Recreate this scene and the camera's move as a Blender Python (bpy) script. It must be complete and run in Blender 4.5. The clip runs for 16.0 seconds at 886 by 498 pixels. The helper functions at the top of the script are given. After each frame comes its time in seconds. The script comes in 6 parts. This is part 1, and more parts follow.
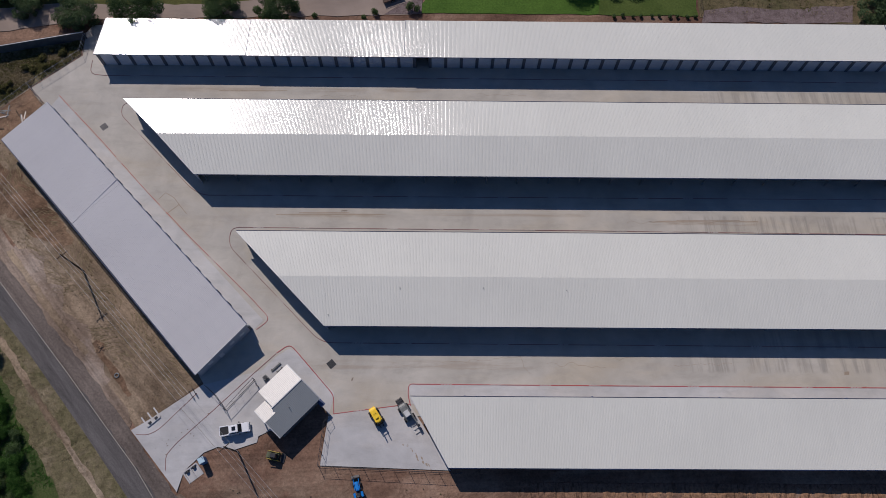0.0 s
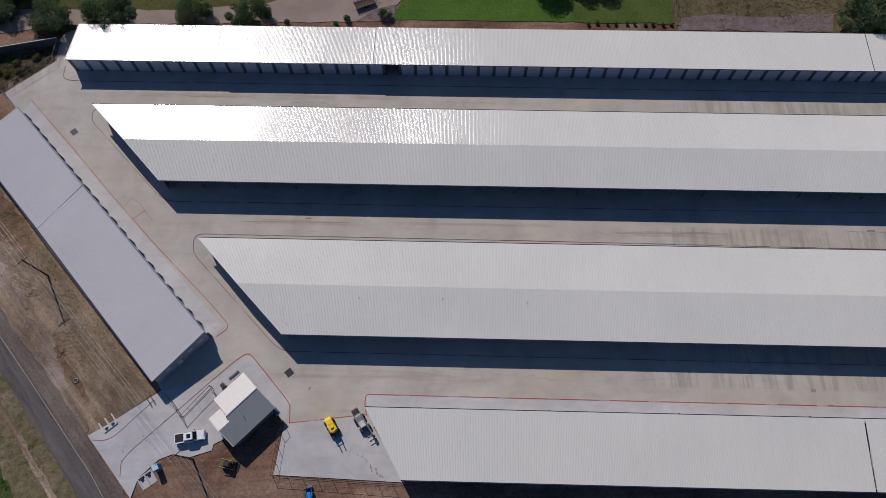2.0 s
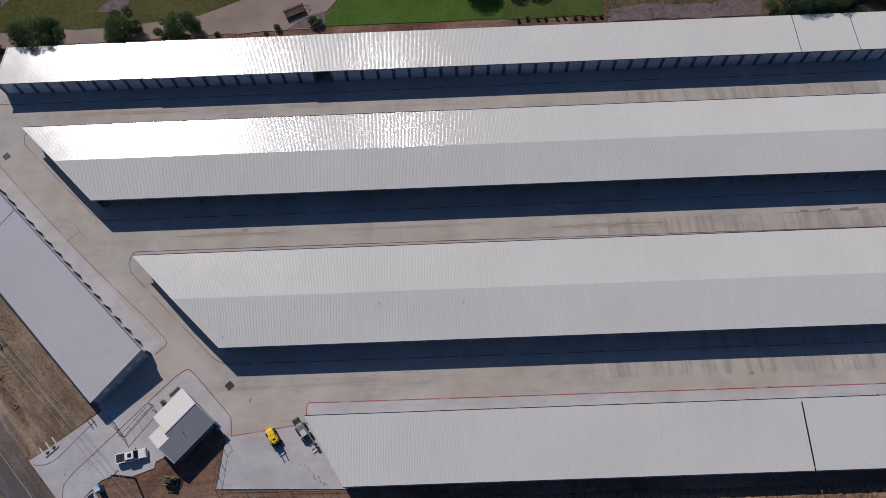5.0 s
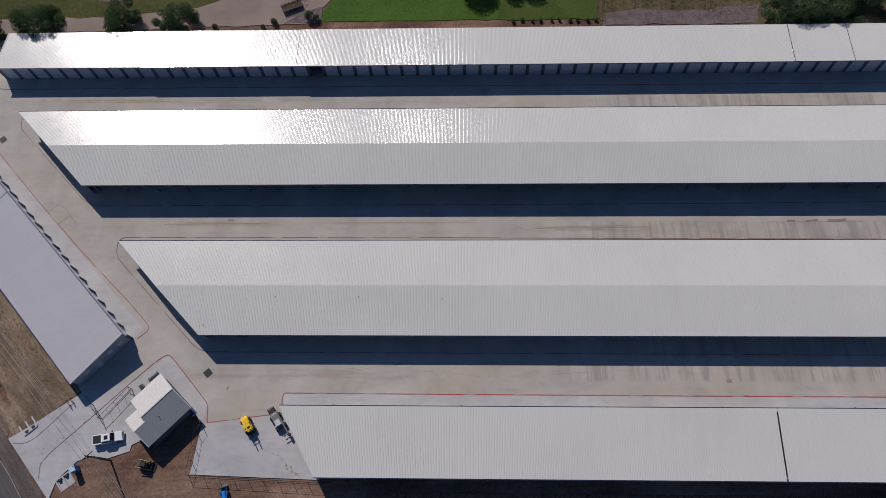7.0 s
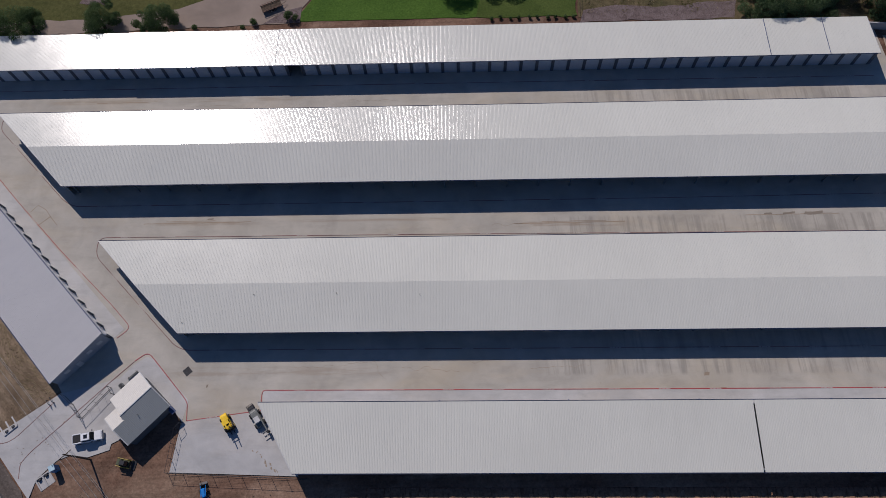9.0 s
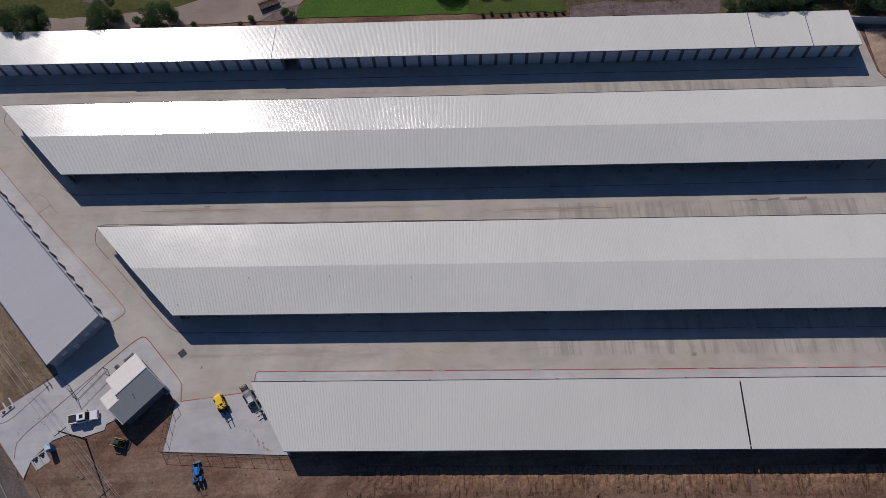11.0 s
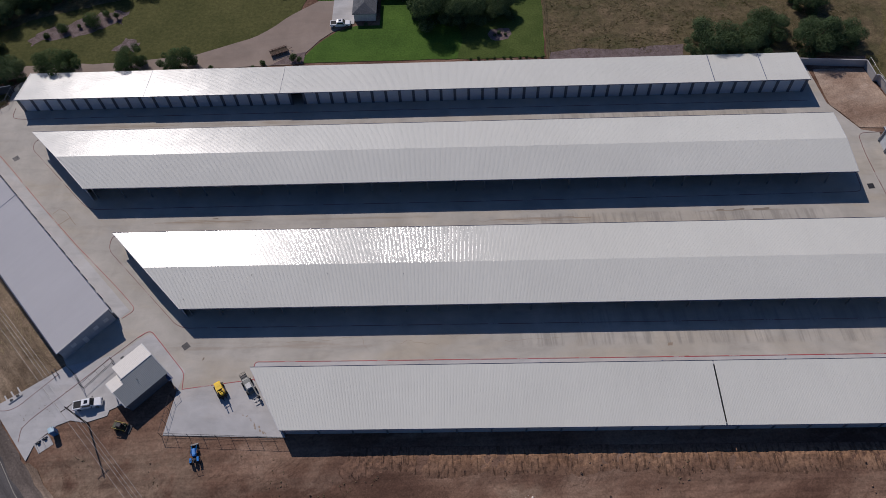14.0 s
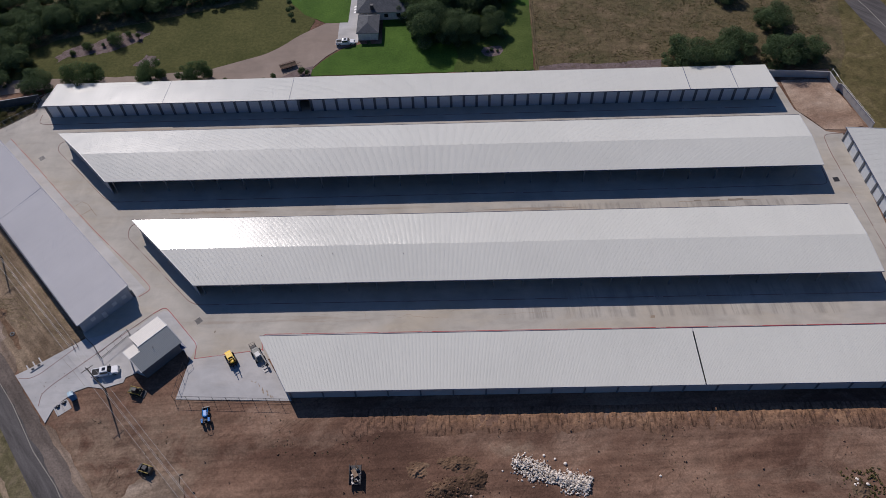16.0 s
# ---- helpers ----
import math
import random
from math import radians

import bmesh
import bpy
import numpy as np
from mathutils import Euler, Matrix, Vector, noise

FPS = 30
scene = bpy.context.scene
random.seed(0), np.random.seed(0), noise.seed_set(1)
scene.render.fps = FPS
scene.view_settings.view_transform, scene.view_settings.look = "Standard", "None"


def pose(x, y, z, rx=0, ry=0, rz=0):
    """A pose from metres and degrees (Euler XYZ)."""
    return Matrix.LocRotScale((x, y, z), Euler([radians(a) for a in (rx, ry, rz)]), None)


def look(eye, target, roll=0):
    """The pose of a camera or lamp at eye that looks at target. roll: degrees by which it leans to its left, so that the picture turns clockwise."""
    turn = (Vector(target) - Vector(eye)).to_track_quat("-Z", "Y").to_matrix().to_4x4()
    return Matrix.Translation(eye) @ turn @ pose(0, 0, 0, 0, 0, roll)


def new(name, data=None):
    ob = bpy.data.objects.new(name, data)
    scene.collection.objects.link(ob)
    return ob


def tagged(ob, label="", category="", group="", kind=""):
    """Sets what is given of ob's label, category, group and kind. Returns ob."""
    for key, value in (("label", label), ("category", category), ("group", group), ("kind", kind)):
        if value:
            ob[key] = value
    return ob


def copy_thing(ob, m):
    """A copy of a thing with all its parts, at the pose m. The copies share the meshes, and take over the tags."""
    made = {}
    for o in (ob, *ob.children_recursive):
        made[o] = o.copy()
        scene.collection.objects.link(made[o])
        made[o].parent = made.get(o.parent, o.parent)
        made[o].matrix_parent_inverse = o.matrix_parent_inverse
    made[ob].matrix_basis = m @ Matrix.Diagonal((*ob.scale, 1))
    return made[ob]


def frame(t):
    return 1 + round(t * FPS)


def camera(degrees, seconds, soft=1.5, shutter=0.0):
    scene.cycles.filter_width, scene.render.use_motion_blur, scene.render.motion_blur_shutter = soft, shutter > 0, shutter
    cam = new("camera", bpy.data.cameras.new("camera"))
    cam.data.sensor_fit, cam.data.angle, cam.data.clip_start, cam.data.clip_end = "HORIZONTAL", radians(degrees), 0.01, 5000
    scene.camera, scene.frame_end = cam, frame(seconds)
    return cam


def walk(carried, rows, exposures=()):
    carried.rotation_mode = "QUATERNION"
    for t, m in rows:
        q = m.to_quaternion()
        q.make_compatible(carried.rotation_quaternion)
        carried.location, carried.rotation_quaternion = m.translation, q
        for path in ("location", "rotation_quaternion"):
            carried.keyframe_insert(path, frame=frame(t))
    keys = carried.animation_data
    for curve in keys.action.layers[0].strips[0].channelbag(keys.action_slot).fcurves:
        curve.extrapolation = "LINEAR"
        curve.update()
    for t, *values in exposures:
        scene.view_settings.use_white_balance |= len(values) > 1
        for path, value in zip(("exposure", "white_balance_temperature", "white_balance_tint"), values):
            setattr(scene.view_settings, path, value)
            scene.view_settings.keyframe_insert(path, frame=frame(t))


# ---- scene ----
cam = camera(62.5, 16.0, 0.55)
PATH = [
    (0, (21.546, -29.714, 147.897), (21.56, -29.018, 146.022), 1.5),
    (0.5, (25.017, -29.159, 147.834), (25.013, -28.463, 145.96), 0.4),
    (1, (28.257, -28.576, 147.751), (28.237, -27.879, 145.877), -0.7),
    (1.5, (31.081, -27.938, 147.54), (31.051, -27.241, 145.666), -1.4),
    (2, (33.629, -27.446, 147.324), (33.59, -26.748, 145.45), -1.9),
    (2.5, (35.828, -27.038, 146.994), (35.809, -26.339, 145.12), -2.6),
    (3, (37.922, -26.827, 146.981), (37.905, -26.128, 145.108), -2.9),
    (3.5, (40.151, -26.807, 147.1), (40.133, -26.107, 145.226), -3.1),
    (4, (42.25, -26.832, 147.163), (42.23, -26.133, 145.29), -3.4),
    (4.5, (44.169, -26.892, 147.219), (44.148, -26.193, 145.345), -3.6),
    (5, (45.745, -27.058, 147.324), (45.725, -26.36, 145.45), -3.7),
    (7.5, (54.538, -29.064, 147.099), (54.468, -28.354, 145.23), -5.1),
    (8, (55.863, -29.27, 147.072), (55.796, -28.561, 145.203), -5.4),
    (8.5, (56.675, -29.564, 147.088), (56.611, -28.854, 145.219), -5.4),
    (9, (57.418, -30.391, 146.964), (57.355, -29.673, 145.099), -5.4),
    (11.5, (60.041, -43.138, 146.123), (59.973, -42.309, 144.305), -5.2),
    (12, (60.304, -47.952, 145.601), (60.241, -47.01, 143.838), -4.4),
    (12.5, (60.876, -52.613, 145.387), (60.812, -51.659, 143.631), -4.4),
    (13, (61.403, -57.116, 145.396), (61.337, -56.155, 143.644), -4.5),
    (13.5, (61.688, -61.742, 145.267), (61.623, -60.767, 143.522), -4.5),
    (14, (61.574, -67.404, 144.988), (61.515, -66.338, 143.296), -3.8),
    (14.5, (61.781, -72.842, 144.875), (61.722, -71.765, 143.19), -3.8),
    (15, (61.807, -78.166, 144.7), (61.75, -77.07, 143.028), -3.7),
    (15.5, (61.493, -84.21, 144.36), (61.444, -83.011, 142.759), -3.0),
    (16, (61.177, -89.959, 144.254), (61.133, -88.75, 142.661), -2.9),
]
walk(cam, [(t, look(eye, target, roll)) for t, eye, target, roll in PATH], [(0.0, -0.27, 5410, 16), (5.0, -0.39, 5410, 16), (9.0, -0.39, 5410, 16), (11.5, -0.41, 5410, 16), (14.5, -0.37, 5410, 16), (16.0, -0.24, 5410, 16)])
# ---------------------------------------------------------------- light
SUN_WAY = Vector((0.57, -1.03, -1.0)).normalized()
SUN_ELEV = math.asin(-SUN_WAY.z)
SUN_AZ = math.atan2(-SUN_WAY.x, -SUN_WAY.y)

world = bpy.data.worlds.new("sky")
scene.world = world
world.use_nodes = True
wn = world.node_tree.nodes
sky = wn.new("ShaderNodeTexSky")
sky.sky_type = "NISHITA"
sky.sun_disc = False
sky.sun_elevation = SUN_ELEV
sky.sun_rotation = SUN_AZ
sky.air_density, sky.dust_density, sky.ozone_density = 1.0, 0.2, 6.0
world.node_tree.links.new(sky.outputs["Color"], wn["Background"].inputs["Color"])
wn["Background"].inputs["Strength"].default_value = 0.061

sun_data = bpy.data.lights.new("sun", "SUN")
sun_data.energy = 4.6
sun_data.angle = radians(0.55)
sun_data.color = (1.0, 0.835, 0.635)
sun = new("sun", sun_data)
sun.matrix_world = Matrix.Translation((0, 0, 200)) @ SUN_WAY.to_track_quat("-Z", "Y").to_matrix().to_4x4()


# ---------------------------------------------------------------- materials
class Mat:
    """A small node builder."""

    def __init__(self, name, rough=0.7, metal=0.0, spec=0.5):
        self.m = bpy.data.materials.new(name)
        self.m.use_nodes = True
        self.t = self.m.node_tree
        self.b = self.t.nodes["Principled BSDF"]
        self.b.inputs["Roughness"].default_value = rough
        self.b.inputs["Metallic"].default_value = metal
        self.b.inputs["Specular IOR Level"].default_value = spec
        self.pos = self.t.nodes.new("ShaderNodeNewGeometry").outputs["Position"]

    def put(self, what, socket):
        self.t.links.new(what, self.b.inputs[socket])
        return self

    def coords(self, scale=(1, 1, 1), turn=0.0):
        n = self.t.nodes.new("ShaderNodeMapping")
        n.vector_type = "TEXTURE"
        n.inputs["Scale"].default_value = [1 / s for s in scale]
        n.inputs["Rotation"].default_value = (0, 0, radians(turn))
        self.t.links.new(self.pos, n.inputs["Vector"])
        return n.outputs["Vector"]

    def noise(self, scale, detail=4.0, rough=0.6, stretch=(1, 1, 1), turn=0.0, warp=0.0):
        n = self.t.nodes.new("ShaderNodeTexNoise")
        n.inputs["Scale"].default_value = scale
        n.inputs["Detail"].default_value = detail
        n.inputs["Roughness"].default_value = rough
        n.inputs["Distortion"].default_value = warp
        self.t.links.new(self.coords(stretch, turn), n.inputs["Vector"])
        return n.outputs["Fac"]

    def ramp(self, fac, stops):
        n = self.t.nodes.new("ShaderNodeValToRGB")
        e = n.color_ramp.elements
        while len(e) < len(stops):
            e.new(0.5)
        for el, (p, c) in zip(e, stops):
            el.position = p
            el.color = (*c, 1) if not isinstance(c, float) else (c, c, c, 1)
        self.t.links.new(fac, n.inputs["Fac"])
        return n.outputs["Color"]

    def mix(self, fac, a, b, how="MIX"):
        n = self.t.nodes.new("ShaderNodeMix")
        n.data_type, n.blend_type = "RGBA", how
        for val, sock in ((fac, n.inputs[0]), (a, n.inputs[6]), (b, n.inputs[7])):
            if isinstance(val, (int, float)):
                sock.default_value = val
            elif isinstance(val, tuple):
                sock.default_value = (*val, 1)
            else:
                self.t.links.new(val, sock)
        return n.outputs[2]

    def within(self, axis, lo, hi, soft):
        """1 between lo and hi along an axis of the world, fading out over soft."""
        sep = self.t.nodes.new("ShaderNodeSeparateXYZ")
        self.t.links.new(self.pos, sep.inputs[0])
        out = []
        for a, b in ((lo - soft, lo + soft), (hi + soft, hi - soft)):
            n = self.t.nodes.new("ShaderNodeMapRange")
            n.interpolation_type = "SMOOTHSTEP"
            n.inputs["From Min"].default_value, n.inputs["From Max"].default_value = a, b
            self.t.links.new(sep.outputs[axis], n.inputs["Value"])
            out.append(n.outputs["Result"])
        return self.mix(1.0, out[0], out[1], "MULTIPLY")

    def vary(self):
        return self.t.nodes.new("ShaderNodeObjectInfo").outputs["Random"]

    def island(self):
        return self.t.nodes.new("ShaderNodeNewGeometry").outputs["Random Per Island"]

    def bump(self, height, strength=0.3, distance=0.05):
        n = self.t.nodes.new("ShaderNodeBump")
        n.inputs["Strength"].default_value = strength
        n.inputs["Distance"].default_value = distance
        self.t.links.new(height, n.inputs["Height"])
        self.t.links.new(n.outputs["Normal"], self.b.inputs["Normal"])
        return self


def painted(name, col, rough=0.45, metal=0.0, amount=0.15, scale=1.5):
    m = Mat(name, rough, metal)
    lo = tuple(c * (1 - amount) for c in col)
    hi = tuple(min(1, c * (1 + amount * 0.6)) for c in col)
    c = m.ramp(m.noise(scale, 5), [(0.3, lo), (0.7, hi)])
    grime = m.ramp(m.noise(scale * 7, 3), [(0.55, 0.0), (0.8, 0.35)])
    m.put(m.mix(grime, c, tuple(k * 0.6 for k in col)), "Base Color")
    m.bump(m.noise(scale * 20, 2), 0.08, 0.01)
    return m.m


def roof_metal(name, col, turn):
    m = Mat(name, 0.16, 0.0, 0.8)
    big = m.ramp(m.noise(0.05, 4, 0.6), [(0.3, tuple(c * 0.95 for c in col)), (0.7, tuple(min(1, c * 1.03) for c in col))])
    streak = m.ramp(m.noise(1.0, 3, 0.6, (1.2, 0.05, 1), turn), [(0.3, 0.97), (0.7, 1.0)])
    spots = m.ramp(m.noise(0.6, 4, 0.7), [(0.7, 0.0), (0.85, 0.12)])
    c = m.mix(1.0, big, streak, "MULTIPLY")
    m.put(m.mix(spots, c, tuple(k * 0.7 for k in col)), "Base Color")
    m.put(m.ramp(m.noise(0.25, 3, 0.5), [(0.3, 0.165), (0.7, 0.195)]), "Roughness")
    m.bump(m.noise(0.5, 2, 0.5), 0.02, 0.02)
    return m.m


def concrete_mat(name, col, warm, grime_amt=0.5, spots=0.5, streaks=(), silt=()):
    m = Mat(name, 0.85, 0.0, 0.3)
    a = m.ramp(m.noise(0.09, 5, 0.62), [(0.32, tuple(c * 0.86 for c in col)), (0.62, tuple(min(1, c * 1.06) for c in col))])
    w = m.ramp(m.noise(0.06, 5, 0.65, (0.5, 1.3, 1), 0, 0.6), [(0.48, 0.0), (0.68, 0.55)])
    c = m.mix(w, a, warm)
    g = m.ramp(m.noise(0.35, 6, 0.7, (0.25, 1.0, 1)), [(0.5, 0.0), (0.78, grime_amt)])
    c = m.mix(g, c, tuple(k * 0.62 for k in col))
    patch = m.ramp(m.noise(0.16, 5, 0.6, (1, 1, 1), 0, 0.8), [(0.32, 0.9), (0.5, 1.0), (0.66, 1.1)])
    c = m.mix(0.8, c, patch, "MULTIPLY")
    for x0, x1, y0, y1, strength in streaks:
        # run-off marks that cross the lane
        s = m.ramp(m.noise(0.55, 5, 0.72, (1.0, 0.06, 1), 4, 0.3), [(0.47, 0.0), (0.58, 0.7), (0.7, 1.0)])
        where = m.mix(1.0, m.within(0, x0, x1, 6.0), m.within(1, y0, y1, 0.5), "MULTIPLY")
        k = m.mix(1.0, m.mix(1.0, s, where, "MULTIPLY"), (strength,) * 3, "MULTIPLY")
        c = m.mix(k, c, tuple(q * 0.58 for q in col))
    for x0, x1, y0, y1, strength in silt:
        # long brown silt lines left by standing water
        s = m.ramp(m.noise(0.5, 5, 0.7, (0.12, 1.6, 1), 0, 0.6), [(0.42, 0.0), (0.6, 1.0)])
        where = m.mix(1.0, m.within(0, x0, x1, 4.0), m.within(1, y0, y1, 0.35), "MULTIPLY")
        k = m.mix(1.0, m.mix(1.0, s, where, "MULTIPLY"), (strength,) * 3, "MULTIPLY")
        c = m.mix(k, c, (0.27, 0.205, 0.14))
    d = m.ramp(m.noise(0.8, 5, 0.75), [(0.66, 0.0), (0.74, spots)])
    c = m.mix(d, c, tuple(k * 0.7 for k in warm))
    fine = m.ramp(m.noise(6.0, 4, 0.7), [(0.3, 0.92), (0.7, 1.04)])
    m.put(m.mix(1.0, c, fine, "MULTIPLY"), "Base Color")
    m.bump(m.noise(9.0, 4, 0.7), 0.15, 0.01)
    return m.m


def earth_mat(name, dark, mid, light, scale=0.12, stretch=(1, 1, 1), turn=0.0, bump=0.6):
    m = Mat(name, 0.95, 0.0, 0.15)
    a = m.ramp(m.noise(scale, 7, 0.68, stretch, turn, 0.8), [(0.3, dark), (0.5, mid), (0.72, light)])
    b = m.ramp(m.noise(scale * 6, 6, 0.72, stretch, turn, 0.4), [(0.3, 0.55), (0.55, 1.0), (0.75, 1.3)])
    f = m.ramp(m.noise(scale * 28, 5, 0.75), [(0.3, 0.6), (0.65, 1.2)])
    c = m.mix(1.0, a, b, "MULTIPLY")
    m.put(m.mix(0.8, c, f, "MULTIPLY"), "Base Color")
    m.bump(m.noise(scale * 9, 7, 0.75, stretch, turn), bump, 0.4)
    return m.m


def site_dirt(name, dark, mid, light, pale, turn=0.0, lines=0.6, mottle=0.5, patches=()):
    """Graded dirt: damp and pale patches, wheel tracks, scratches and crumbs."""
    m = Mat(name, 0.95, 0.0, 0.12)
    c = m.ramp(m.noise(0.04, 6, 0.62, (0.6, 1.1, 1), turn, 0.6), [(0.4, dark), (0.5, mid), (0.6, light)])
    p = m.ramp(m.noise(0.05, 7, 0.66, (0.7, 1.3, 1), turn + 20, 0.5), [(0.51, 0.0), (0.66, 0.7)])
    c = m.mix(p, c, pale)
    for x0, x1, y0, y1, soft, col, amount in patches:
        reach = m.mix(1.0, m.within("X", x0, x1, soft), m.within("Y", y0, y1, soft), "MULTIPLY")
        ragged = m.ramp(m.noise(0.16, 6, 0.7, (1, 1, 1), 0, 0.6), [(0.36, 0.0), (0.58, amount)])
        c = m.mix(m.mix(1.0, reach, ragged, "MULTIPLY"), c, col)
    # wheel tracks: long soft streaks, and thin curling scratches
    s1 = m.ramp(m.noise(0.8, 5, 0.65, (0.045, 1.0, 1), turn, 0.25), [(0.4, 0.62), (0.5, 1.0), (0.6, 1.3)])
    c = m.mix(lines, c, s1, "MULTIPLY")
    curl = m.ramp(m.noise(0.22, 3, 0.5, (0.45, 1.0, 1), turn + 35, 1.6), [(0.478, 0.0), (0.495, 0.4), (0.505, 0.4), (0.522, 0.0)])
    part_of = m.ramp(m.noise(0.09, 4, 0.6), [(0.48, 0.0), (0.6, 1.0)])
    c = m.mix(m.mix(1.0, curl, part_of, "MULTIPLY"), c, tuple(k * 0.55 for k in dark))
    q = m.ramp(m.noise(0.3, 9, 0.74, (0.8, 1, 1), turn, 0.3), [(0.36, 0.55), (0.5, 1.0), (0.64, 1.4)])
    c = m.mix(mottle, c, q, "MULTIPLY")
    straw = m.ramp(m.noise(1.3, 7, 0.85, (0.5, 1.0, 1), turn + 30, 1.0), [(0.6, 0.0), (0.68, 0.4)])
    c = m.mix(straw, c, tuple(min(1, k * 1.2) for k in pale))
    f = m.ramp(m.noise(2.2, 6, 0.8), [(0.36, 0.6), (0.5, 1.0), (0.64, 1.35)])
    m.put(m.mix(0.7, c, f, "MULTIPLY"), "Base Color")
    m.bump(m.noise(0.55, 8, 0.68), 0.5, 0.3)
    return m.m


def grass_mat(name, dark, light, scale=0.15):
    m = Mat(name, 0.9, 0.0, 0.15)
    a = m.ramp(m.noise(scale, 6, 0.65), [(0.32, dark), (0.68, light)])
    b = m.ramp(m.noise(scale * 16, 5, 0.75), [(0.28, 0.6), (0.7, 1.3)])
    m.put(m.mix(0.9, a, b, "MULTIPLY"), "Base Color")
    m.bump(m.noise(scale * 30, 5, 0.75), 0.8, 0.15)
    return m.m


def leaf_mat(name, dark, light):
    m = Mat(name, 0.85, 0.0, 0.08)
    c = m.ramp(m.island(), [(0.0, dark), (1.0, light)])
    m.put(c, "Base Color")
    # thin leaves let part of the light through
    glow = m.t.nodes.new("ShaderNodeBsdfTranslucent")
    m.t.links.new(c, glow.inputs["Color"])
    both = m.t.nodes.new("ShaderNodeMixShader")
    both.inputs[0].default_value = 0.42
    m.t.links.new(m.b.outputs[0], both.inputs[1])
    m.t.links.new(glow.outputs[0], both.inputs[2])
    m.t.links.new(both.outputs[0], m.t.nodes["Material Output"].inputs["Surface"])
    return m.m


M_ROOF = roof_metal("galvalume_roof", (0.672, 0.664, 0.592), 0)
M_ROOF_L = roof_metal("galvalume_roof_turned", (0.56, 0.545, 0.535), -44)
M_ROOF_O = roof_metal("grey_office_roof", (0.285, 0.3, 0.295), 0)
# cream base colour carries the sun's sheen on the office's north-west slopes
M_ROOF_C = painted("sunlit_office_roof", (0.66, 0.63, 0.57), 0.35, 0, 0.05)
M_TRIM = painted("slate_trim", (0.055, 0.075, 0.16), 0.45)
M_TRIM_L = painted("pale_trim", (0.55, 0.55, 0.54), 0.4)
M_POST = painted("slate_post", (0.10, 0.115, 0.14), 0.5)
M_DOOR = painted("white_door", (0.55, 0.58, 0.61), 0.4, 0, 0.06)
M_WALL = painted("grey_wall_panel", (0.33, 0.35, 0.38), 0.5, 0, 0.1, 0.6)
M_CONC = concrete_mat("concrete_lane", (0.438, 0.411, 0.362), (0.45, 0.385, 0.285), 0.5, 0.55,
                      streaks=[(76, 150, 28.5, 33.4, 0.75), (72, 150, -1.2, 2.0, 0.75), (84, 150, 59, 65.2, 0.7), (84, 160, 3.5, 7.5, 0.5)],
                      silt=[(-10, 9, 32.6, 33.3, 0.9), (68, 92, 31.2, 32.3, 0.8), (20, 55, 33.0, 33.6, 0.5), (-6, 40, -1.0, 0.8, 0.35), (-40, 20, 64.2, 65.2, 0.5)])
M_CONC_N = concrete_mat("concrete_new", (0.465, 0.458, 0.45), (0.48, 0.44, 0.39), 0.6, 0.45)
M_CONC_W = concrete_mat("concrete_wall", (0.42, 0.42, 0.42), (0.4, 0.38, 0.35), 0.4, 0.2)
_r = Mat("red_kerb_paint", 0.65)
_c = _r.ramp(_r.noise(0.7, 5), [(0.3, (0.27, 0.025, 0.03)), (0.7, (0.42, 0.045, 0.05))])
_w = _r.ramp(_r.noise(0.045, 5, 0.6), [(0.42, 0.0), (0.62, 0.35)])
_r.put(_r.mix(_w, _c, (0.34, 0.25, 0.235)), "Base Color")
_r.bump(_r.noise(14, 2), 0.08, 0.01)
M_RED = _r.m
_r = Mat("worn_red_line", 0.7)
_c = _r.ramp(_r.noise(0.7, 5), [(0.3, (0.13, 0.055, 0.055)), (0.7, (0.22, 0.085, 0.08))])
_w = _r.ramp(_r.noise(0.06, 5, 0.6), [(0.4, 0.0), (0.6, 0.6)])
_r.put(_r.mix(_w, _c, (0.33, 0.27, 0.24)), "Base Color")
M_REDWORN = _r.m
M_PLANK = painted("dark_wall_panel", (0.075, 0.08, 0.085), 0.8, 0, 0.35, 0.5)
M_WHITE = painted("white_paint", (0.75, 0.75, 0.73), 0.5)
M_DIRT = site_dirt("brown_dirt", (0.108, 0.062, 0.043), (0.172, 0.103, 0.07), (0.24, 0.154, 0.106), (0.31, 0.22, 0.158), 3, 0.35, 0.38,
                   patches=[(-26, 8, -48, -22, 7.0, (0.25, 0.182, 0.128), 0.9), (-4, 3, -43, -37, 2.5, (0.40, 0.315, 0.23), 0.95), (66, 76, -33, -31, 1.6, (0.36, 0.28, 0.2), 0.7)])
_b = Mat("eroded_bank", 0.95, 0.0, 0.12)
_c = _b.ramp(_b.noise(0.14, 6, 0.62, (1.0, 0.5, 1), 0, 0.5), [(0.38, (0.15, 0.086, 0.053)), (0.5, (0.215, 0.128, 0.08)), (0.62, (0.3, 0.185, 0.112))])
_k = _b.ramp(_b.noise(1.9, 3, 0.55, (1.0, 0.09, 1), 3, 0.3), [(0.33, 0.5), (0.385, 0.72), (0.43, 1.0), (0.62, 1.1)])
# the orange subsoil gives way to the graded brown dirt at the foot
_c = _b.mix(_b.mix(0.4, _b.within("Y", -60, -26.9, 2.0), _b.ramp(_b.noise(0.4, 5, 0.65, (1.0, 0.4, 1)), [(0.4, 0.0), (0.6, 1.0)]), "MULTIPLY"), _c, (0.165, 0.1, 0.066))
_c = _b.mix(_b.mix(1.0, _b.within("Y", -25.6, 0, 0.9), _b.ramp(_b.noise(0.5, 5, 0.7), [(0.38, 0.1), (0.6, 0.8)]), "MULTIPLY"), _c, (0.30, 0.175, 0.098))
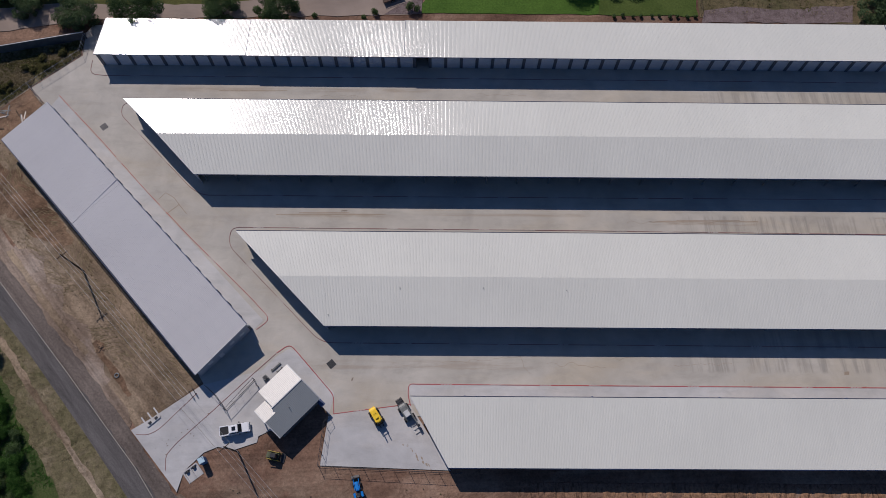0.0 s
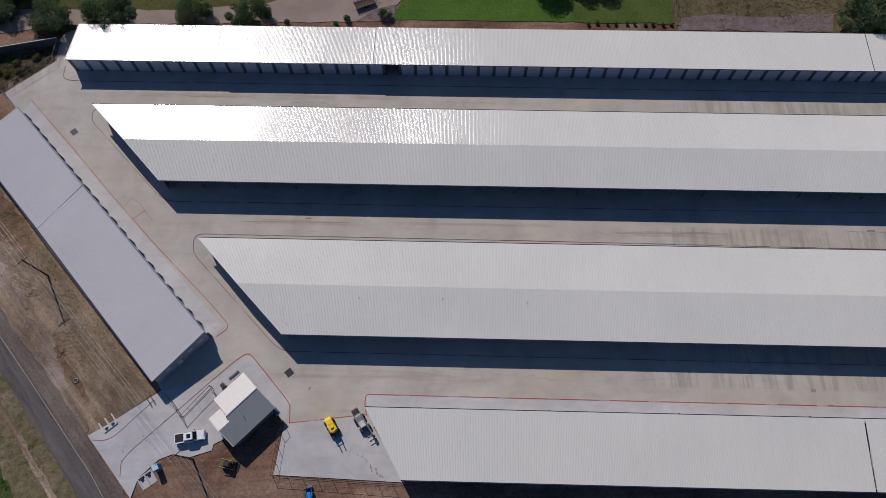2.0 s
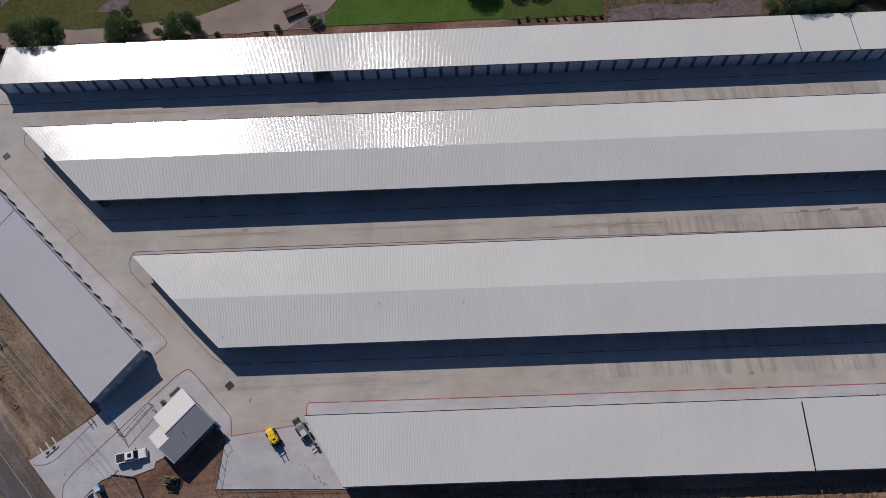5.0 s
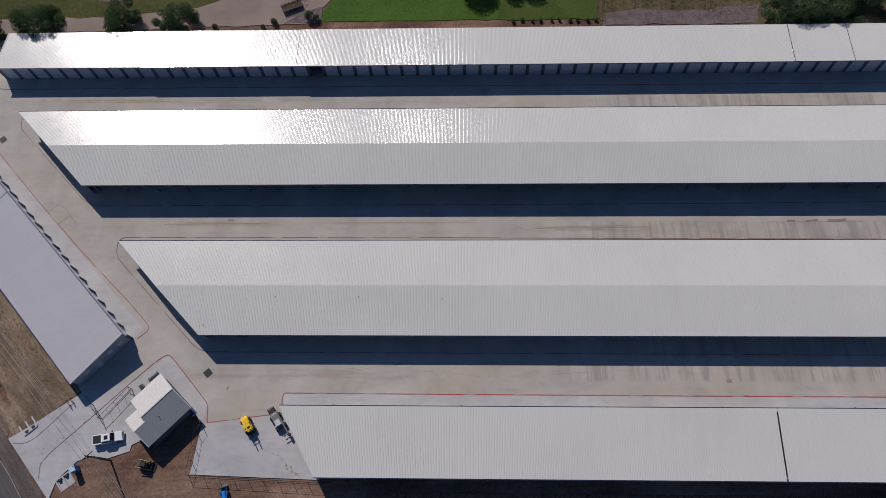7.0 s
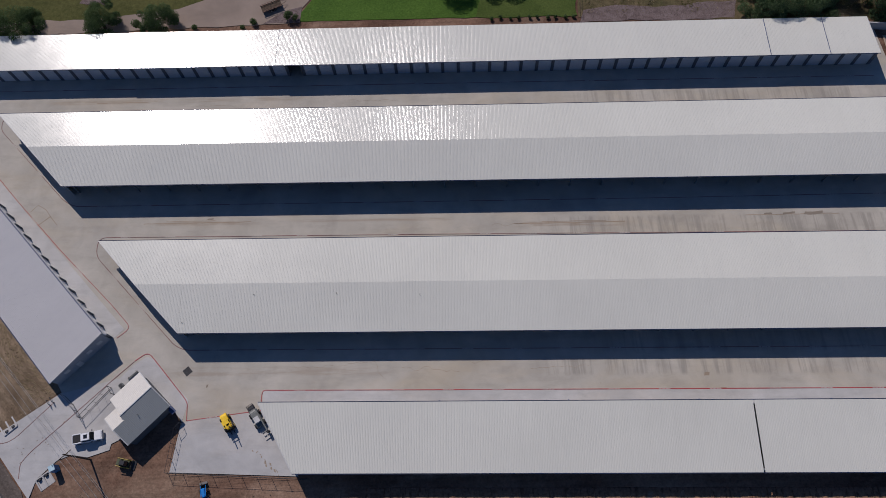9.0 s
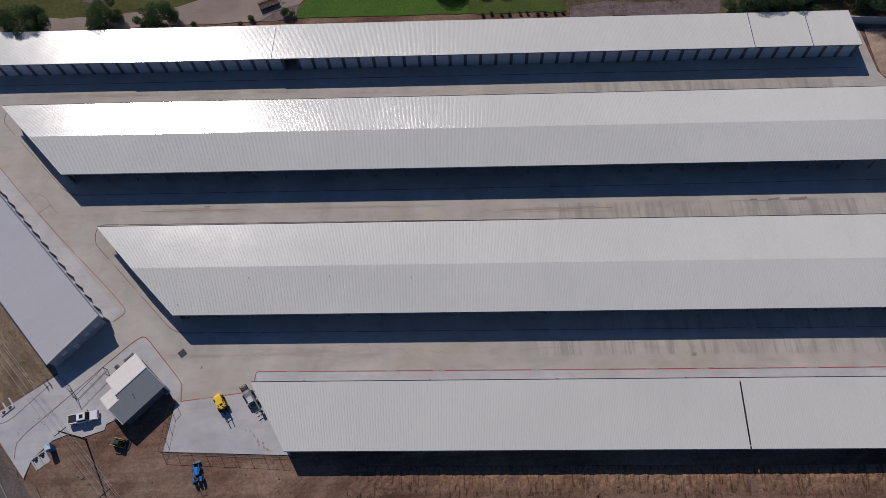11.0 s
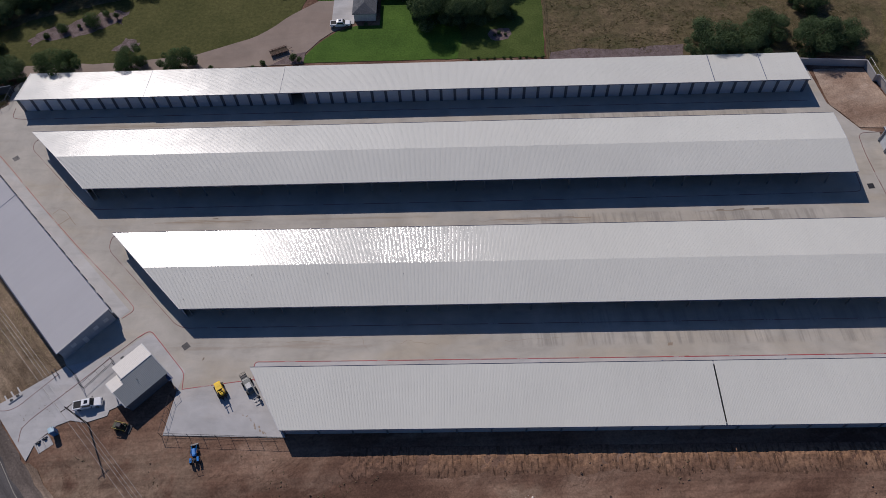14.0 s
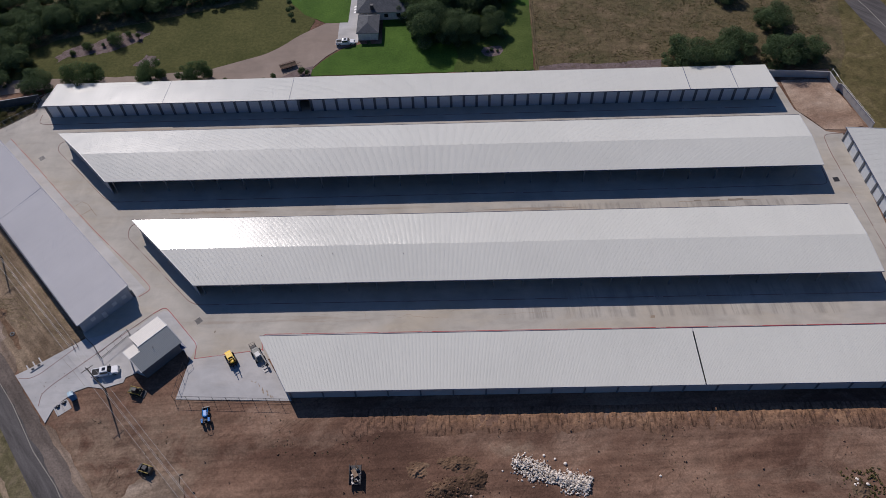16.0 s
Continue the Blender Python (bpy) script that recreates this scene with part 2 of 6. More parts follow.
# it starts as the same brown dirt at its west end and along its top
_e = _b.mix(1.0, _b.within("X", 46, 400, 14), _b.within("Y", -60, -23.9, 0.7), "MULTIPLY")
_c = _b.mix(_e, (0.172, 0.103, 0.07), _c)
_c = _b.mix(0.9, _c, _k, "MULTIPLY")
_f = _b.ramp(_b.noise(1.6, 6, 0.8), [(0.38, 0.55), (0.5, 1.0), (0.62, 1.4)])
_b.put(_b.mix(0.8, _c, _f, "MULTIPLY"), "Base Color")
_b.bump(_k, 0.6, 0.3)
M_BANK = _b.m
M_TAN = site_dirt("tan_verge", (0.15, 0.11, 0.08), (0.23, 0.175, 0.13), (0.31, 0.245, 0.19), (0.44, 0.37, 0.31), -48, 0.5, 0.2)
M_STRAW = site_dirt("straw_dirt", (0.15, 0.11, 0.072), (0.245, 0.185, 0.125), (0.32, 0.25, 0.17), (0.37, 0.30, 0.22), -47, 0.4, 0.5)
M_SPOIL = site_dirt("damp_spoil", (0.075, 0.048, 0.031), (0.135, 0.086, 0.054), (0.21, 0.135, 0.085), (0.25, 0.18, 0.118), 30, 0.2, 0.9)
M_PIT = site_dirt("orange_dirt", (0.25, 0.17, 0.12), (0.35, 0.255, 0.185), (0.42, 0.32, 0.24), (0.48, 0.39, 0.31), 10, 0.05, 0.45)
M_PALE = site_dirt("pale_sandy_soil", (0.22, 0.165, 0.12), (0.31, 0.245, 0.185), (0.38, 0.31, 0.245), (0.45, 0.38, 0.31), 20, 0.3, 0.6)
M_SAND = site_dirt("pale_sand", (0.17, 0.115, 0.075), (0.235, 0.165, 0.11), (0.30, 0.22, 0.155), (0.38, 0.295, 0.22), 40, 0.3, 0.6)
M_OLIVE = earth_mat("olive_verge", (0.078, 0.074, 0.027), (0.13, 0.108, 0.045), (0.21, 0.165, 0.085), 0.08)
M_GRAVEL = concrete_mat("gravel_drive", (0.275, 0.22, 0.18), (0.24, 0.185, 0.145), 0.35, 0.3)
M_LAWN = grass_mat("watered_lawn", (0.048, 0.098, 0.012), (0.08, 0.148, 0.02), 0.12)
M_BUSHGRASS = grass_mat("roadside_green", (0.04, 0.062, 0.018), (0.085, 0.105, 0.035), 0.2)
M_LAWN2 = grass_mat("thin_lawn", (0.05, 0.078, 0.014), (0.085, 0.115, 0.026), 0.12)
M_DRYLAWN = grass_mat("olive_lawn", (0.06, 0.066, 0.017), (0.098, 0.097, 0.03), 0.06)
M_FIELD = earth_mat("rough_field", (0.075, 0.075, 0.032), (0.13, 0.105, 0.055), (0.21, 0.155, 0.095), 0.08)
M_WEED = earth_mat("dark_weeds", (0.085, 0.082, 0.036), (0.165, 0.142, 0.078), (0.28, 0.225, 0.155), 0.12)
M_MULCH = earth_mat("pale_mulch_bed", (0.12, 0.09, 0.085), (0.2, 0.155, 0.148), (0.26, 0.21, 0.205), 0.6)
M_ROAD = earth_mat("asphalt", (0.09, 0.084, 0.082), (0.115, 0.107, 0.104), (0.14, 0.131, 0.127), 0.12, (0.1, 1, 1), -48, 0.1)
M_LINE = painted("road_line", (0.36, 0.335, 0.28), 0.7, 0, 0.3)
M_DUST = site_dirt("dusty_shoulder", (0.11, 0.092, 0.08), (0.145, 0.12, 0.103), (0.175, 0.145, 0.124), (0.21, 0.175, 0.15), -47, 0.4, 0.15)
M_STONE = Mat("pale_stone", 0.9, 0, 0.2)
M_STONE.put(M_STONE.ramp(M_STONE.island(), [(0, (0.5, 0.45, 0.385)), (1, (0.85, 0.775, 0.68))]), "Base Color")
M_STONE.bump(M_STONE.noise(4, 5, 0.7), 0.5, 0.1)
M_STONE = M_STONE.m
M_BARK = earth_mat("bark", (0.04, 0.03, 0.02), (0.09, 0.07, 0.05), (0.14, 0.11, 0.085), 1.2)
M_LEAF = leaf_mat("oak_leaves", (0.055, 0.088, 0.04), (0.125, 0.17, 0.078))
M_LEAF2 = leaf_mat("pale_leaves", (0.05, 0.085, 0.03), (0.115, 0.16, 0.065))
M_BUSH = leaf_mat("bright_bush", (0.03, 0.075, 0.014), (0.075, 0.15, 0.03))
M_TUFT = leaf_mat("olive_tufts", (0.08, 0.09, 0.03), (0.17, 0.15, 0.06))
M_LETTER = painted("worn_lettering", (0.5, 0.46, 0.44), 0.7)
M_DRYTUFT = leaf_mat("dry_tufts", (0.16, 0.13, 0.07), (0.38, 0.31, 0.19))
M_WOOD = earth_mat("pole_wood", (0.05, 0.035, 0.025), (0.10, 0.075, 0.055), (0.15, 0.12, 0.09), 2.0, bump=0.2)
M_STEEL = painted("galvanised_steel", (0.35, 0.36, 0.37), 0.4, 0.7)
M_DARK = painted("dark_steel", (0.045, 0.045, 0.05), 0.5, 0.3)
M_TYRE = painted("tyre_rubber", (0.022, 0.022, 0.024), 0.85)
M_YELLOW = painted("machine_yellow", (0.86, 0.58, 0.02), 0.35, 0, 0.12)
M_BLUE = painted("tractor_blue", (0.02, 0.2, 0.6), 0.35, 0, 0.15)
M_GREYMACH = painted("machine_grey", (0.15, 0.16, 0.155), 0.45, 0, 0.15)
M_CARW = painted("white_car_paint", (0.8, 0.81, 0.82), 0.25, 0, 0.03)
M_GLASS = Mat("dark_glass", 0.06, 0.0, 0.8)
M_GLASS.put(M_GLASS.ramp(M_GLASS.noise(2), [(0, (0.012, 0.014, 0.017)), (1, (0.02, 0.023, 0.027))]), "Base Color")
M_GLASS = M_GLASS.m
M_SHINGLE = earth_mat("grey_shingle", (0.09, 0.095, 0.105), (0.135, 0.14, 0.15), (0.17, 0.175, 0.185), 0.8, bump=0.15)
M_OFFICE = painted("slate_office_wall", (0.10, 0.11, 0.125), 0.6)
M_STUCCO = painted("cream_stucco", (0.6, 0.57, 0.52), 0.8)


# ---------------------------------------------------------------- mesh helpers
def part(name, bm, mat, parent=None, label=""):
    me = bpy.data.meshes.new(name)
    bmesh.ops.recalc_face_normals(bm, faces=bm.faces[:])
    bm.to_mesh(me)
    bm.free()
    me.materials.append(mat)
    ob = new(name, me)
    if parent:
        ob.parent = parent
    if label:
        tagged(ob, label)
    return ob


def thing(name, label, category, group="", kind="", at=None):
    ob = new(name)
    ob.empty_display_size = 0.3
    if at is not None:
        ob.matrix_basis = at
    return tagged(ob, label, category, group, kind)


def place_at(x, y, z=0.0, turn=0.0):
    return pose(x, y, z, 0, 0, turn)


def prism(bm, pts, z0, z1):
    """Upright prism over a plan polygon; z1 may be a list."""
    n = len(pts)
    tops = z1 if isinstance(z1, (list, tuple)) else [z1] * n
    lows = z0 if isinstance(z0, (list, tuple)) else [z0] * n
    lo = [bm.verts.new((p[0], p[1], z)) for p, z in zip(pts, lows)]
    hi = [bm.verts.new((p[0], p[1], z)) for p, z in zip(pts, tops)]
    bm.faces.new(lo[::-1])
    bm.faces.new(hi)
    for i in range(n):
        bm.faces.new((lo[i], lo[(i + 1) % n], hi[(i + 1) % n], hi[i]))


def box(bm, x0, x1, y0, y1, z0, z1, m=None, bevel=0.0):
    res = bmesh.ops.create_cube(bm, size=1)
    vs = res["verts"]
    bmesh.ops.transform(bm, verts=vs, matrix=Matrix.LocRotScale(
        ((x0 + x1) / 2, (y0 + y1) / 2, (z0 + z1) / 2), None, (x1 - x0, y1 - y0, z1 - z0)))
    if bevel:
        es = {e for v in vs for e in v.link_edges}
        vs = bmesh.ops.bevel(bm, geom=list(es), offset=bevel, segments=2, affect="EDGES")["verts"]
    if m is not None:
        bmesh.ops.transform(bm, verts=list(vs), matrix=m)


def rod(bm, a, b, r0, r1=None, seg=8):
    a, b = Vector(a), Vector(b)
    d = b - a
    m = Matrix.Translation((a + b) / 2) @ d.to_track_quat("Z", "Y").to_matrix().to_4x4()
    bmesh.ops.create_cone(bm, cap_ends=True, segments=seg, radius1=r0, radius2=r0 if r1 is None else r1,
                          depth=d.length, matrix=m)


def strip_wall(bm, a, b, thick, z0, z1):
    """A wall from a to b in plan, thick to its left; z1 one height or the two at a and b."""
    a, b = Vector(a), Vector(b)
    d = (b - a).normalized()
    n = Vector((-d.y, d.x)) * thick
    za, zb = z1 if isinstance(z1, (tuple, list)) else (z1, z1)
    prism(bm, [a, b, b + n, a + n], z0, [za, zb, zb, za])


def line_range(poly, u, e, f):
    """Where the line at u along e cuts a convex polygon, as a range along f."""
    vs = []
    n = len(poly)
    for i in range(n):
        p, q = poly[i], poly[(i + 1) % n]
        up, uq = p.dot(e), q.dot(e)
        if abs(up - uq) < 1e-9:
            if abs(up - u) < 1e-6:
                vs += [p.dot(f), q.dot(f)]
            continue
        t = (u - up) / (uq - up)
        if -1e-9 <= t <= 1 + 1e-9:
            vs.append((p + (q - p) * t).dot(f))
    return (min(vs), max(vs)) if len(vs) >= 2 else None


def ribbed(poly, z_at, e, pitch=0.305, rise=0.02):
    """Ribbed sheet metal over a convex plan polygon, with ribs running across e, and a lower skin."""
    poly = [Vector(p) for p in poly]
    e = Vector(e).normalized()
    f = Vector((-e.y, e.x))
    us = [p.dot(e) for p in poly]
    lo, hi = min(us), max(us)
    prof = []
    k = 0
    while lo + k * pitch < hi:
        b = lo + k * pitch
        h = rise * (1.05 if k % 3 == 0 else 0.9)
        prof += [(b, 0), (b + 0.18, 0), (b + 0.191, h * 0.055), (b + 0.2, h * 0.15), (b + 0.213, h), (b + 0.255, h), (b + 0.275, h * 0.05)]
        k += 1
    prof = [(u, h) for u, h in prof if u < hi - 0.01] + [(hi, 0)]
    extra = [u for u in us if lo + 0.01 < u < hi - 0.01]
    for u in extra:
        prof.append((u, 0))
    prof.sort()
    verts, faces, last = [], [], None
    for u, h in prof:
        r = line_range(poly, min(max(u, lo + 1e-4), hi - 1e-4), e, f)
        if not r:
            continue
        ids = []
        for v in r:
            p = e * u + f * v
            z = z_at(p.x, p.y)
            verts += [(p.x, p.y, z + h), (p.x, p.y, z - 0.10)]
            ids += [len(verts) - 2, len(verts) - 1]
        if last:
            a, b = last, ids
            faces += [(a[0], b[0], b[2], a[2]), (a[3], b[3], b[1], a[1]), (a[1], b[1], b[0], a[0]), (a[2], b[2], b[3], a[3])]
        else:
            faces.append((ids[0], ids[2], ids[3], ids[1]))
        last = ids
    faces.append((last[1], last[3], last[2], last[0]))
    bm = bmesh.new()
    bv = [bm.verts.new(v) for v in verts]
    for fc in faces:
        try:
            bm.faces.new([bv[i] for i in fc])
        except ValueError:
            pass
    return bm


def sheet(name, pts, z, mat, label, category, thick=0.05, rough=0.0, seed=0, kind="structure", step=3.0):
    """A ground patch as a thin slab; rough wanders its edge."""
    out = []
    n = len(pts)
    for i in range(n):
        a, b = Vector(pts[i]), Vector(pts[(i + 1) % n])
        k = max(1, int((b - a).length / step)) if rough else 1
        for j in range(k):
            p = a.lerp(b, j / k)
            if rough:
                p += Vector((noise.noise((p.x * 0.3, p.y * 0.3, seed)), noise.noise((p.x * 0.3, p.y * 0.3, seed + 9)))) * rough
                p += Vector((noise.noise((p.x, p.y, seed + 3)), noise.noise((p.x, p.y, seed + 7)))) * rough * 0.4
            out.append(p)
    bm = bmesh.new()
    prism(bm, out, z - thick, z)
    return tagged(part(name, bm, mat), label, category, kind=kind)


def ribbon(name, pts, width, z0, z1, mat, parent=None, label=""):
    """A band of even width along a plan line."""
    ps = [Vector(p) for p in pts]
    bm = bmesh.new()
    rows = []
    for i, p in enumerate(ps):
        d = (ps[min(i + 1, len(ps) - 1)] - ps[max(i - 1, 0)]).normalized()
        n = Vector((-d.y, d.x)) * width / 2
        rows.append([bm.verts.new((q.x, q.y, z)) for q, z in ((p - n, z0), (p - n, z1), (p + n, z1), (p + n, z0))])
    for a, b in zip(rows, rows[1:]):
        for i in range(4):
            bm.faces.new((a[i], b[i], b[(i + 1) % 4], a[(i + 1) % 4]))
    bm.faces.new(rows[0])
    bm.faces.new(rows[-1][::-1])
    return part(name, bm, mat, parent, label)


def rounded(pts, r=1.5, seg=5):
    """A plan line with its inner corners rounded."""
    ps = [Vector(p) for p in pts]
    out = [ps[0]]
    for a, b, c in zip(ps, ps[1:], ps[2:]):
        k = min(r, (a - b).length * 0.45, (c - b).length * 0.45)
        p, q = b + (a - b).normalized() * k, b + (c - b).normalized() * k
        for i in range(seg + 1):
            t = i / seg
            out.append(p * (1 - t) ** 2 + b * 2 * t * (1 - t) + q * t * t)
    out.append(ps[-1])
    return out


# ---------------------------------------------------------------- ground
def ground_height(x, y):
    """Gentle lie of the open dirt, with the bank south of the lowest building."""
    z = -0.12
    if y < -24.5 and x > 24:
        z -= 0.8 * min(1, (-24.5 - y) / 7) * min(1, (x - 24) / 14)
    elif y < -22:
        z -= 0.15 * min(1, (-22 - y) / 6)
    return z


def build_ground():
    xs = [-2500, -900, -300, -160] + list(np.arange(-110, 215, 2.5)) + [260, 400, 1000, 2600]
    ys = [-2500, -900, -300, -130] + list(np.arange(-70, 130, 2.5)) + [170, 260, 500, 1100, 2600]
    bm = bmesh.new()
    grid = []
    for x in xs:
        col = []
        for y in ys:
            z = ground_height(x, y)
            south = y < -24 and -40 < x < 170
            if south:
                z += 0.18 * noise.fractal((x * 0.16, y * 0.16, 1.0), 0.9, 2.0, 4)
                z += 0.9 * math.exp(-((x - 56) ** 2 / 30 + (y + 40) ** 2 / 9))
            col.append(bm.verts.new((x, y, z)))
        grid.append(col)
    for i in range(len(xs) - 1):
        for j in range(len(ys) - 1):
            bm.faces.new((grid[i][j], grid[i + 1][j], grid[i + 1][j + 1], grid[i][j + 1]))
    return tagged(part("ground", bm, M_DIRT), "bare brown dirt graded round the storage buildings", "ground", kind="structure")


build_ground()

# paved yard
YARD = [(-62.5, 82.5), (-63.8, 80), (-63.4, 73.8), (-73.9, 64.7), (-69.5, 60), (-66, 56.5), (-25.5, -4.2), (-34.7, -10.8), (-38.6, -13.4),
        (-28.2, -24.8), (-27.3, -21.0), (-23.9, -17.6), (-21.3, -16.5), (-17.9, -16.9), (-13.7, -15.5), (-13.5, -14.4),
        (-11.3, -13.3), (-8.9, -14.3), (-2.2, -7.5), (0.1, -10.2), (20, -10.4), (20, -16), (167.5, -16), (167.5, 56.5), (163.3, 57.5), (157.2, 66.8), (156.0, 75.8), (155, 82.5)]
sheet("pavement", YARD, 0.0, M_CONC, "warm grey stained concrete paving between the storage buildings", "pavement", 0.2)

# newer concrete
sheet("loading_pad", [(1.0, -10.1), (16.2, -8.1), (24.4, -20.7), (-1.1, -19.9), (0.0, -10.4)], 0.03, M_CONC_N,
      "pale new concrete pad beside the lowest storage building", "pavement", 0.2)
sheet("entrance_drive", [(-25.6, -4.4), (-34.7, -10.9), (-38.7, -13.4), (-28.2, -24.9), (-27.3, -21.1), (-23.9, -17.6), (-21.3, -16.5),
      (-17.9, -17.0), (-13.7, -15.6), (-13.5, -14.4), (-11.3, -13.3), (-8.9, -14.3), (-2.2, -7.5), (0.1, -10.2), (1, -6), (-3, -1.9), (-7.4, 2.7), (-8.9, 3.1), (-11.2, 1.6), (-14.0, -1.4)],
      0.02, M_CONC_N, "pale concrete entrance drive with red painted edges", "drive", 0.16)
sheet("apron", [(15.9, -4.05), (166, -4.25), (166, -8), (16.4, -8)], 0.02, M_CONC_N, "pale concrete apron along a storage building", "pavement", 0.05)
sheet("apron", [(-66.9, 62.3), (-14.6, 9.0), (-16.8, 6.8), (-69, 58.5)], 0.02, M_CONC_N, "pale concrete apron along a storage building", "pavement", 0.05)

# road along the west
sheet("road", [(-140, 92.5), (-72.6, 21.6), (-57.8, 5.2), (-39.6, -14.6), (-29.4, -26.2), (-17.2, -40.5), (42, -113), (32, -122), (-25.0, -41.2), (-36.6, -27.0), (-47.8, -13.9), (-62.2, 2.3), (-69.7, 10.1), (-148, 86)],
      0.0, M_ROAD, "grey two-lane asphalt road with a worn centre line", "road", 0.1)
ribbon("road_line", [(-144, 90), (-71.2, 17.3), (-53.3, -2.1), (-44.8, -11.6), (-36.7, -20.6), (-28.6, -31.2), (-21.5, -38.6), (37, -118)], 0.11, -0.02, 0.012, M_LINE)
for width, off, up in ((3.0, 0.0, 0.006), (1.6, 0.6, 0.012)):
    pts = [(-74.2 + off, 22.2 + off), (-57.8 + off, 5.0 + off), (-39.4 + off, -15.0 + off), (-30.2 + off, -25.8 + off), (-17.4 + off, -40.6 + off), (0 + off, -62 + off)]
    left = [Vector(p) - Vector((0.74, 0.67)) * width / 2 for p in pts]
    right = [Vector(p) + Vector((0.74, 0.67)) * width / 2 for p in pts]
    sheet("road_shoulder", left + right[::-1], up, M_DUST, "dusty brown shoulder of the asphalt road", "road shoulder", 0.01, 0.7, 31 + up, step=1.5)
tagged(bpy.data.objects["road_line"], "worn pale centre line of the road", "road line", kind="structure")
sheet("verge", [(-140, 99), (-70.5, 26.5), (-56, 9.5), (-38.4, -11.8), (-39.8, -15.2), (-58, 4.8), (-73, 21.4), (-141, 92)], -0.03, M_TAN, "tan dusty road verge", "verge", 0.08, 1.0, 2)
sheet("roadside_dirt", [(-140, 100), (-69, 25), (-36.5, -14.5), (-34.5, -10.6), (-25.8, -4), (-66, 57), (-74, 64), (-110, 98)], -0.06, M_STRAW, "straw-strewn brown dirt between road and building", "bare ground", 0.06)
sheet("verge", [(-69.5, 27), (-63, 22), (-50, 5), (-44, -3), (-46, -5), (-53, 2), (-71, 22)], -0.04, M_TAN, "pale dusty strip worn by wheels", "verge", 0.06, 2.2, 5, step=1.2)
sheet("debris_patch", [(-80, 47), (-74, 44), (-66, 36.5), (-57, 27.0), (-60, 23.5), (-70, 31), (-78, 34), (-86, 46)], -0.052, M_SPOIL, "dark damp soil with dead brush", "bare ground", 0.05, 1.6, 51, step=1.0)
sheet("sand_patch", [(-5.2, -37.4), (-1.5, -36.6), (3.8, -36.2), (5.2, -40), (4.4, -44.5), (-4, -45), (-7.5, -41)], -0.06, M_PALE, "pale sandy soil spread on the dirt", "bare ground", 0.3, 1.8, 56, step=0.7)
ribbon("road_line", [(188.0, 132), (194.2, 112), (199.0, 90), (213, 22)], 0.16, -0.02, 0.012, M_LINE)
tagged(bpy.data.objects["road_line.001"], "pale centre line of the side road", "road line", kind="structure")
sheet("wheel_track", [(-70, 24.5), (-56, 8.5), (-49.5, 2.2), (-50.3, 1.4), (-57, 7.6), (-71, 23.6)], -0.024, M_STRAW, "worn wheel track along the verge", "track", 0.03, 0.5, 52, step=0.9)
sheet("wheel_track", [(-48.6, 4.6), (-42.4, -2.6), (-39.6, -6.4), (-40.4, -7.0), (-43.4, -3.6), (-49.4, 3.8)], -0.024, M_SPOIL, "dark rut along the verge", "track", 0.03, 0.4, 53, step=0.7)
sheet("verge", [(-28.2, -24.9), (-25, -27), (-12.5, -41.5), (0, -57), (-3, -60), (-17.8, -41), (-29.8, -26.4)], -0.03, M_TAN, "tan dusty road verge", "verge", 0.08, 0.8, 8)
sheet("roadside_lawn", [(-67.6, -1), (-61, -11), (-57, -17), (-49.6, -27), (-40, -40), (-60, -60), (-120, -40), (-110, 20), (-75, 8)], -0.012, M_BUSHGRASS, "lush green weeds on the far roadside", "grass", 0.1, 1.4, 54, step=1.0)
sheet("wheel_track", [(-84, 24), (-66.0, 3.0), (-55.2, -10), (-45.5, -21.5), (-28, -43.5), (-28.9, -44.2), (-46.4, -22.3), (-56.2, -10.8), (-66.9, 2.0), (-85, 23)], -0.004, M_STRAW, "bare worn track through the roadside weeds", "track", 0.03, 0.6, 55, step=0.8)
sheet("roadside_weeds", [(-68.9, 10.7), (-61.3, 3.1), (-46.9, -13.2), (-35.9, -26.4), (-24.4, -40.6), (24, -103), (-60, -120), (-160, -60), (-160, 80), (-149, 84)], -0.02,
      M_WEED, "dark green and dry weeds beyond the road", "grass", 0.1, 0.8, 3)

# gardens to the north
sheet("dry_lawn", [(-88, 86), (-62, 88), (-44, 88), (-34, 88), (-15, 90.0), (4, 98), (14, 108), (16, 118), (10, 128), (0, 150), (-10, 126), (-40, 117), (-66, 109), (-84, 98)], -0.03,
      M_DRYLAWN, "olive half-dry lawn", "lawn", 0.1, 0.6, 4)
sheet("lawn", [(12, 118), (19, 113.4), (27, 113), (27, 160), (-6, 160), (5, 127)], -0.01, M_LAWN, "watered green lawn by the house", "lawn", 0.1, 0.3, 6)
sheet("lawn", [(15.5, 87), (19.6, 93.5), (25.5, 99.5), (31, 101.6), (38, 101.6), (38, 150), (87, 150), (85.0, 87)], -0.01, M_LAWN, "watered green lawn by the house", "lawn", 0.1, 0.3, 7)
sheet("dry_lawn", [(60.5, 86.9), (62, 94), (60, 104), (66, 120), (86, 120), (85.0, 86.9)], 0.005, M_LAWN2, "slightly dry green lawn", "lawn", 0.1, 0.8, 20)
sheet("gravel_drive", [(-75, 88.6), (-50, 88.8), (-34, 89.0), (-14, 91.6), (3, 98.6), (12, 107.5), (19, 113.2), (27.5, 112.8), (27.5, 101.5), (24, 99), (18.5, 93), (14.5, 86.5), (-64, 84), (-110, 76), (-115, 84)], 0.0,
      M_GRAVEL, "tan gravel drive behind the storage buildings", "drive", 0.1, 0.5, 9)
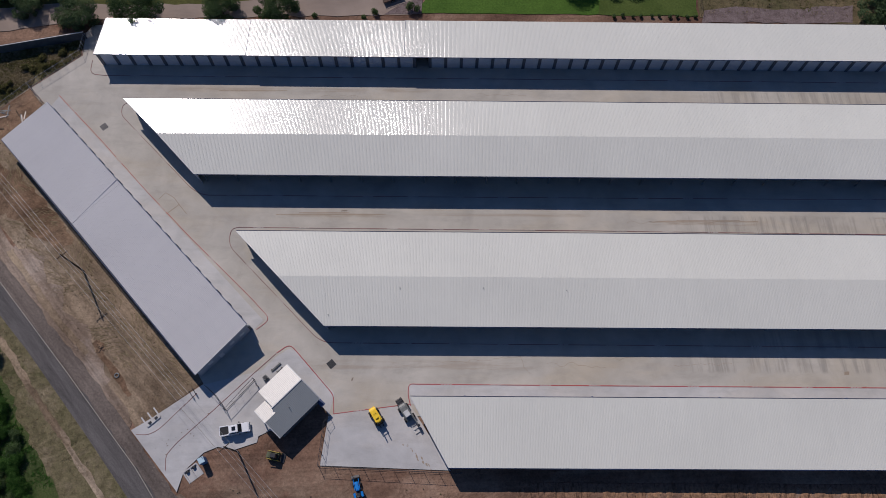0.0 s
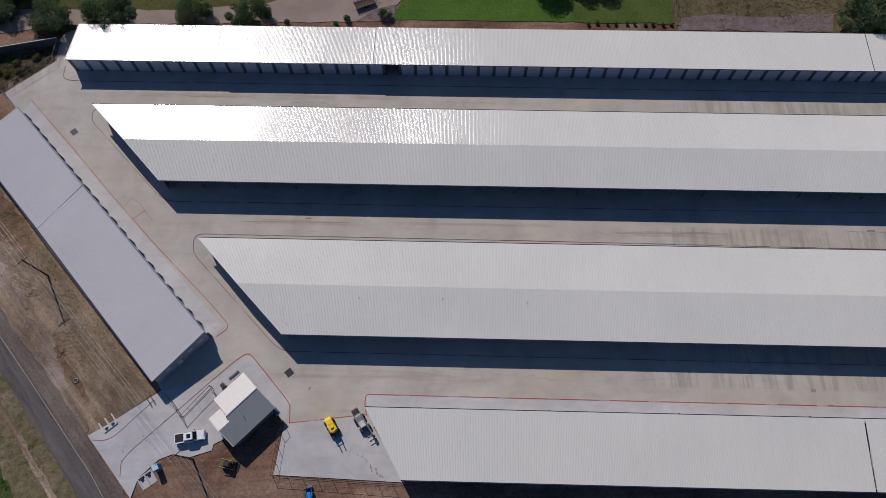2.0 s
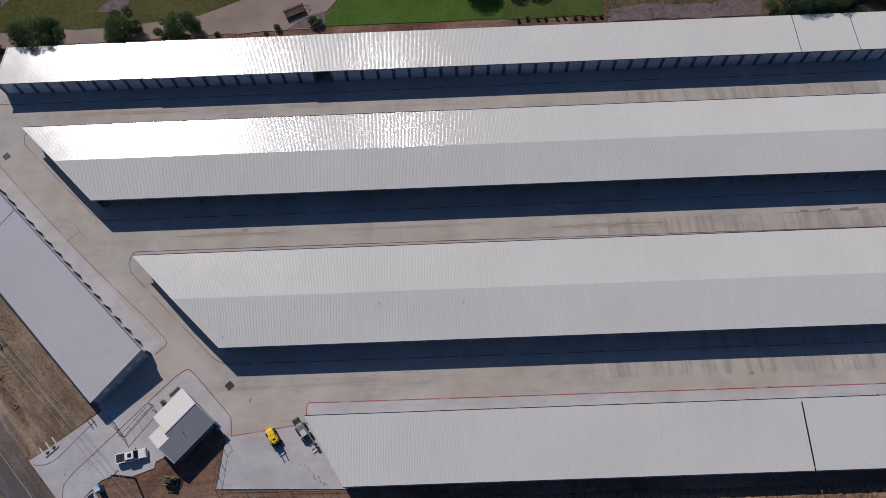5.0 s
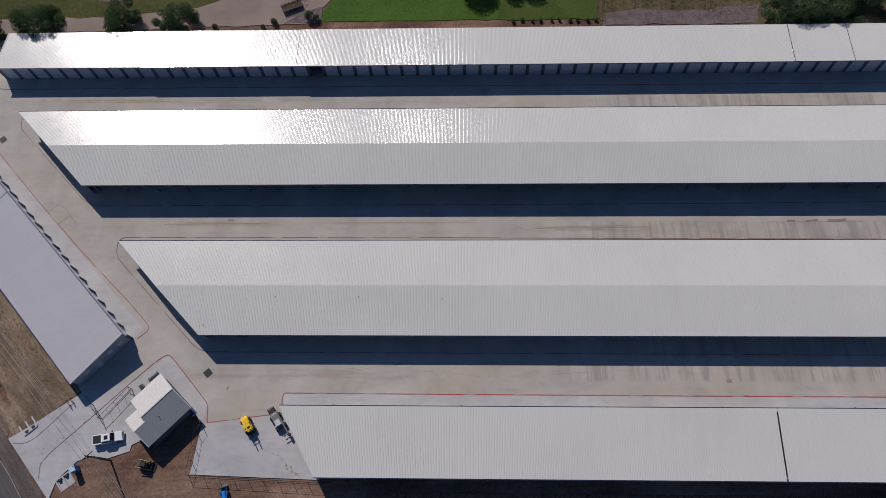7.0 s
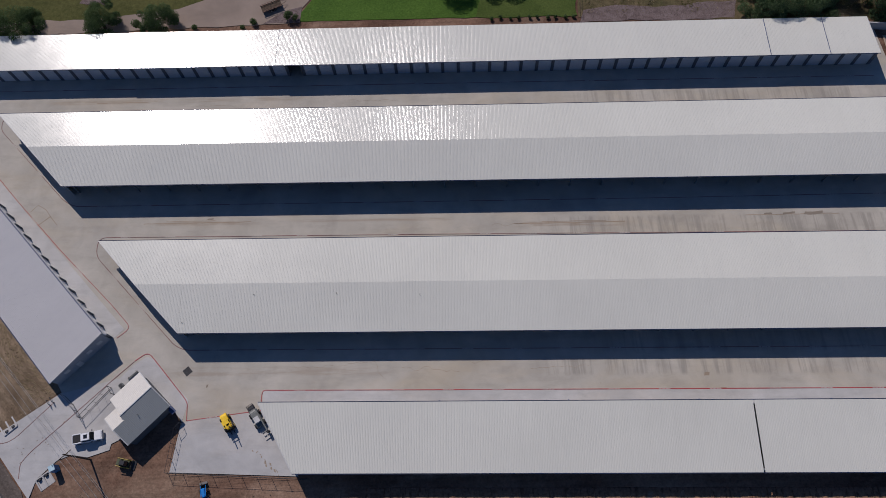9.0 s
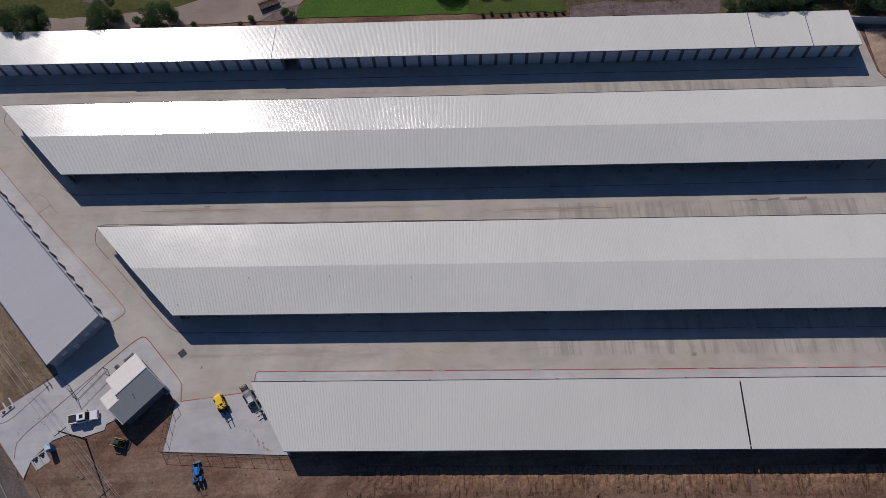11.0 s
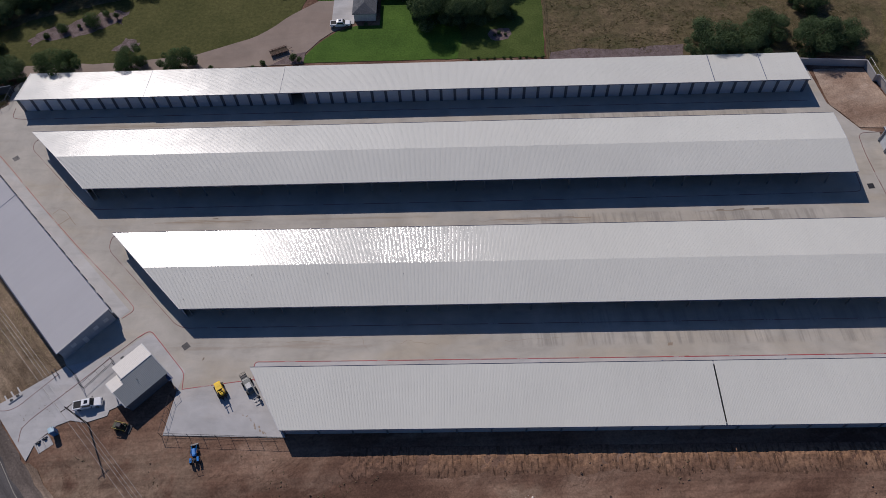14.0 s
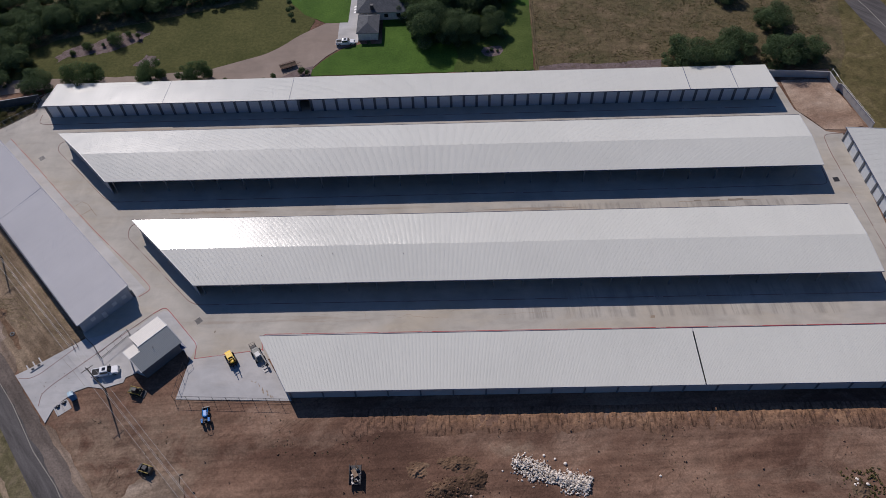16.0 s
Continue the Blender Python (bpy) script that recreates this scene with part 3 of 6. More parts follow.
sheet("parking_slab", [(23.8, 102.6), (30.5, 102.6), (30.5, 128), (26.8, 128), (26.6, 113.2), (23.8, 113.2)], 0.03, M_CONC_N, "pale concrete slab by the garage", "drive", 0.1)
sheet("rough_field", [(85.6, 86.5), (86.6, 170), (186, 170), (186.5, 119), (180, 92), (176, 84), (140, 84)], -0.02, M_FIELD, "rough brown and olive pasture", "field", 0.1, 0.5, 10)
sheet("roadside_grass", [(171, 80), (186, 118), (192, 150), (320, 150), (320, -20), (179, -20), (176, 58)], -0.03, M_OLIVE, "dry olive roadside grass", "grass", 0.08, 0.5, 11)
sheet("woodland_floor", [(-140, 90), (-90, 90), (-84, 98.2), (-66, 109.2), (-40, 117.2), (-10, 126.2), (0, 150.2), (-4, 200), (-160, 200)], -0.05, M_WEED, "dark leaf litter under the wood", "woodland floor", 0.06, 0.5, 22)
sheet("side_road", [(187.4, 122), (194.0, 88), (209, 20), (220, 22), (205, 92), (198.5, 122), (191, 150), (180, 150)], 0.0, M_ROAD, "grey asphalt side road", "road", 0.1)
sheet("mulch_bed", [(-66.5, 99.5), (-61, 104.0), (-51, 108.8), (-44, 111.5), (-38.5, 111), (-38.5, 106.5), (-46, 103.4), (-55, 99.6), (-64, 98.0)], 0.0, M_MULCH, "pale mulch bed with shrubs", "flower bed", 0.06, 2.4, 12, step=0.9)
sheet("mulch_bed", [(69.2, 96.3), (70.4, 98.6), (72.6, 99.2), (75.4, 98.6), (76.4, 96.4), (75.2, 94.4), (72.4, 93.8), (70.2, 94.6)], 0.02, M_MULCH, "round pale mulch bed in the lawn", "flower bed", 0.06, 0.5, 13, step=0.7)
sheet("mulch_bed", [(8, 86.6), (14, 90.5), (17.5, 91.5), (17, 86.6)], 0.03, M_MULCH, "pale gravel bed beside a trailer", "flower bed", 0.06, 0.4, 14)
sheet("mulch_bed", [(86, 85), (123, 85), (124, 90.5), (105, 89), (95, 89.8), (87, 88.6)], 0.0, M_MULCH, "pale bare strip along the pasture", "bare ground", 0.06, 0.6, 15)
sheet("mulch_bed", [(-40, 93.8), (-33, 93.6), (-31, 97.5), (-36, 98.6)], 0.03, M_MULCH, "pale gravel patch by the drive", "flower bed", 0.06, 1.8, 19, step=0.6)
sheet("debris_patch", [(-92, 58), (-75.5, 49.5), (-68.5, 58.5), (-74.4, 64.2), (-81, 58.5), (-92, 68)], -0.05, M_SPOIL, "dark dug soil beside the askew building", "bare ground", 0.05, 0.6, 21)
sheet("weed_patch", [(-90, 74), (-64.5, 78), (-64.2, 73.8), (-74.3, 64.8), (-82, 57), (-95, 66)], -0.04, M_WEED, "dark weeds by the fence", "grass", 0.06, 0.5, 16)
sheet("dirt_pit", [(156.6, 79.2), (170.3, 79.2), (171.3, 73.8), (172.0, 72.6), (174.6, 59.2), (169, 58.2), (163.2, 58.2), (158.0, 66)], 0.01, M_PIT, "orange-brown bare dirt in a walled corner", "bare ground", 0.06, 0.6, 17)


# stains with outlines of their own on the lanes
M_STAIN_B = concrete_mat("brown_stain", (0.33, 0.27, 0.205), (0.30, 0.23, 0.16), 0.5, 0.6)
M_STAIN_D = concrete_mat("dark_stain", (0.25, 0.215, 0.175), (0.2, 0.15, 0.1), 0.5, 0.6)


def stain(x0, x1, y0, y1, mat, seed, rough=0.35, label="muddy mark on the concrete lane"):
    return sheet("stain", [(x0, y0), (x1, y0 + 0.1), (x1 + 0.15, y1), (x0 + 0.1, y1 - 0.1)], 0.008, mat, label, "stain", 0.008, rough, seed, step=0.4)


srnd = random.Random(31)
for x0, x1, y0, y1, s in ((0.2, 1.6, 33.8, 34.2, 5), (122, 123.6, 33.2, 33.7, 6), (126, 128.5, 33.2, 33.7, 7), (130.5, 134.5, 33.1, 33.9, 8), (104.6, 105.6, -1.7, -0.9, 9), (107.4, 108.6, -4.6, -3.8, 10),
                          (4.2, 4.5, -3.4, -2.7, 14)):
    stain(x0, x1, y0, y1, M_STAIN_D if s != 9 and s != 10 else M_STAIN_B, s, 0.3, "dark muddy spill mark on the concrete lane")
for pts, wd in (([(-40.2, 36.4), (-38.9, 38.0), (-36.8, 36.8), (-35.6, 35.2), (-33.6, 33.0)], 0.12), ([(-38.0, 32.9), (-36.6, 34.2), (-35.4, 35.3)], 0.16)):
    tagged(ribbon("crack", [Vector(p) for p in pts], wd, 0.0, 0.007, M_STAIN_B), "dirty crack across the concrete lane", "crack", kind="structure")
for k in range(15):
    x, y, g = 15.2 + k * 0.36 + srnd.uniform(-0.35, 0.35), -15.4 - k * 0.34 + srnd.uniform(-0.3, 0.3), srnd.uniform(0.3, 0.9)
    sheet("stain", [(x, y), (x + 0.45 * g, y - 0.1 * g), (x + 0.6 * g, y - 0.8 * g), (x + 0.1 * g, y - 0.55 * g)], 0.036, M_STAIN_B, "rusty mud trail across the concrete pad", "stain", 0.006, 0.3, k + 40, step=0.3)


def crack(x, y, length, turn, width, mat, seed, label, wander=1.0):
    """A wandering line over the lane."""
    n = max(4, int(length / 0.9))
    u, v = Vector((math.cos(radians(turn)), math.sin(radians(turn)))), Vector((-math.sin(radians(turn)), math.cos(radians(turn))))
    pts = [Vector((x, y)) + u * length * i / n + v * (0.9 * noise.noise((i * 0.45, seed, 2.0)) + 0.25 * noise.noise((i * 1.3, seed, 7.0))) * wander for i in range(n + 1)]
    return tagged(ribbon("crack", pts, width, 0.0, 0.007, mat), label, "crack", kind="structure")


for i, (x, y, ln, turn) in enumerate([(22, 0.6, 11, 2), (33, 1.4, 9, 4), (44, 0.4, 12, -3), (58, 1.6, 10, 3), (70, 0.2, 12, 2), (38, 2.4, 5, -60), (63, 31.6, 7, 3), (-6, 63.0, 9, 2), (30, 64.0, 12, -1)]):
    crack(x, y, ln, turn, 0.05, M_STAIN_B, 3.0 * i, "thin dirty crack along the concrete lane")
for i, (x, y, ln, wd) in enumerate([(-14, 33.0, 24, 0.14), (-9, 33.5, 11, 0.1), (68, 31.9, 24, 0.2), (74, 32.3, 14, 0.12), (118, 33.2, 20, 0.16), (-30, 64.4, 16, 0.12)]):
    crack(x, y, ln, 0.5, wd, M_STAIN_B, 40.0 + i, "brown silt line left by standing water", 0.12)


tagged(ribbon("crack", [Vector((-29.6, -9.0)), Vector((-25.8, -12.6)), Vector((-22.1, -16.3))], 0.05, 0.0, 0.027, M_STAIN_D), "dark joint across the entrance drive", "joint", kind="structure")
for k in range(24):
    x, y, g = srnd.uniform(-34, -20), 0.0, srnd.uniform(0.12, 0.3)
    y = x * 0.95 + 14.5 + srnd.uniform(-4.5, 1.0)
    if -34 < x < -21 and y < -9:
        sheet("stain", [(x, y), (x + g, y + 0.1 * g), (x + 1.1 * g, y + 0.8 * g), (x + 0.1 * g, y + 0.7 * g)], 0.026, M_STAIN_D, "small dark spot of soil on the drive", "stain", 0.006, 0.08, k + 70, step=0.15)


def build_bank():
    """The eroded bank with its rills."""
    bm = bmesh.new()
    xs = np.arange(30, 168, 0.25)
    ts = np.linspace(0, 1, 16)
    grid = []
    for x in xs:
        col = []
        ends = min(1, (x - 30) / 12)
        for t in ts:
            y = -22.5 - t * (7.0 + 1.8 * noise.noise((x * 0.12, 0, 5)))
            fade = min(1, t * 5) * min(1, (1 - t) * 2.5)
            rill = abs(noise.noise((x * 0.5 + 0.9 * noise.noise((x * 0.4, t * 2.5, 0)), t * 0.9, 2.0)))
            z = ground_height(x, y) + 0.10 * ends + 0.05 * (1 - ends) - 0.75 * fade * ends * max(0, 0.16 - rill) + 0.14 * fade * noise.noise((x * 0.8, t * 6, 3.0))
            if t > 0.7:
                z -= 0.22 * (t - 0.7) / 0.3
            if t < 0.01 or ends < 0.02:
                z -= 0.35
            col.append(bm.verts.new((x, y, z - 0.12 * (1 - ends))))
        grid.append(col)
    for a, b in zip(grid, grid[1:]):
        for j in range(len(ts) - 1):
            bm.faces.new((a[j], b[j], b[j + 1], a[j + 1]))
    return tagged(part("bank", bm, M_BANK), "orange-brown eroded bank with rills below the wall", "bank", kind="structure")


build_bank()


# ---------------------------------------------------------------- storage buildings
def slat_door(width, height):
    """Roll-up door with horizontal slats, in the plane y = 0, facing -y."""
    n = 14
    verts, faces = [], []
    for i in range(n):
        z0, z1 = height * i / n, height * (i + 1) / n
        for z, y in ((z0, 0.0), (z0 + 0.03, -0.03), (z1 - 0.03, -0.03), (z1, 0.0)):
            verts += [(-width / 2, y, z), (width / 2, y, z)]
    for i in range(len(verts) // 2 - 1):
        faces.append((2 * i, 2 * i + 1, 2 * i + 3, 2 * i + 2))
    me = bpy.data.meshes.new("door")
    me.from_pydata(verts, [], faces)
    me.materials.append(M_DOOR)
    return me


def post_mesh(width, height, depth=0.3, proud=0.12):
    bm = bmesh.new()
    box(bm, -width / 2, width / 2, -proud, depth - proud, 0, height)
    me = bpy.data.meshes.new("post")
    bm.to_mesh(me)
    bm.free()
    me.materials.append(M_POST)
    return me


def door_row(parent, a, b, bays, height, gap, open_bays=(), header=0.5, recess=0.06, proud=0.12, door_mat=None, header_mat=None, post_h=None):
    """A wall from a to b (facing its right) of doors between posts, under a header."""
    a, b = Vector(a), Vector(b)
    d = (b - a).normalized()
    n = Vector((d.y, -d.x))
    turn = math.atan2(d.y, d.x)
    bay = (b - a).length / bays
    dm, pm = slat_door(bay - gap + 0.04, height - header), post_mesh(gap, post_h or height - 0.02, 0.3 + recess, proud)
    if door_mat:
        dm.materials[0] = door_mat
    for i in range(bays + 1):
        p = a + d * bay * i
        ob = new("post", pm)
        ob.parent = parent
        ob.matrix_basis = Matrix.Translation((p.x, p.y, 0)) @ Matrix.Rotation(turn, 4, "Z")
        if i < bays and i not in open_bays:
            q = a + d * bay * (i + 0.5) - n * recess
            ob = new("door", dm)
            ob.parent = parent
            ob.matrix_basis = Matrix.Translation((q.x, q.y, 0.01)) @ Matrix.Rotation(turn, 4, "Z")
    bm = bmesh.new()
    strip_wall(bm, a - d * gap / 2 + n * min(0.05, proud - 0.02), b + d * gap / 2 + n * min(0.05, proud - 0.02), 0.2, height - header, height)
    part("header", bm, header_mat or M_POST, parent)


def gutter(parent, a, b, z, side, mat=None):
    a, b = Vector((*a, z)), Vector((*b, z))
    d = (b - a).normalized()
    n = Vector((d.y, -d.x, 0)) * side
    bm = bmesh.new()
    prof = [(0, 0), (0.13, 0), (0.16, 0.14), (0.135, 0.14), (0.11, 0.03), (0.02, 0.03), (0.02, 0.14), (0, 0.14)]
    rows = [[bm.verts.new(p + n * u + Vector((0, 0, v - 0.14))) for u, v in prof] for p in (a, b)]
    for i in range(8):
        bm.faces.new((rows[0][i], rows[1][i], rows[1][(i + 1) % 8], rows[0][(i + 1) % 8]))
    return part("gutter", bm, mat or M_TRIM, parent)


def rake(parent, a, b, width=0.16):
    """Edge trim between two points of the roof."""
    a, b = Vector(a), Vector(b)
    d = (b - a).normalized()
    s = d.cross(Vector((0, 0, 1))).normalized() * width / 2
    up = Vector((0, 0, 0.055))
    bm = bmesh.new()
    rows = [[bm.verts.new(p + o) for o in (-s - up * 3, -s + up, s + up, s - up * 3)] for p in (a, b)]
    for i in range(4):
        bm.faces.new((rows[0][i], rows[1][i], rows[1][(i + 1) % 4], rows[0][(i + 1) % 4]))
    bm.faces.new(rows[0][::-1])
    bm.faces.new(rows[1])
    return part("trim", bm, M_TRIM_L, parent)


def gabled(label, nw, rw, sw, ne, re, se, vents=(), group="gabled storage buildings", eave=4.7, ridge=5.8):
    """A long gabled building with slanting ends."""
    EAVE, RIDGE = eave, ridge
    b = thing("storage_shelter", label, "building", group)
    ym = rw[1]

    def z_at(x, y):
        return RIDGE - (RIDGE - EAVE) * (abs(y - ym) / (nw[1] - ym if y > ym else ym - sw[1]))

    part("roof", ribbed([nw, ne, re, rw], z_at, (1, 0)), M_ROOF, b, "pale ribbed metal roof slope")
    part("roof", ribbed([rw, re, se, sw], z_at, (1, 0)), M_ROOF, b, "pale ribbed metal roof slope")
    for p, q, zp, zq in ((nw, rw, EAVE, RIDGE), (rw, sw, RIDGE, EAVE), (ne, re, EAVE, RIDGE), (re, se, RIDGE, EAVE)):
        rake(b, (*p, zp), (*q, zq))
    gutter(b, sw, se, EAVE, 1)
    gutter(b, nw, ne, EAVE, -1)
    # open sides: posts, beams and purlins under the roof
    pm = bpy.data.meshes.new("post")
    bm = bmesh.new()
    box(bm, -0.09, 0.09, -0.09, 0.09, 0, EAVE - 0.3)
    box(bm, -0.16, 0.16, -0.16, 0.16, 0, 0.9)
    bm.to_mesh(pm)
    bm.free()
    pm.materials.append(M_STEEL)
    w = nw[1] - sw[1]
    for row, y in enumerate((sw[1] + 0.9, ym, nw[1] - 1.2)):
        x0 = sw[0] + (nw[0] - sw[0]) * (y - sw[1]) / w
        x = 0.0
        while x0 + 2.2 + x < se[0] - 1.5:
            ob = new("post", pm)
            ob.parent = b
            ob.matrix_basis = Matrix.Translation((x0 + 2.2 + x, y, 0.0))
            if row == 1:
                ob.matrix_basis = ob.matrix_basis @ Matrix.Diagonal((1, 1, (RIDGE - 0.3) / (EAVE - 0.3), 1))
            x += 6.9
        bm = bmesh.new()
        box(bm, x0 + 1.6, se[0] - 1.0, y - 0.1, y + 0.1, z_at(0, y) - 0.38, z_at(0, y) - 0.12)
        part("beam", bm, M_STEEL, b)
    # unseen panel added under the ridge, keeps sky light off the floor
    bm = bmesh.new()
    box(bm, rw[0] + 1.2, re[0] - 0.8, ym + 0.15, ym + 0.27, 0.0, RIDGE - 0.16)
    part("blocker_panel", bm, M_PLANK, b, "added dark panel under the ridge blocking sky light")
    # closed west end under the slanting edge
    ins = Vector((0.5, 0))
    for p, q, zp, zq in ((nw, rw, EAVE, RIDGE), (rw, sw, RIDGE, EAVE)):
        p, q = Vector(p) + ins, Vector(q) + ins
        if zp < zq:
            p = p + (q - p) * 0.03
        else:
            q = q + (p - q) * 0.03
        bm = bmesh.new()
        strip_wall(bm, p, q, 0.15, -0.1, (zp - 0.13, zq - 0.13))
        part("end_wall", bm, M_WALL, b)
    for i in range(1, 10):
        y = sw[1] + w * i / 10
        if abs(y - ym) < 0.5:
            continue
        x0 = sw[0] + (nw[0] - sw[0]) * (y - sw[1]) / w
        bm = bmesh.new()
        box(bm, x0 + 0.3, se[0] - 0.5, y - 0.04, y + 0.04, z_at(0, y) - 0.24, z_at(0, y) - 0.11)
        part("purlin", bm, M_STEEL, b)
    for x, y in vents:
        bm = bmesh.new()
        z = z_at(x, y)
        rod(bm, (x, y, z - 0.05), (x, y, z + 0.2), 0.045, seg=10)
        rod(bm, (x, y, z + 0.2), (x, y, z + 0.26), 0.08, 0.05, seg=10)
        part("vent_pipe", bm, M_DARK, b)
    return b


gabled("long open-sided gabled storage shelter with pale ribbed metal roof", (-49.46, 58.83), (-40.2, 49.46), (-31.23, 40.1), (154.43, 58.83), (154.63, 49.46), (155.22, 40.1), eave=5.2, ridge=6.3)
gabled("long open-sided gabled storage shelter with small roof vents", (-21.0, 27.2), (-11.2, 17.0), (-1.2, 6.8), (157.3, 27.2), (157.8, 17.0), (158.6, 6.8),
       ridge=5.65, vents=[(13.9, 14.6), (30.9, 14.7), (47.9, 14.3), (-0.5, 9.0)])


def north_building():
    """The long lean-to along the north, its roof in stepped lengths."""
    b = thing("storage_building", "long single-slope storage building with a row of white roll-up doors", "building", "lean-to storage buildings")
    cuts = [(-58.3, -23.3, 0.0, -0.2), (-23.3, 13.4, 0.10, -0.05), (13.4, 127.6, 0.22, 0.05), (127.6, 141.0, 0.22, 0.0), (141.0, 152.2, 0.22, 0.0)]
    for x0, x1, dz, dy in cuts:
        def z_at(x, y, dz=dz):
            return 4.75 + dz - 0.85 * (y - 70.6) / 10.9
        x0w = x0 if x0 > -58 else -58.4
        ys, yn = 70.7 + dy * -1, 81.5
        west_n = 0.9 if x0 < -58 else 0.0
        part("roof", ribbed([(x0w, ys), (x1 - 0.03, ys), (x1 - 0.03 - (0.6 if x1 > 150 else 0), yn), (x0w + west_n, yn)], z_at, (1, 0)), M_ROOF, b, "pale ribbed metal roof length")
        gutter(b, (x0w, ys), (x1, ys), z_at(0, ys), 1)
        rake(b, (x1 - 0.03, ys, z_at(0, ys)), (x1 - 0.03 - (0.6 if x1 > 150 else 0), yn, z_at(0, yn)), 0.12)
    rake(b, (-58.4, 70.7, 4.75), (-57.5, 81.5, 3.95))
    for x, wd, dz in ((-23.3, 0.05, 0.10), (13.4, 0.06, 0.22), (127.6, 0.16, 0.22), (141.0, 0.14, 0.22)):
        bm = bmesh.new()
        z0, z1 = 4.75 + dz + 0.075, 3.9 + dz + 0.075
        prism(bm, [(x - wd / 2, 70.75), (x + wd / 2, 70.75), (x + wd / 2 + 0.1, 81.45), (x - wd / 2 + 0.1, 81.45)], [z0 - 0.06, z0 - 0.06, z1 - 0.06, z1 - 0.06], [z0, z0, z1, z1])
        part("roof_joint", bm, M_TRIM, b, "dark joint between roof lengths")
    bm = bmesh.new()
    strip_wall(bm, (151.6, 81.0), (-57.2, 81.0), 0.2, 0, 3.85)
    part("wall", bm, M_WALL, b)
    for x, flip in ((-57.9, 1), (151.7, 0)):
        bm = bmesh.new()
        pts = ((x, 81.0), (x, 71.3)) if flip else ((x, 71.3), (x, 81.0))
        strip_wall(bm, *pts, 0.2, 0, (3.8, 4.5) if flip else (4.7, 3.9))
        part("wall", bm, M_WALL, b)
    door_row(b, (-57.8, 71.2), (151.7, 71.2), 57, 4.55, 0.72, (20,), 0.35)
    # a dark panel is added behind the open bay
    bm = bmesh.new()
    box(bm, 15, 20, 76, 76.2, 0, 4.2)
    part("blocker_panel", bm, M_DARK, b)
    return b


north_building()


def south_building():
    b = thing("storage_building", "long single-slope storage building with pale ribbed roof above bare bank", "building", "lean-to storage buildings")

    def z_at(x, y):
        return 4.6 + 0.8 * (y + 7.2) / 13.2

    part("roof", ribbed([(16.4, -7.2), (111.75, -7.2), (112.15, -20.45), (23.9, -20.45)], z_at, (1, 0)), M_ROOF, b, "pale ribbed metal roof length")
    part("roof", ribbed([(112.05, -7.2), (168, -7.2), (168, -20.45), (112.45, -20.45)], z_at, (1, 0)), M_ROOF, b, "pale ribbed metal roof length")
    bm = bmesh.new()
    strip_wall(bm, (111.7, -7.3), (112.1, -20.4), -0.45, 3.4, (4.5, 3.65))
    part("expansion_joint", bm, M_TRIM, b, "dark joint between roof lengths")
    rake(b, (16.4, -7.2, 4.6), (23.9, -20.45, 3.8))
    gutter(b, (16.4, -7.2), (168, -7.2), 4.6, -1, M_TRIM)
    gutter(b, (23.9, -20.45), (168, -20.45), 3.8, 1, M_TRIM)
    for i in range(6):
        x = 27 + i * 24.9
        bm = bmesh.new()
        box(bm, x - 0.06, x + 0.06, -7.35, -7.22, 0.02, 4.5)
        box(bm, x - 0.14, x + 0.14, -7.16, -6.94, 4.42, 4.66)
        part("downpipe", bm, M_TRIM, b)
    bm = bmesh.new()
    strip_wall(bm, (16.9, -7.7), (23.9, -19.9), 0.2, 0, (4.45, 3.65))
    part("wall", bm, M_WALL, b)
    bm = bmesh.new()
    strip_wall(bm, (168, -7.7), (17.0, -7.7), 0.2, 0, 4.45)
    part("wall", bm, M_WALL, b)
    bm = bmesh.new()
    strip_wall(bm, (24.1, -19.95), (168, -19.95), 0.2, -0.8, 3.65)
    part("wall", bm, M_WALL, b)
    pm = post_mesh(0.35, 4.4)
    for i in range(21):
        ob = new("post", pm)
        ob.parent = b
        ob.matrix_basis = Matrix.Translation((24.3 + i * 7.0, -20.0, -0.8))
    return b


south_building()


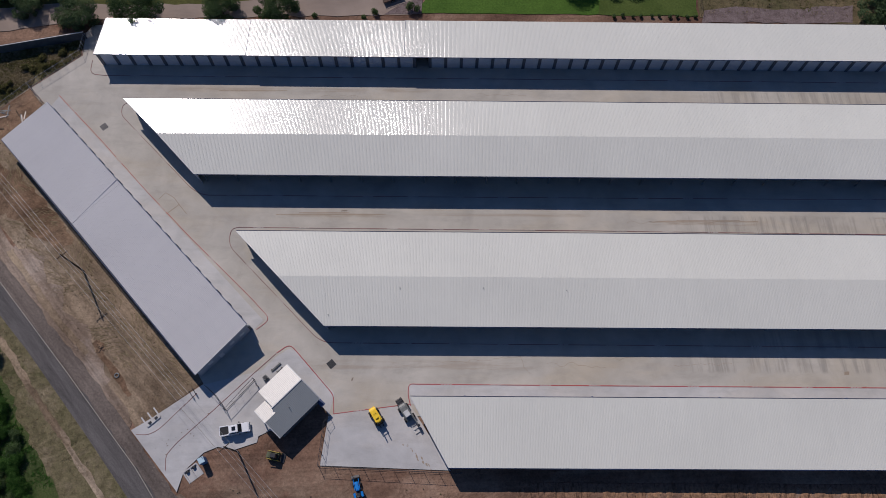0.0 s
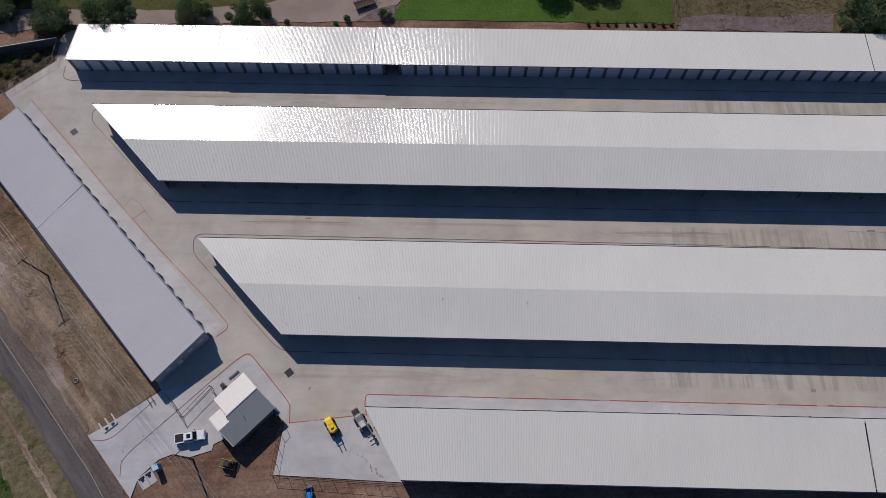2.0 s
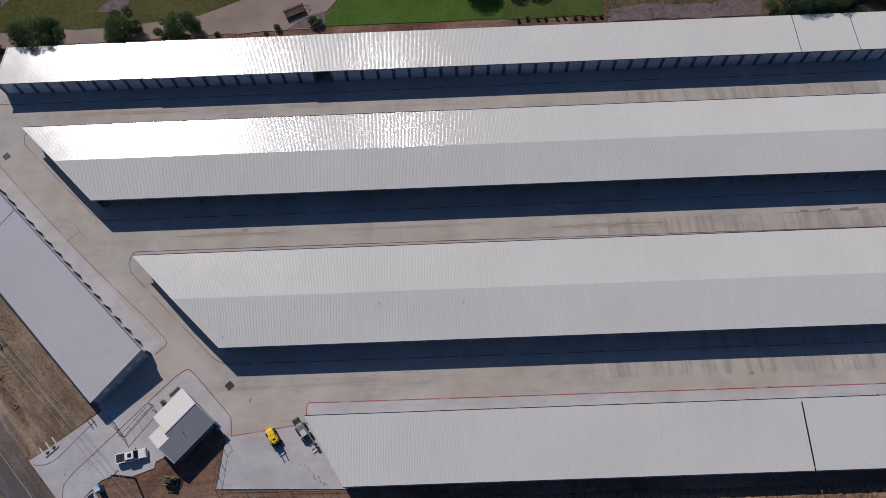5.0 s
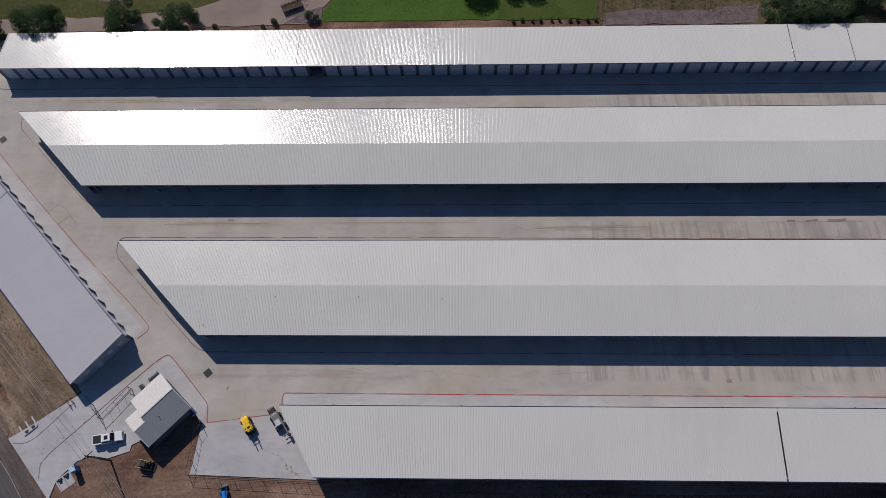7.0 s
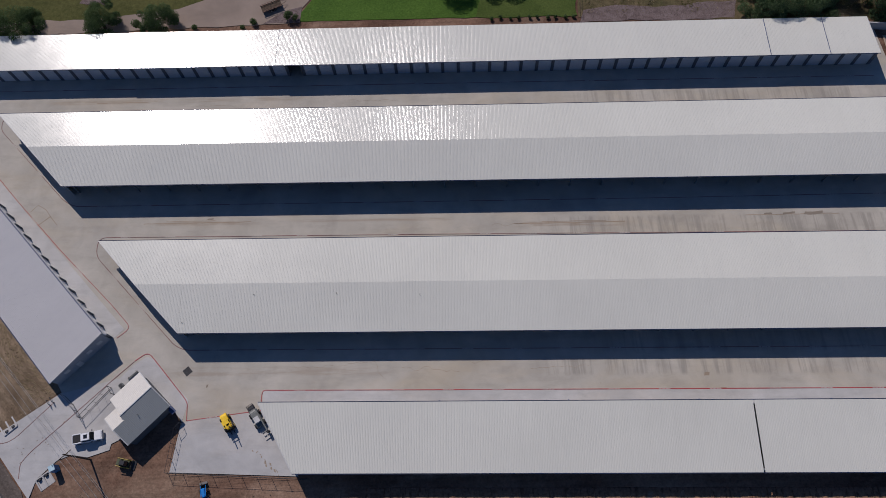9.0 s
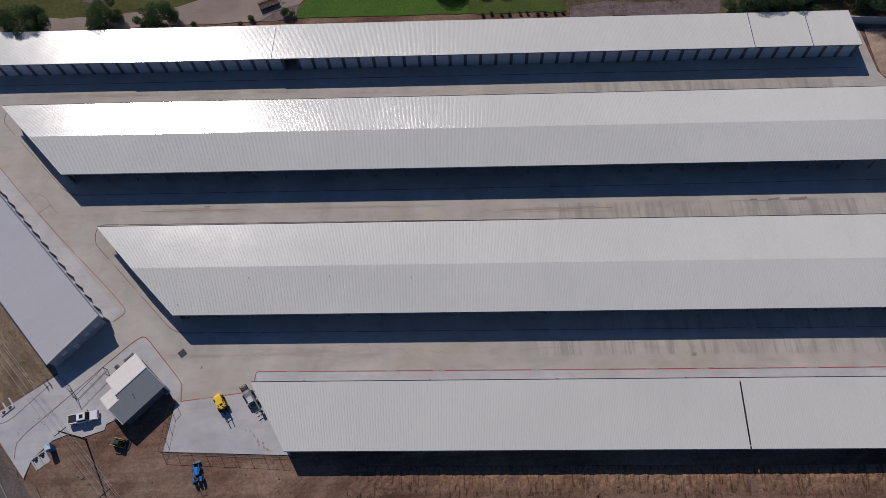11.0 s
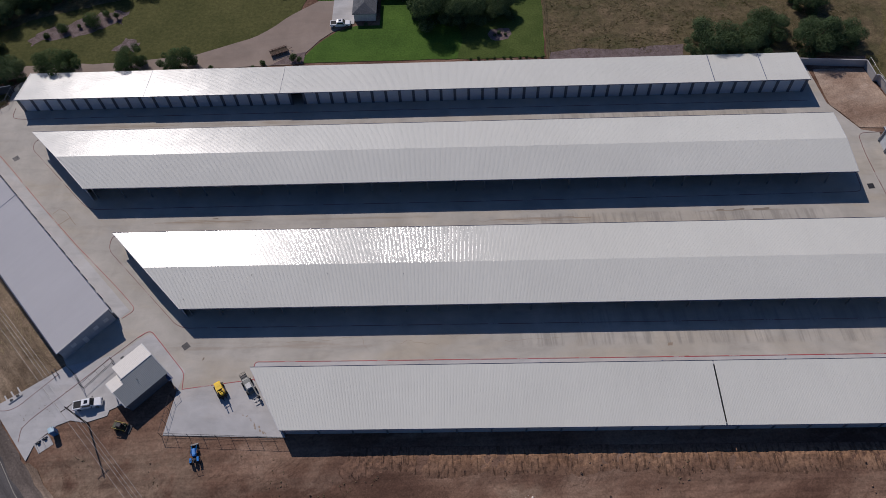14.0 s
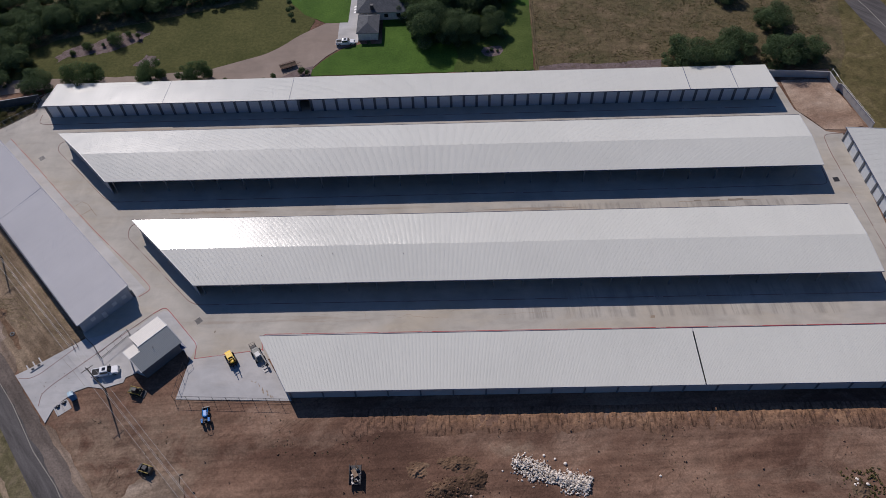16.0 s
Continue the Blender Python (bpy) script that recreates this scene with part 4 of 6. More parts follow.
def west_building():
    """The lean-to that stands askew along the road."""
    b = thing("storage_building", "single-slope storage building standing askew beside the road", "building", "lean-to storage buildings")
    se, s = Vector((-16.7, 7.0)), Vector((-26.2, -3.05))
    n, w = Vector((-66.25, 57.75)), Vector((-75.3, 48.9))
    e = (se - n).normalized()
    f = Vector((-e.y, e.x))
    zn, zs = 5.1, 3.8
    v0, v1 = s.dot(f), se.dot(f)

    def z_at(x, y):
        return zs + (zn - zs) * (Vector((x, y)).dot(f) - v0) / (v1 - v0)

    j, k = Vector((-47.73, 38.59)), Vector((-56.09, 28.83))
    part("roof", ribbed([n, j - e * 0.04, k - e * 0.04, w], z_at, e), M_ROOF_L, b, "pale ribbed metal roof length")
    part("roof", ribbed([j + e * 0.04, se, s, k + e * 0.04], z_at, e), M_ROOF_L, b, "pale ribbed metal roof length")
    bm = bmesh.new()
    strip_wall(bm, k - e * 0.07, j - e * 0.07, -0.14, 3.6, (zs + 0.04, zn + 0.04))
    part("expansion_joint", bm, M_TRIM, b, "dark joint between roof lengths")
    for p, q in ((n, w), (se, s)):
        rake(b, (*p, zn), (*q, zs))
    gutter(b, w, s, zs, 1, M_TRIM)
    i = (se - s).normalized()
    a, c = n - i * 0.1 + e * 0.3, se - i * 0.1 - e * 0.3
    rake(b, (*n, zn), (*se, zn), 0.15).data.materials[0] = M_TRIM
    door_row(b, c, a, 20, zn - 0.15, 0.24, header=2.3, recess=0.1, proud=0.3, door_mat=M_WHITE, header_mat=M_WHITE, post_h=2.75)
    for p, q, zp, zq in ((s + i * 0.4 - e * 0.12, se - i * 0.35 - e * 0.12, zs - 0.12, zn - 0.14), (a, w + i * 0.4 + e * 0.4, zn - 0.14, zs - 0.12), (w + i * 0.4 + e * 0.4, s + i * 0.4 - e * 0.12, zs - 0.12, zs - 0.12)):
        bm = bmesh.new()
        strip_wall(bm, p, q, 0.2, -0.1, (zp, zq))
        part("wall", bm, M_WALL, b)
    # vents and a door on the shaded end
    p = s + i * 0.4 - e * 0.12
    for t, z0, z1, wd in ((2.6, 1.8, 2.9, 1.1), (5.2, 0.1, 2.2, 1.0), (8.2, 1.8, 2.9, 1.1), (10.8, 1.8, 2.9, 1.1)):
        q = p + i * t + e * 0.003
        bm = bmesh.new()
        strip_wall(bm, q + e * 0.07, q + e * 0.07 + i * wd, 0.07, z0, z1)
        part("shutter" if z0 > 1 else "side_door", bm, M_TRIM_L, b)
    return b


west_building()


def east_building():
    b = thing("storage_building", "storage building with white roll-up doors between slate posts", "building", "lean-to storage buildings")

    def z_at(x, y):
        return 4.6 - 0.06 * (x - 165.8)

    part("roof", ribbed([(165.8, 54.2), (179.5, 53.8), (181.5, 0), (168.9, 0)], z_at, (0.05, -1)), M_ROOF, b, "pale ribbed metal roof")
    gutter(b, (168.9, 0), (165.8, 54.2), 4.6, -1)
    rake(b, (165.8, 54.2, 4.6), (179.5, 53.8, 3.8))
    bm = bmesh.new()
    strip_wall(bm, (179.2, 53.4), (166.2, 53.8), 0.2, 0, (3.7, 4.45))
    part("wall", bm, M_WALL, b)
    bm = bmesh.new()
    strip_wall(bm, (181.1, 0), (179.1, 53.4), 0.2, 0, 3.7)
    part("wall", bm, M_WALL, b)
    bm = bmesh.new()
    strip_wall(bm, (169.2, 0.3), (181.1, 0.3), 0.2, 0, (4.4, 3.7))
    part("wall", bm, M_WALL, b)
    door_row(b, (166.4, 53.6), (169.4, 0.4), 14, 4.4, 0.75)
    return b


east_building()


# ---------------------------------------------------------------- painted kerb lines
def red_line(pts, r=2.0, mat=None, width=0.17, label="red painted fire-lane line on the concrete"):
    line = thing("kerb_line", label, "kerb line", "red kerb lines", "structure")
    path = rounded(pts, r)
    ribbon("stripe", path, width, 0.0, 0.05, mat or M_RED, line)
    # worn white lettering that cannot be read: bars
    k = 10.0
    for a, b in zip(path, path[1:]):
        d = (b - a)
        if d.length < 12:
            continue
        s, u = 4.0, d.normalized()
        while s < d.length - 3:
            for j in (0, 0.55, 1.25, 1.8):
                p = a + u * (s + j)
                ribbon("lettering_bar", [p, p + u * (0.4 if j != 0.55 else 0.55)], 0.10, 0.03, 0.056, M_LETTER, line)
            s += k
    return line


red_line([(1.0, -10.0), (16.1, -8.0)], 0.2)
red_line([(16.3, -8.3), (15.7, -6.0), (15.9, -3.95), (17.6, -4.0), (47.2, -4.1), (80.3, -4.15), (112, -4.2), (166, -4.2)], 1.2)
red_line([(-30.9, -21.0), (-31.2, -18.2), (-29.6, -16.0), (-22.7, -9.2), (-15.5, -1.9), (-11.4, 2.1)], 0.9, M_REDWORN, 0.13, "worn dull red fire-lane line on the concrete")
red_line([(-11.3, 2.2), (-8.75, 4.1), (-6.4, 1.6), (0.2, -5.6), (0.8, -6.6), (1.05, -10.0)], 1.3)
red_line([(-37.6, -14.2), (-35.2, -14.3), (-33.2, -13.2), (-26.6, -6.1)], 1.2, M_REDWORN, 0.13, "worn dull red fire-lane line on the concrete")
red_line([(-66.9, 62.6), (-55.1, 50.8), (-43.7, 38.9), (-31.6, 26.9), (-18.1, 14.3), (-13.2, 9.3), (-15.9, 7.1)], 1.6, M_RED, 0.12)
red_line([(157.2, 29.2), (119.2, 29.3), (49.1, 29.7), (-0.1, 29.8), (-23.6, 29.9), (-23.6, 25.6), (-3.4, 5.4), (-1.1, 4.4), (40, 4.3), (100, 4.2), (161, 4.1), (161, 27.0), (157.2, 29.2)], 2.4, M_REDWORN, 0.12, "worn dull red fire-lane line on the concrete")
red_line([(-47, 61.6), (-51.9, 60.6), (-51.8, 57.6), (-33.1, 38.9), (-30.5, 37.5), (40, 37.5), (100, 37.6), (157.8, 38.0), (157.6, 60.5), (150, 61.6)], 2.0, M_REDWORN, 0.12, "worn dull red fire-lane line on the concrete")
red_line([(-60.9, 72.4), (-60.9, 68.6), (-57, 68.2), (40, 68.2), (152.5, 68.0)], 1.8, M_REDWORN, 0.12, "worn dull red fire-lane line on the concrete")
red_line([(168.2, 56.6), (162.0, 56.4), (161.9, 49.6), (164.7, 16.7), (166, 2)], 2.0, M_REDWORN, 0.12, "worn dull red fire-lane line on the concrete")


def drain_grate(x, y, turn, label):
    g = thing("drain_grate", label, "drain", "drain grates", at=place_at(x, y, 0.0, turn))
    bm = bmesh.new()
    for a in ((-0.75, 0.75, -0.75, -0.68), (-0.75, 0.75, 0.68, 0.75), (-0.75, -0.68, -0.68, 0.68), (0.68, 0.75, -0.68, 0.68)):
        box(bm, *a, -0.05, 0.03)
    part("frame", bm, M_DARK, g)
    # solid black plate gives the gaps between the bars their shade
    bm = bmesh.new()
    box(bm, -0.68, 0.68, -0.68, 0.68, -0.04, 0.008)
    part("shade_plate", bm, M_TYRE, g, "black plate for the shade under the bars")
    for i in range(12):
        bm = bmesh.new()
        u = -0.64 + i * 0.116
        box(bm, u - 0.035, u + 0.035, -0.68, 0.68, -0.03, 0.022)
        part("bar", bm, M_DARK, g)
    return g


drain_grate(0, 0, 42, "square dark steel drain grate in the lane")
drain_grate(-55.2, 54.5, 42, "square dark steel drain grate in the lane")
drain_grate(160.2, 39.6, 5, "square dark steel drain grate in the lane")


# ---------------------------------------------------------------- office
def office():
    o = thing("office_building", "small office with grey metal gable roof, sunlit slopes coloured cream", "building")
    r0, a, c = Vector((-5.1, -4.2)), Vector((-0.69, -0.724)), Vector((0.724, -0.69))

    def at(u, v):
        return r0 + a * u + c * v

    def z_se(x, y):
        return 4.95 - 0.307 * (Vector((x, y)) - r0).dot(c)

    def z_nw(x, y):
        return 4.95 + 0.29 * (Vector((x, y)) - r0).dot(c)

    def z_porch(x, y):
        return 4.61 + 0.3 * ((Vector((x, y)) - r0).dot(c) - 1.1)

    for poly, z in (([at(-0.2, -4.65), at(-0.2, 0), at(7.3, 0), at(7.3, -4.65)], z_nw),
                    ([at(-0.2, 0), at(-0.2, 5.05), at(10.2, 5.05), at(10.2, 1.1), at(7.6, 1.1), at(7.6, 0)], z_se),
                    ([at(7.3, 1.1), at(10.3, 1.1), at(10.3, -2.4), at(7.3, -2.4)], z_porch)):
        if len(poly) == 6:
            part("roof", ribbed([at(-0.2, 0), at(-0.2, 5.05), at(7.6, 5.05), at(7.6, 0)], z, a), M_ROOF_O, o, "grey ribbed metal roof slope")
            part("roof", ribbed([at(7.6, 1.1), at(7.6, 5.05), at(10.2, 5.05), at(10.2, 1.1)], z, a), M_ROOF_O, o, "grey ribbed metal roof slope")
        else:
            part("roof", ribbed(poly, z, a), M_ROOF_C, o, "ribbed metal roof slope with sun sheen in its cream colour")
    for p, q, z0, z1 in ((at(-0.2, -4.65), at(-0.2, 0), 3.6, 4.95), (at(-0.2, 0), at(-0.2, 5.05), 4.95, 3.4), (at(10.25, 1.1), at(10.25, 5.05), 4.61, 3.4), (at(10.3, 1.1), at(10.3, -2.4), 4.61, 3.56), (at(-0.2, 0), at(7.6, 0), 4.97, 4.97)):
        rake(o, (*p, z0), (*q, z1), 0.18)
    walls = [(at(0.3, -4.2), at(7.0, -4.2), 3.6, 3.6), (at(7.0, -4.2), at(7.0, 0.0), 3.6, 4.8), (at(9.8, 0.9), at(9.8, 4.6), 4.5, 3.4),
             (at(9.8, 4.6), at(0.3, 4.6), 3.4, 3.4), (at(0.3, 4.6), at(0.3, 0), 3.4, 4.8), (at(0.3, 0), at(0.3, -4.2), 4.8, 3.6), (at(7.0, 0.9), at(9.8, 0.9), 4.5, 4.5)]
    for p, q, z0, z1 in walls:
        bm = bmesh.new()
        strip_wall(bm, p, q, -0.18, 0.0, (z0 - 0.14, z1 - 0.14))
        part("wall", bm, M_OFFICE, o)
    for u in (7.6, 10.0):
        p = at(u, -2.1)
        bm = bmesh.new()
        box(bm, p.x - 0.1, p.x + 0.1, p.y - 0.1, p.y + 0.1, 0.02, 3.5)
        part("porch_post", bm, M_WHITE, o)
    for u in (2.0, 5.0, 8.0):
        w = thing("window", "", "")
        w.parent = o
        for key in ("label", "category"):
            if key in w:
                del w[key]
        p, q = at(u, 4.62), at(u + 1.2, 4.62)
        bm = bmesh.new()
        strip_wall(bm, q, p, -0.05, 1.0, 2.3)
        part("window_frame", bm, M_WHITE, w)
        bm = bmesh.new()
        strip_wall(bm, at(u + 1.1, 4.64), at(u + 0.1, 4.64), -0.055, 1.1, 2.2)
        part("pane", bm, M_GLASS, w)
    # raised slab at the east corner, stands for a dark gate panel
    bm = bmesh.new()
    prism(bm, [at(-0.25, 4.3), at(-0.25, 6.3), at(0.75, 6.3), at(0.75, 5.1)], 2.3, 2.4)
    part("awning", bm, M_TRIM, o, "dark raised slab standing for a gate panel")
    bm = bmesh.new()
    p = at(5.1, 2.2)
    rod(bm, (p.x, p.y, 4.1), (p.x, p.y, 4.75), 0.06)
    part("flue", bm, M_DARK, o)
    return o


office()


# ---------------------------------------------------------------- vehicles
def wheel(parent, x, y, r, w, mat=None):
    wh = part("wheel", tyre(x, y, r, w), M_TYRE, parent)
    bm = bmesh.new()
    rod(bm, (x, y - w / 2 - 0.01, r), (x, y + w / 2 + 0.01, r), r * 0.55, seg=14)
    part("rim", bm, mat or M_STEEL, wh)
    return wh


def tyre(x, y, r, w):
    bm = bmesh.new()
    for h, rr in ((w, r * 0.9), (w * 0.74, r)):
        rod(bm, (x, y - h / 2, r), (x, y + h / 2, r), rr, seg=20)
    return bm


def outline(bm, side, width, taper=0.0, bevel=0.06):
    """A body from its side outline (x, z), spread over the width; the upper points drawn in by taper."""
    zs = [p[1] for p in side]
    z0, z1 = min(zs), max(zs)
    rows = []
    for s in (-1, 1):
        rows.append([bm.verts.new((x, s * (width / 2 - taper * (z - z0) / max(1e-6, z1 - z0)), z)) for x, z in side])
    n = len(side)
    bm.faces.new(rows[0])
    bm.faces.new(rows[1][::-1])
    for i in range(n):
        bm.faces.new((rows[0][i], rows[1][i], rows[1][(i + 1) % n], rows[0][(i + 1) % n]))
    bmesh.ops.recalc_face_normals(bm, faces=bm.faces[:])
    if bevel:
        bmesh.ops.bevel(bm, geom=bm.edges[:], offset=bevel, segments=2, affect="EDGES", clamp_overlap=True)


def pickup(x, y, turn, label, group):
    t = thing("pickup_truck", label, "pickup truck", group, at=place_at(x, y, 0.03, turn))
    bm = bmesh.new()
    outline(bm, [(-2.9, 0.5), (-2.9, 1.12), (-1.05, 1.15), (1.35, 1.15), (2.75, 1.02), (2.92, 0.85), (2.92, 0.45), (2.4, 0.38), (-2.4, 0.4)], 1.96, 0.06, 0.07)
    part("body", bm, M_CARW, t)
    bm = bmesh.new()
    outline(bm, [(-1.1, 1.1), (-0.95, 1.78), (-0.6, 1.86), (0.55, 1.86), (0.85, 1.78), (1.45, 1.12)], 1.8, 0.17, 0.06)
    cab = part("cab", bm, M_CARW, t)
    bm = bmesh.new()
    prism(bm, [(0.82, -0.72), (1.42, -0.82), (1.42, 0.82), (0.82, 0.72)], [1.76, 1.16, 1.16, 1.76], [1.84, 1.2, 1.2, 1.84])
    part("windscreen", bm, M_GLASS, cab)
    bm = bmesh.new()
    box(bm, -1.08, -0.98, -0.66, 0.66, 1.25, 1.7)
    part("rear_window", bm, M_GLASS, cab)
    for s in (-1, 1):
        bm = bmesh.new()
        prism(bm, [(-0.85, s * 0.79), (0.85, s * 0.79), (0.85, s * 0.9), (-0.85, s * 0.9)], 1.2, [1.7, 1.7, 1.25, 1.25])
        part("side_window", bm, M_GLASS, cab)
        bm = bmesh.new()
        box(bm, 0.95, 1.15, s * 1.15 - 0.13, s * 1.15 + 0.13, 1.1, 1.32, bevel=0.03)
        part("mirror", bm, M_DARK, cab)
        bm = bmesh.new()
        box(bm, 2.78, 2.95, s * 0.75 - 0.18, s * 0.75 + 0.18, 0.72, 0.95, bevel=0.03)
        part("headlight", bm, M_WHITE, t)
        bm = bmesh.new()
        box(bm, -2.95, -2.85, s * 0.86 - 0.08, s * 0.86 + 0.08, 0.7, 1.08)
        part("tail_light", bm, M_RED, t)
    bm = bmesh.new()
    box(bm, -0.35, 0.4, -0.4, 0.4, 1.85, 1.885, bevel=0.01)
    part("sunroof", bm, M_GLASS, cab)
    bm = bmesh.new()
    box(bm, -2.75, -1.2, -0.78, 0.78, 0.9, 1.185)
    part("bed_liner", bm, M_TYRE, t, "black liner of the load bed")
    for s in (-1, 1):
        bm = bmesh.new()
        box(bm, -2.85, -1.15, s * 0.88 - 0.1, s * 0.88 + 0.1, 1.1, 1.25, bevel=0.02)
        part("bed_rail", bm, M_CARW, t)
    bm = bmesh.new()
    box(bm, -2.9, -2.78, -0.9, 0.9, 0.7, 1.24, bevel=0.02)
    part("tailgate", bm, M_CARW, t)
    bm = bmesh.new()
    box(bm, 2.85, 3.02, -0.95, 0.95, 0.42, 0.66, bevel=0.04)
    part("bumper", bm, M_STEEL, t)
    bm = bmesh.new()
    box(bm, -3.05, -2.88, -0.9, 0.9, 0.45, 0.66, bevel=0.04)
    part("bumper", bm, M_STEEL, t)
    for wx in (-1.85, 1.9):
        for s in (-1, 1):
            wheel(t, wx, s * 0.88, 0.4, 0.28)
    return t


pickup(-18.1, -13.2, 11, "white crew-cab pickup truck parked on the entrance drive", "parked vehicles")
pickup(26.6, 102.0, 3, "white pickup truck parked beside the house garage", "parked vehicles")


def forklift(x, y, turn):
    f = thing("forklift", "yellow rough-terrain forklift parked on the concrete pad", "forklift", at=place_at(x, y, 0.03, turn))
    bm = bmesh.new()
    outline(bm, [(-1.9, 0.55), (-1.9, 1.35), (-1.5, 1.6), (-0.45, 1.6), (-0.3, 1.1), (0.9, 1.1), (1.2, 0.9), (1.2, 0.5)], 1.45, 0.08, 0.08)
    part("body", bm, M_YELLOW, f)
    bm = bmesh.new()
    box(bm, -1.4, -0.6, -0.45, 0.45, 1.58, 1.68, bevel=0.03)
    part("engine_cover", bm, M_YELLOW, f)
    bm = bmesh.new()
    box(bm, -2.1, -1.75, -0.7, 0.7, 0.5, 1.2, bevel=0.08)
    part("counterweight", bm, M_YELLOW, f)
    for sx, sy in ((-0.35, -0.6), (-0.35, 0.6), (0.95, -0.6), (0.95, 0.6)):
        bm = bmesh.new()
        rod(bm, (sx, sy, 1.0), (sx * 0.9, sy, 2.35), 0.05)
        part("cab_post", bm, M_DARK, f)
    bm = bmesh.new()
    for i in range(3):
        box(bm, -0.42 + i * 0.66, -0.28 + i * 0.66, -0.66, 0.66, 2.34, 2.42)
    for s in (-0.62, 0.62):
        box(bm, -0.45, 1.05, s - 0.06, s + 0.06, 2.33, 2.43)
    box(bm, -0.4, 0.45, -0.6, 0.6, 2.36, 2.41)
    part("canopy", bm, M_YELLOW, f, "barred yellow overhead guard")
    bm = bmesh.new()
    box(bm, -0.25, 0.3, -0.3, 0.3, 1.1, 1.3, bevel=0.05)
    box(bm, -0.3, -0.18, -0.3, 0.3, 1.25, 1.8, bevel=0.04)
    part("seat", bm, M_DARK, f)
    for s in (-0.42, 0.42):
        bm = bmesh.new()
        box(bm, 1.3, 1.46, s - 0.09, s + 0.09, 0.15, 3.3)
        part("mast_rail", bm, M_TYRE, f)
        bm = bmesh.new()
        box(bm, 1.55, 2.25, s * 0.8 - 0.07, s * 0.8 + 0.07, 0.12, 0.18)
        part("fork", bm, M_TYRE, f)
    bm = bmesh.new()
    box(bm, 1.46, 1.56, -0.65, 0.65, 0.2, 0.9)
    part("carriage", bm, M_TYRE, f)
    for wx, r in ((-1.2, 0.5), (0.85, 0.62)):
        for s in (-1, 1):
            wheel(f, wx, s * 0.86, r, 0.38, M_YELLOW)
    return f


forklift(9.7, -10.7, -57)


def boom_lift(x, y, turn):
    f = thing("lift_truck", "grey telescopic lift truck with cage and folded boom", "lift truck", at=place_at(x, y, 0.03, turn))
    bm = bmesh.new()
    outline(bm, [(-2.3, 0.55), (-2.3, 1.1), (-1.6, 1.3), (0.6, 1.3), (1.4, 1.0), (1.4, 0.5)], 1.7, 0.1, 0.08)
    part("chassis", bm, M_GREYMACH, f)
    bm = bmesh.new()
    box(bm, -0.6, 0.7, -0.6, 0.5, 1.3, 1.75, bevel=0.06)
    part("turret", bm, M_TRIM_L, f, "grey engine housing")
    bm = bmesh.new()
    box(bm, -1.9, 3.0, 0.55, 0.8, 1.25, 1.55, bevel=0.03)
    part("boom", bm, M_GREYMACH, f)
    bm = bmesh.new()
    box(bm, 3.0, 3.35, 0.4, 0.95, 0.4, 1.5, bevel=0.05)
    part("boom_head", bm, M_DARK, f)
    bm = bmesh.new()
    for i in range(4):
        for j in range(2):
            rod(bm, (-3.3 + i * 0.38, -0.65 + j * 1.3, 0.6), (-3.3 + i * 0.38, -0.65 + j * 1.3, 1.7), 0.035, seg=6)
    for z in (0.65, 1.15, 1.7):
        for j in (-0.65, 0.65):
            rod(bm, (-3.3, j, z), (-2.16, j, z), 0.035, seg=6)
        for u in (-3.3, -2.16):
            rod(bm, (u, -0.65, z), (u, 0.65, z), 0.035, seg=6)
    part("cage", bm, M_DARK, f, "dark tubular work cage")
    bm = bmesh.new()
    box(bm, -3.3, -2.16, -0.65, 0.65, 0.55, 0.62)
    part("cage_floor", bm, M_DARK, f)
    for wx in (-1.4, 0.9):
        for s in (-1, 1):
            wheel(f, wx, s * 0.95, 0.5, 0.36)
    return f


boom_lift(15.7, -10.0, -56)


def pallet_stack(x, y, turn):
    p = thing("pallet_rack", "pale metal grid frame lying on the concrete pad", "rack", at=place_at(x, y, 0.03, turn))
    for u in (-0.8, 0.0, 0.8):
        bm = bmesh.new()
        box(bm, u - 0.035, u + 0.035, -0.65, 0.65, 0.05, 0.2)
        part("cross_bar", bm, M_TRIM_L, p)
    for v in (-0.62, 0, 0.62):
        bm = bmesh.new()
        box(bm, -0.86, 0.86, v - 0.05, v + 0.05, 0.0, 0.16)
        part("side_bar", bm, M_TRIM_L, p)
    return p


pallet_stack(17.6, -12.8, -57)


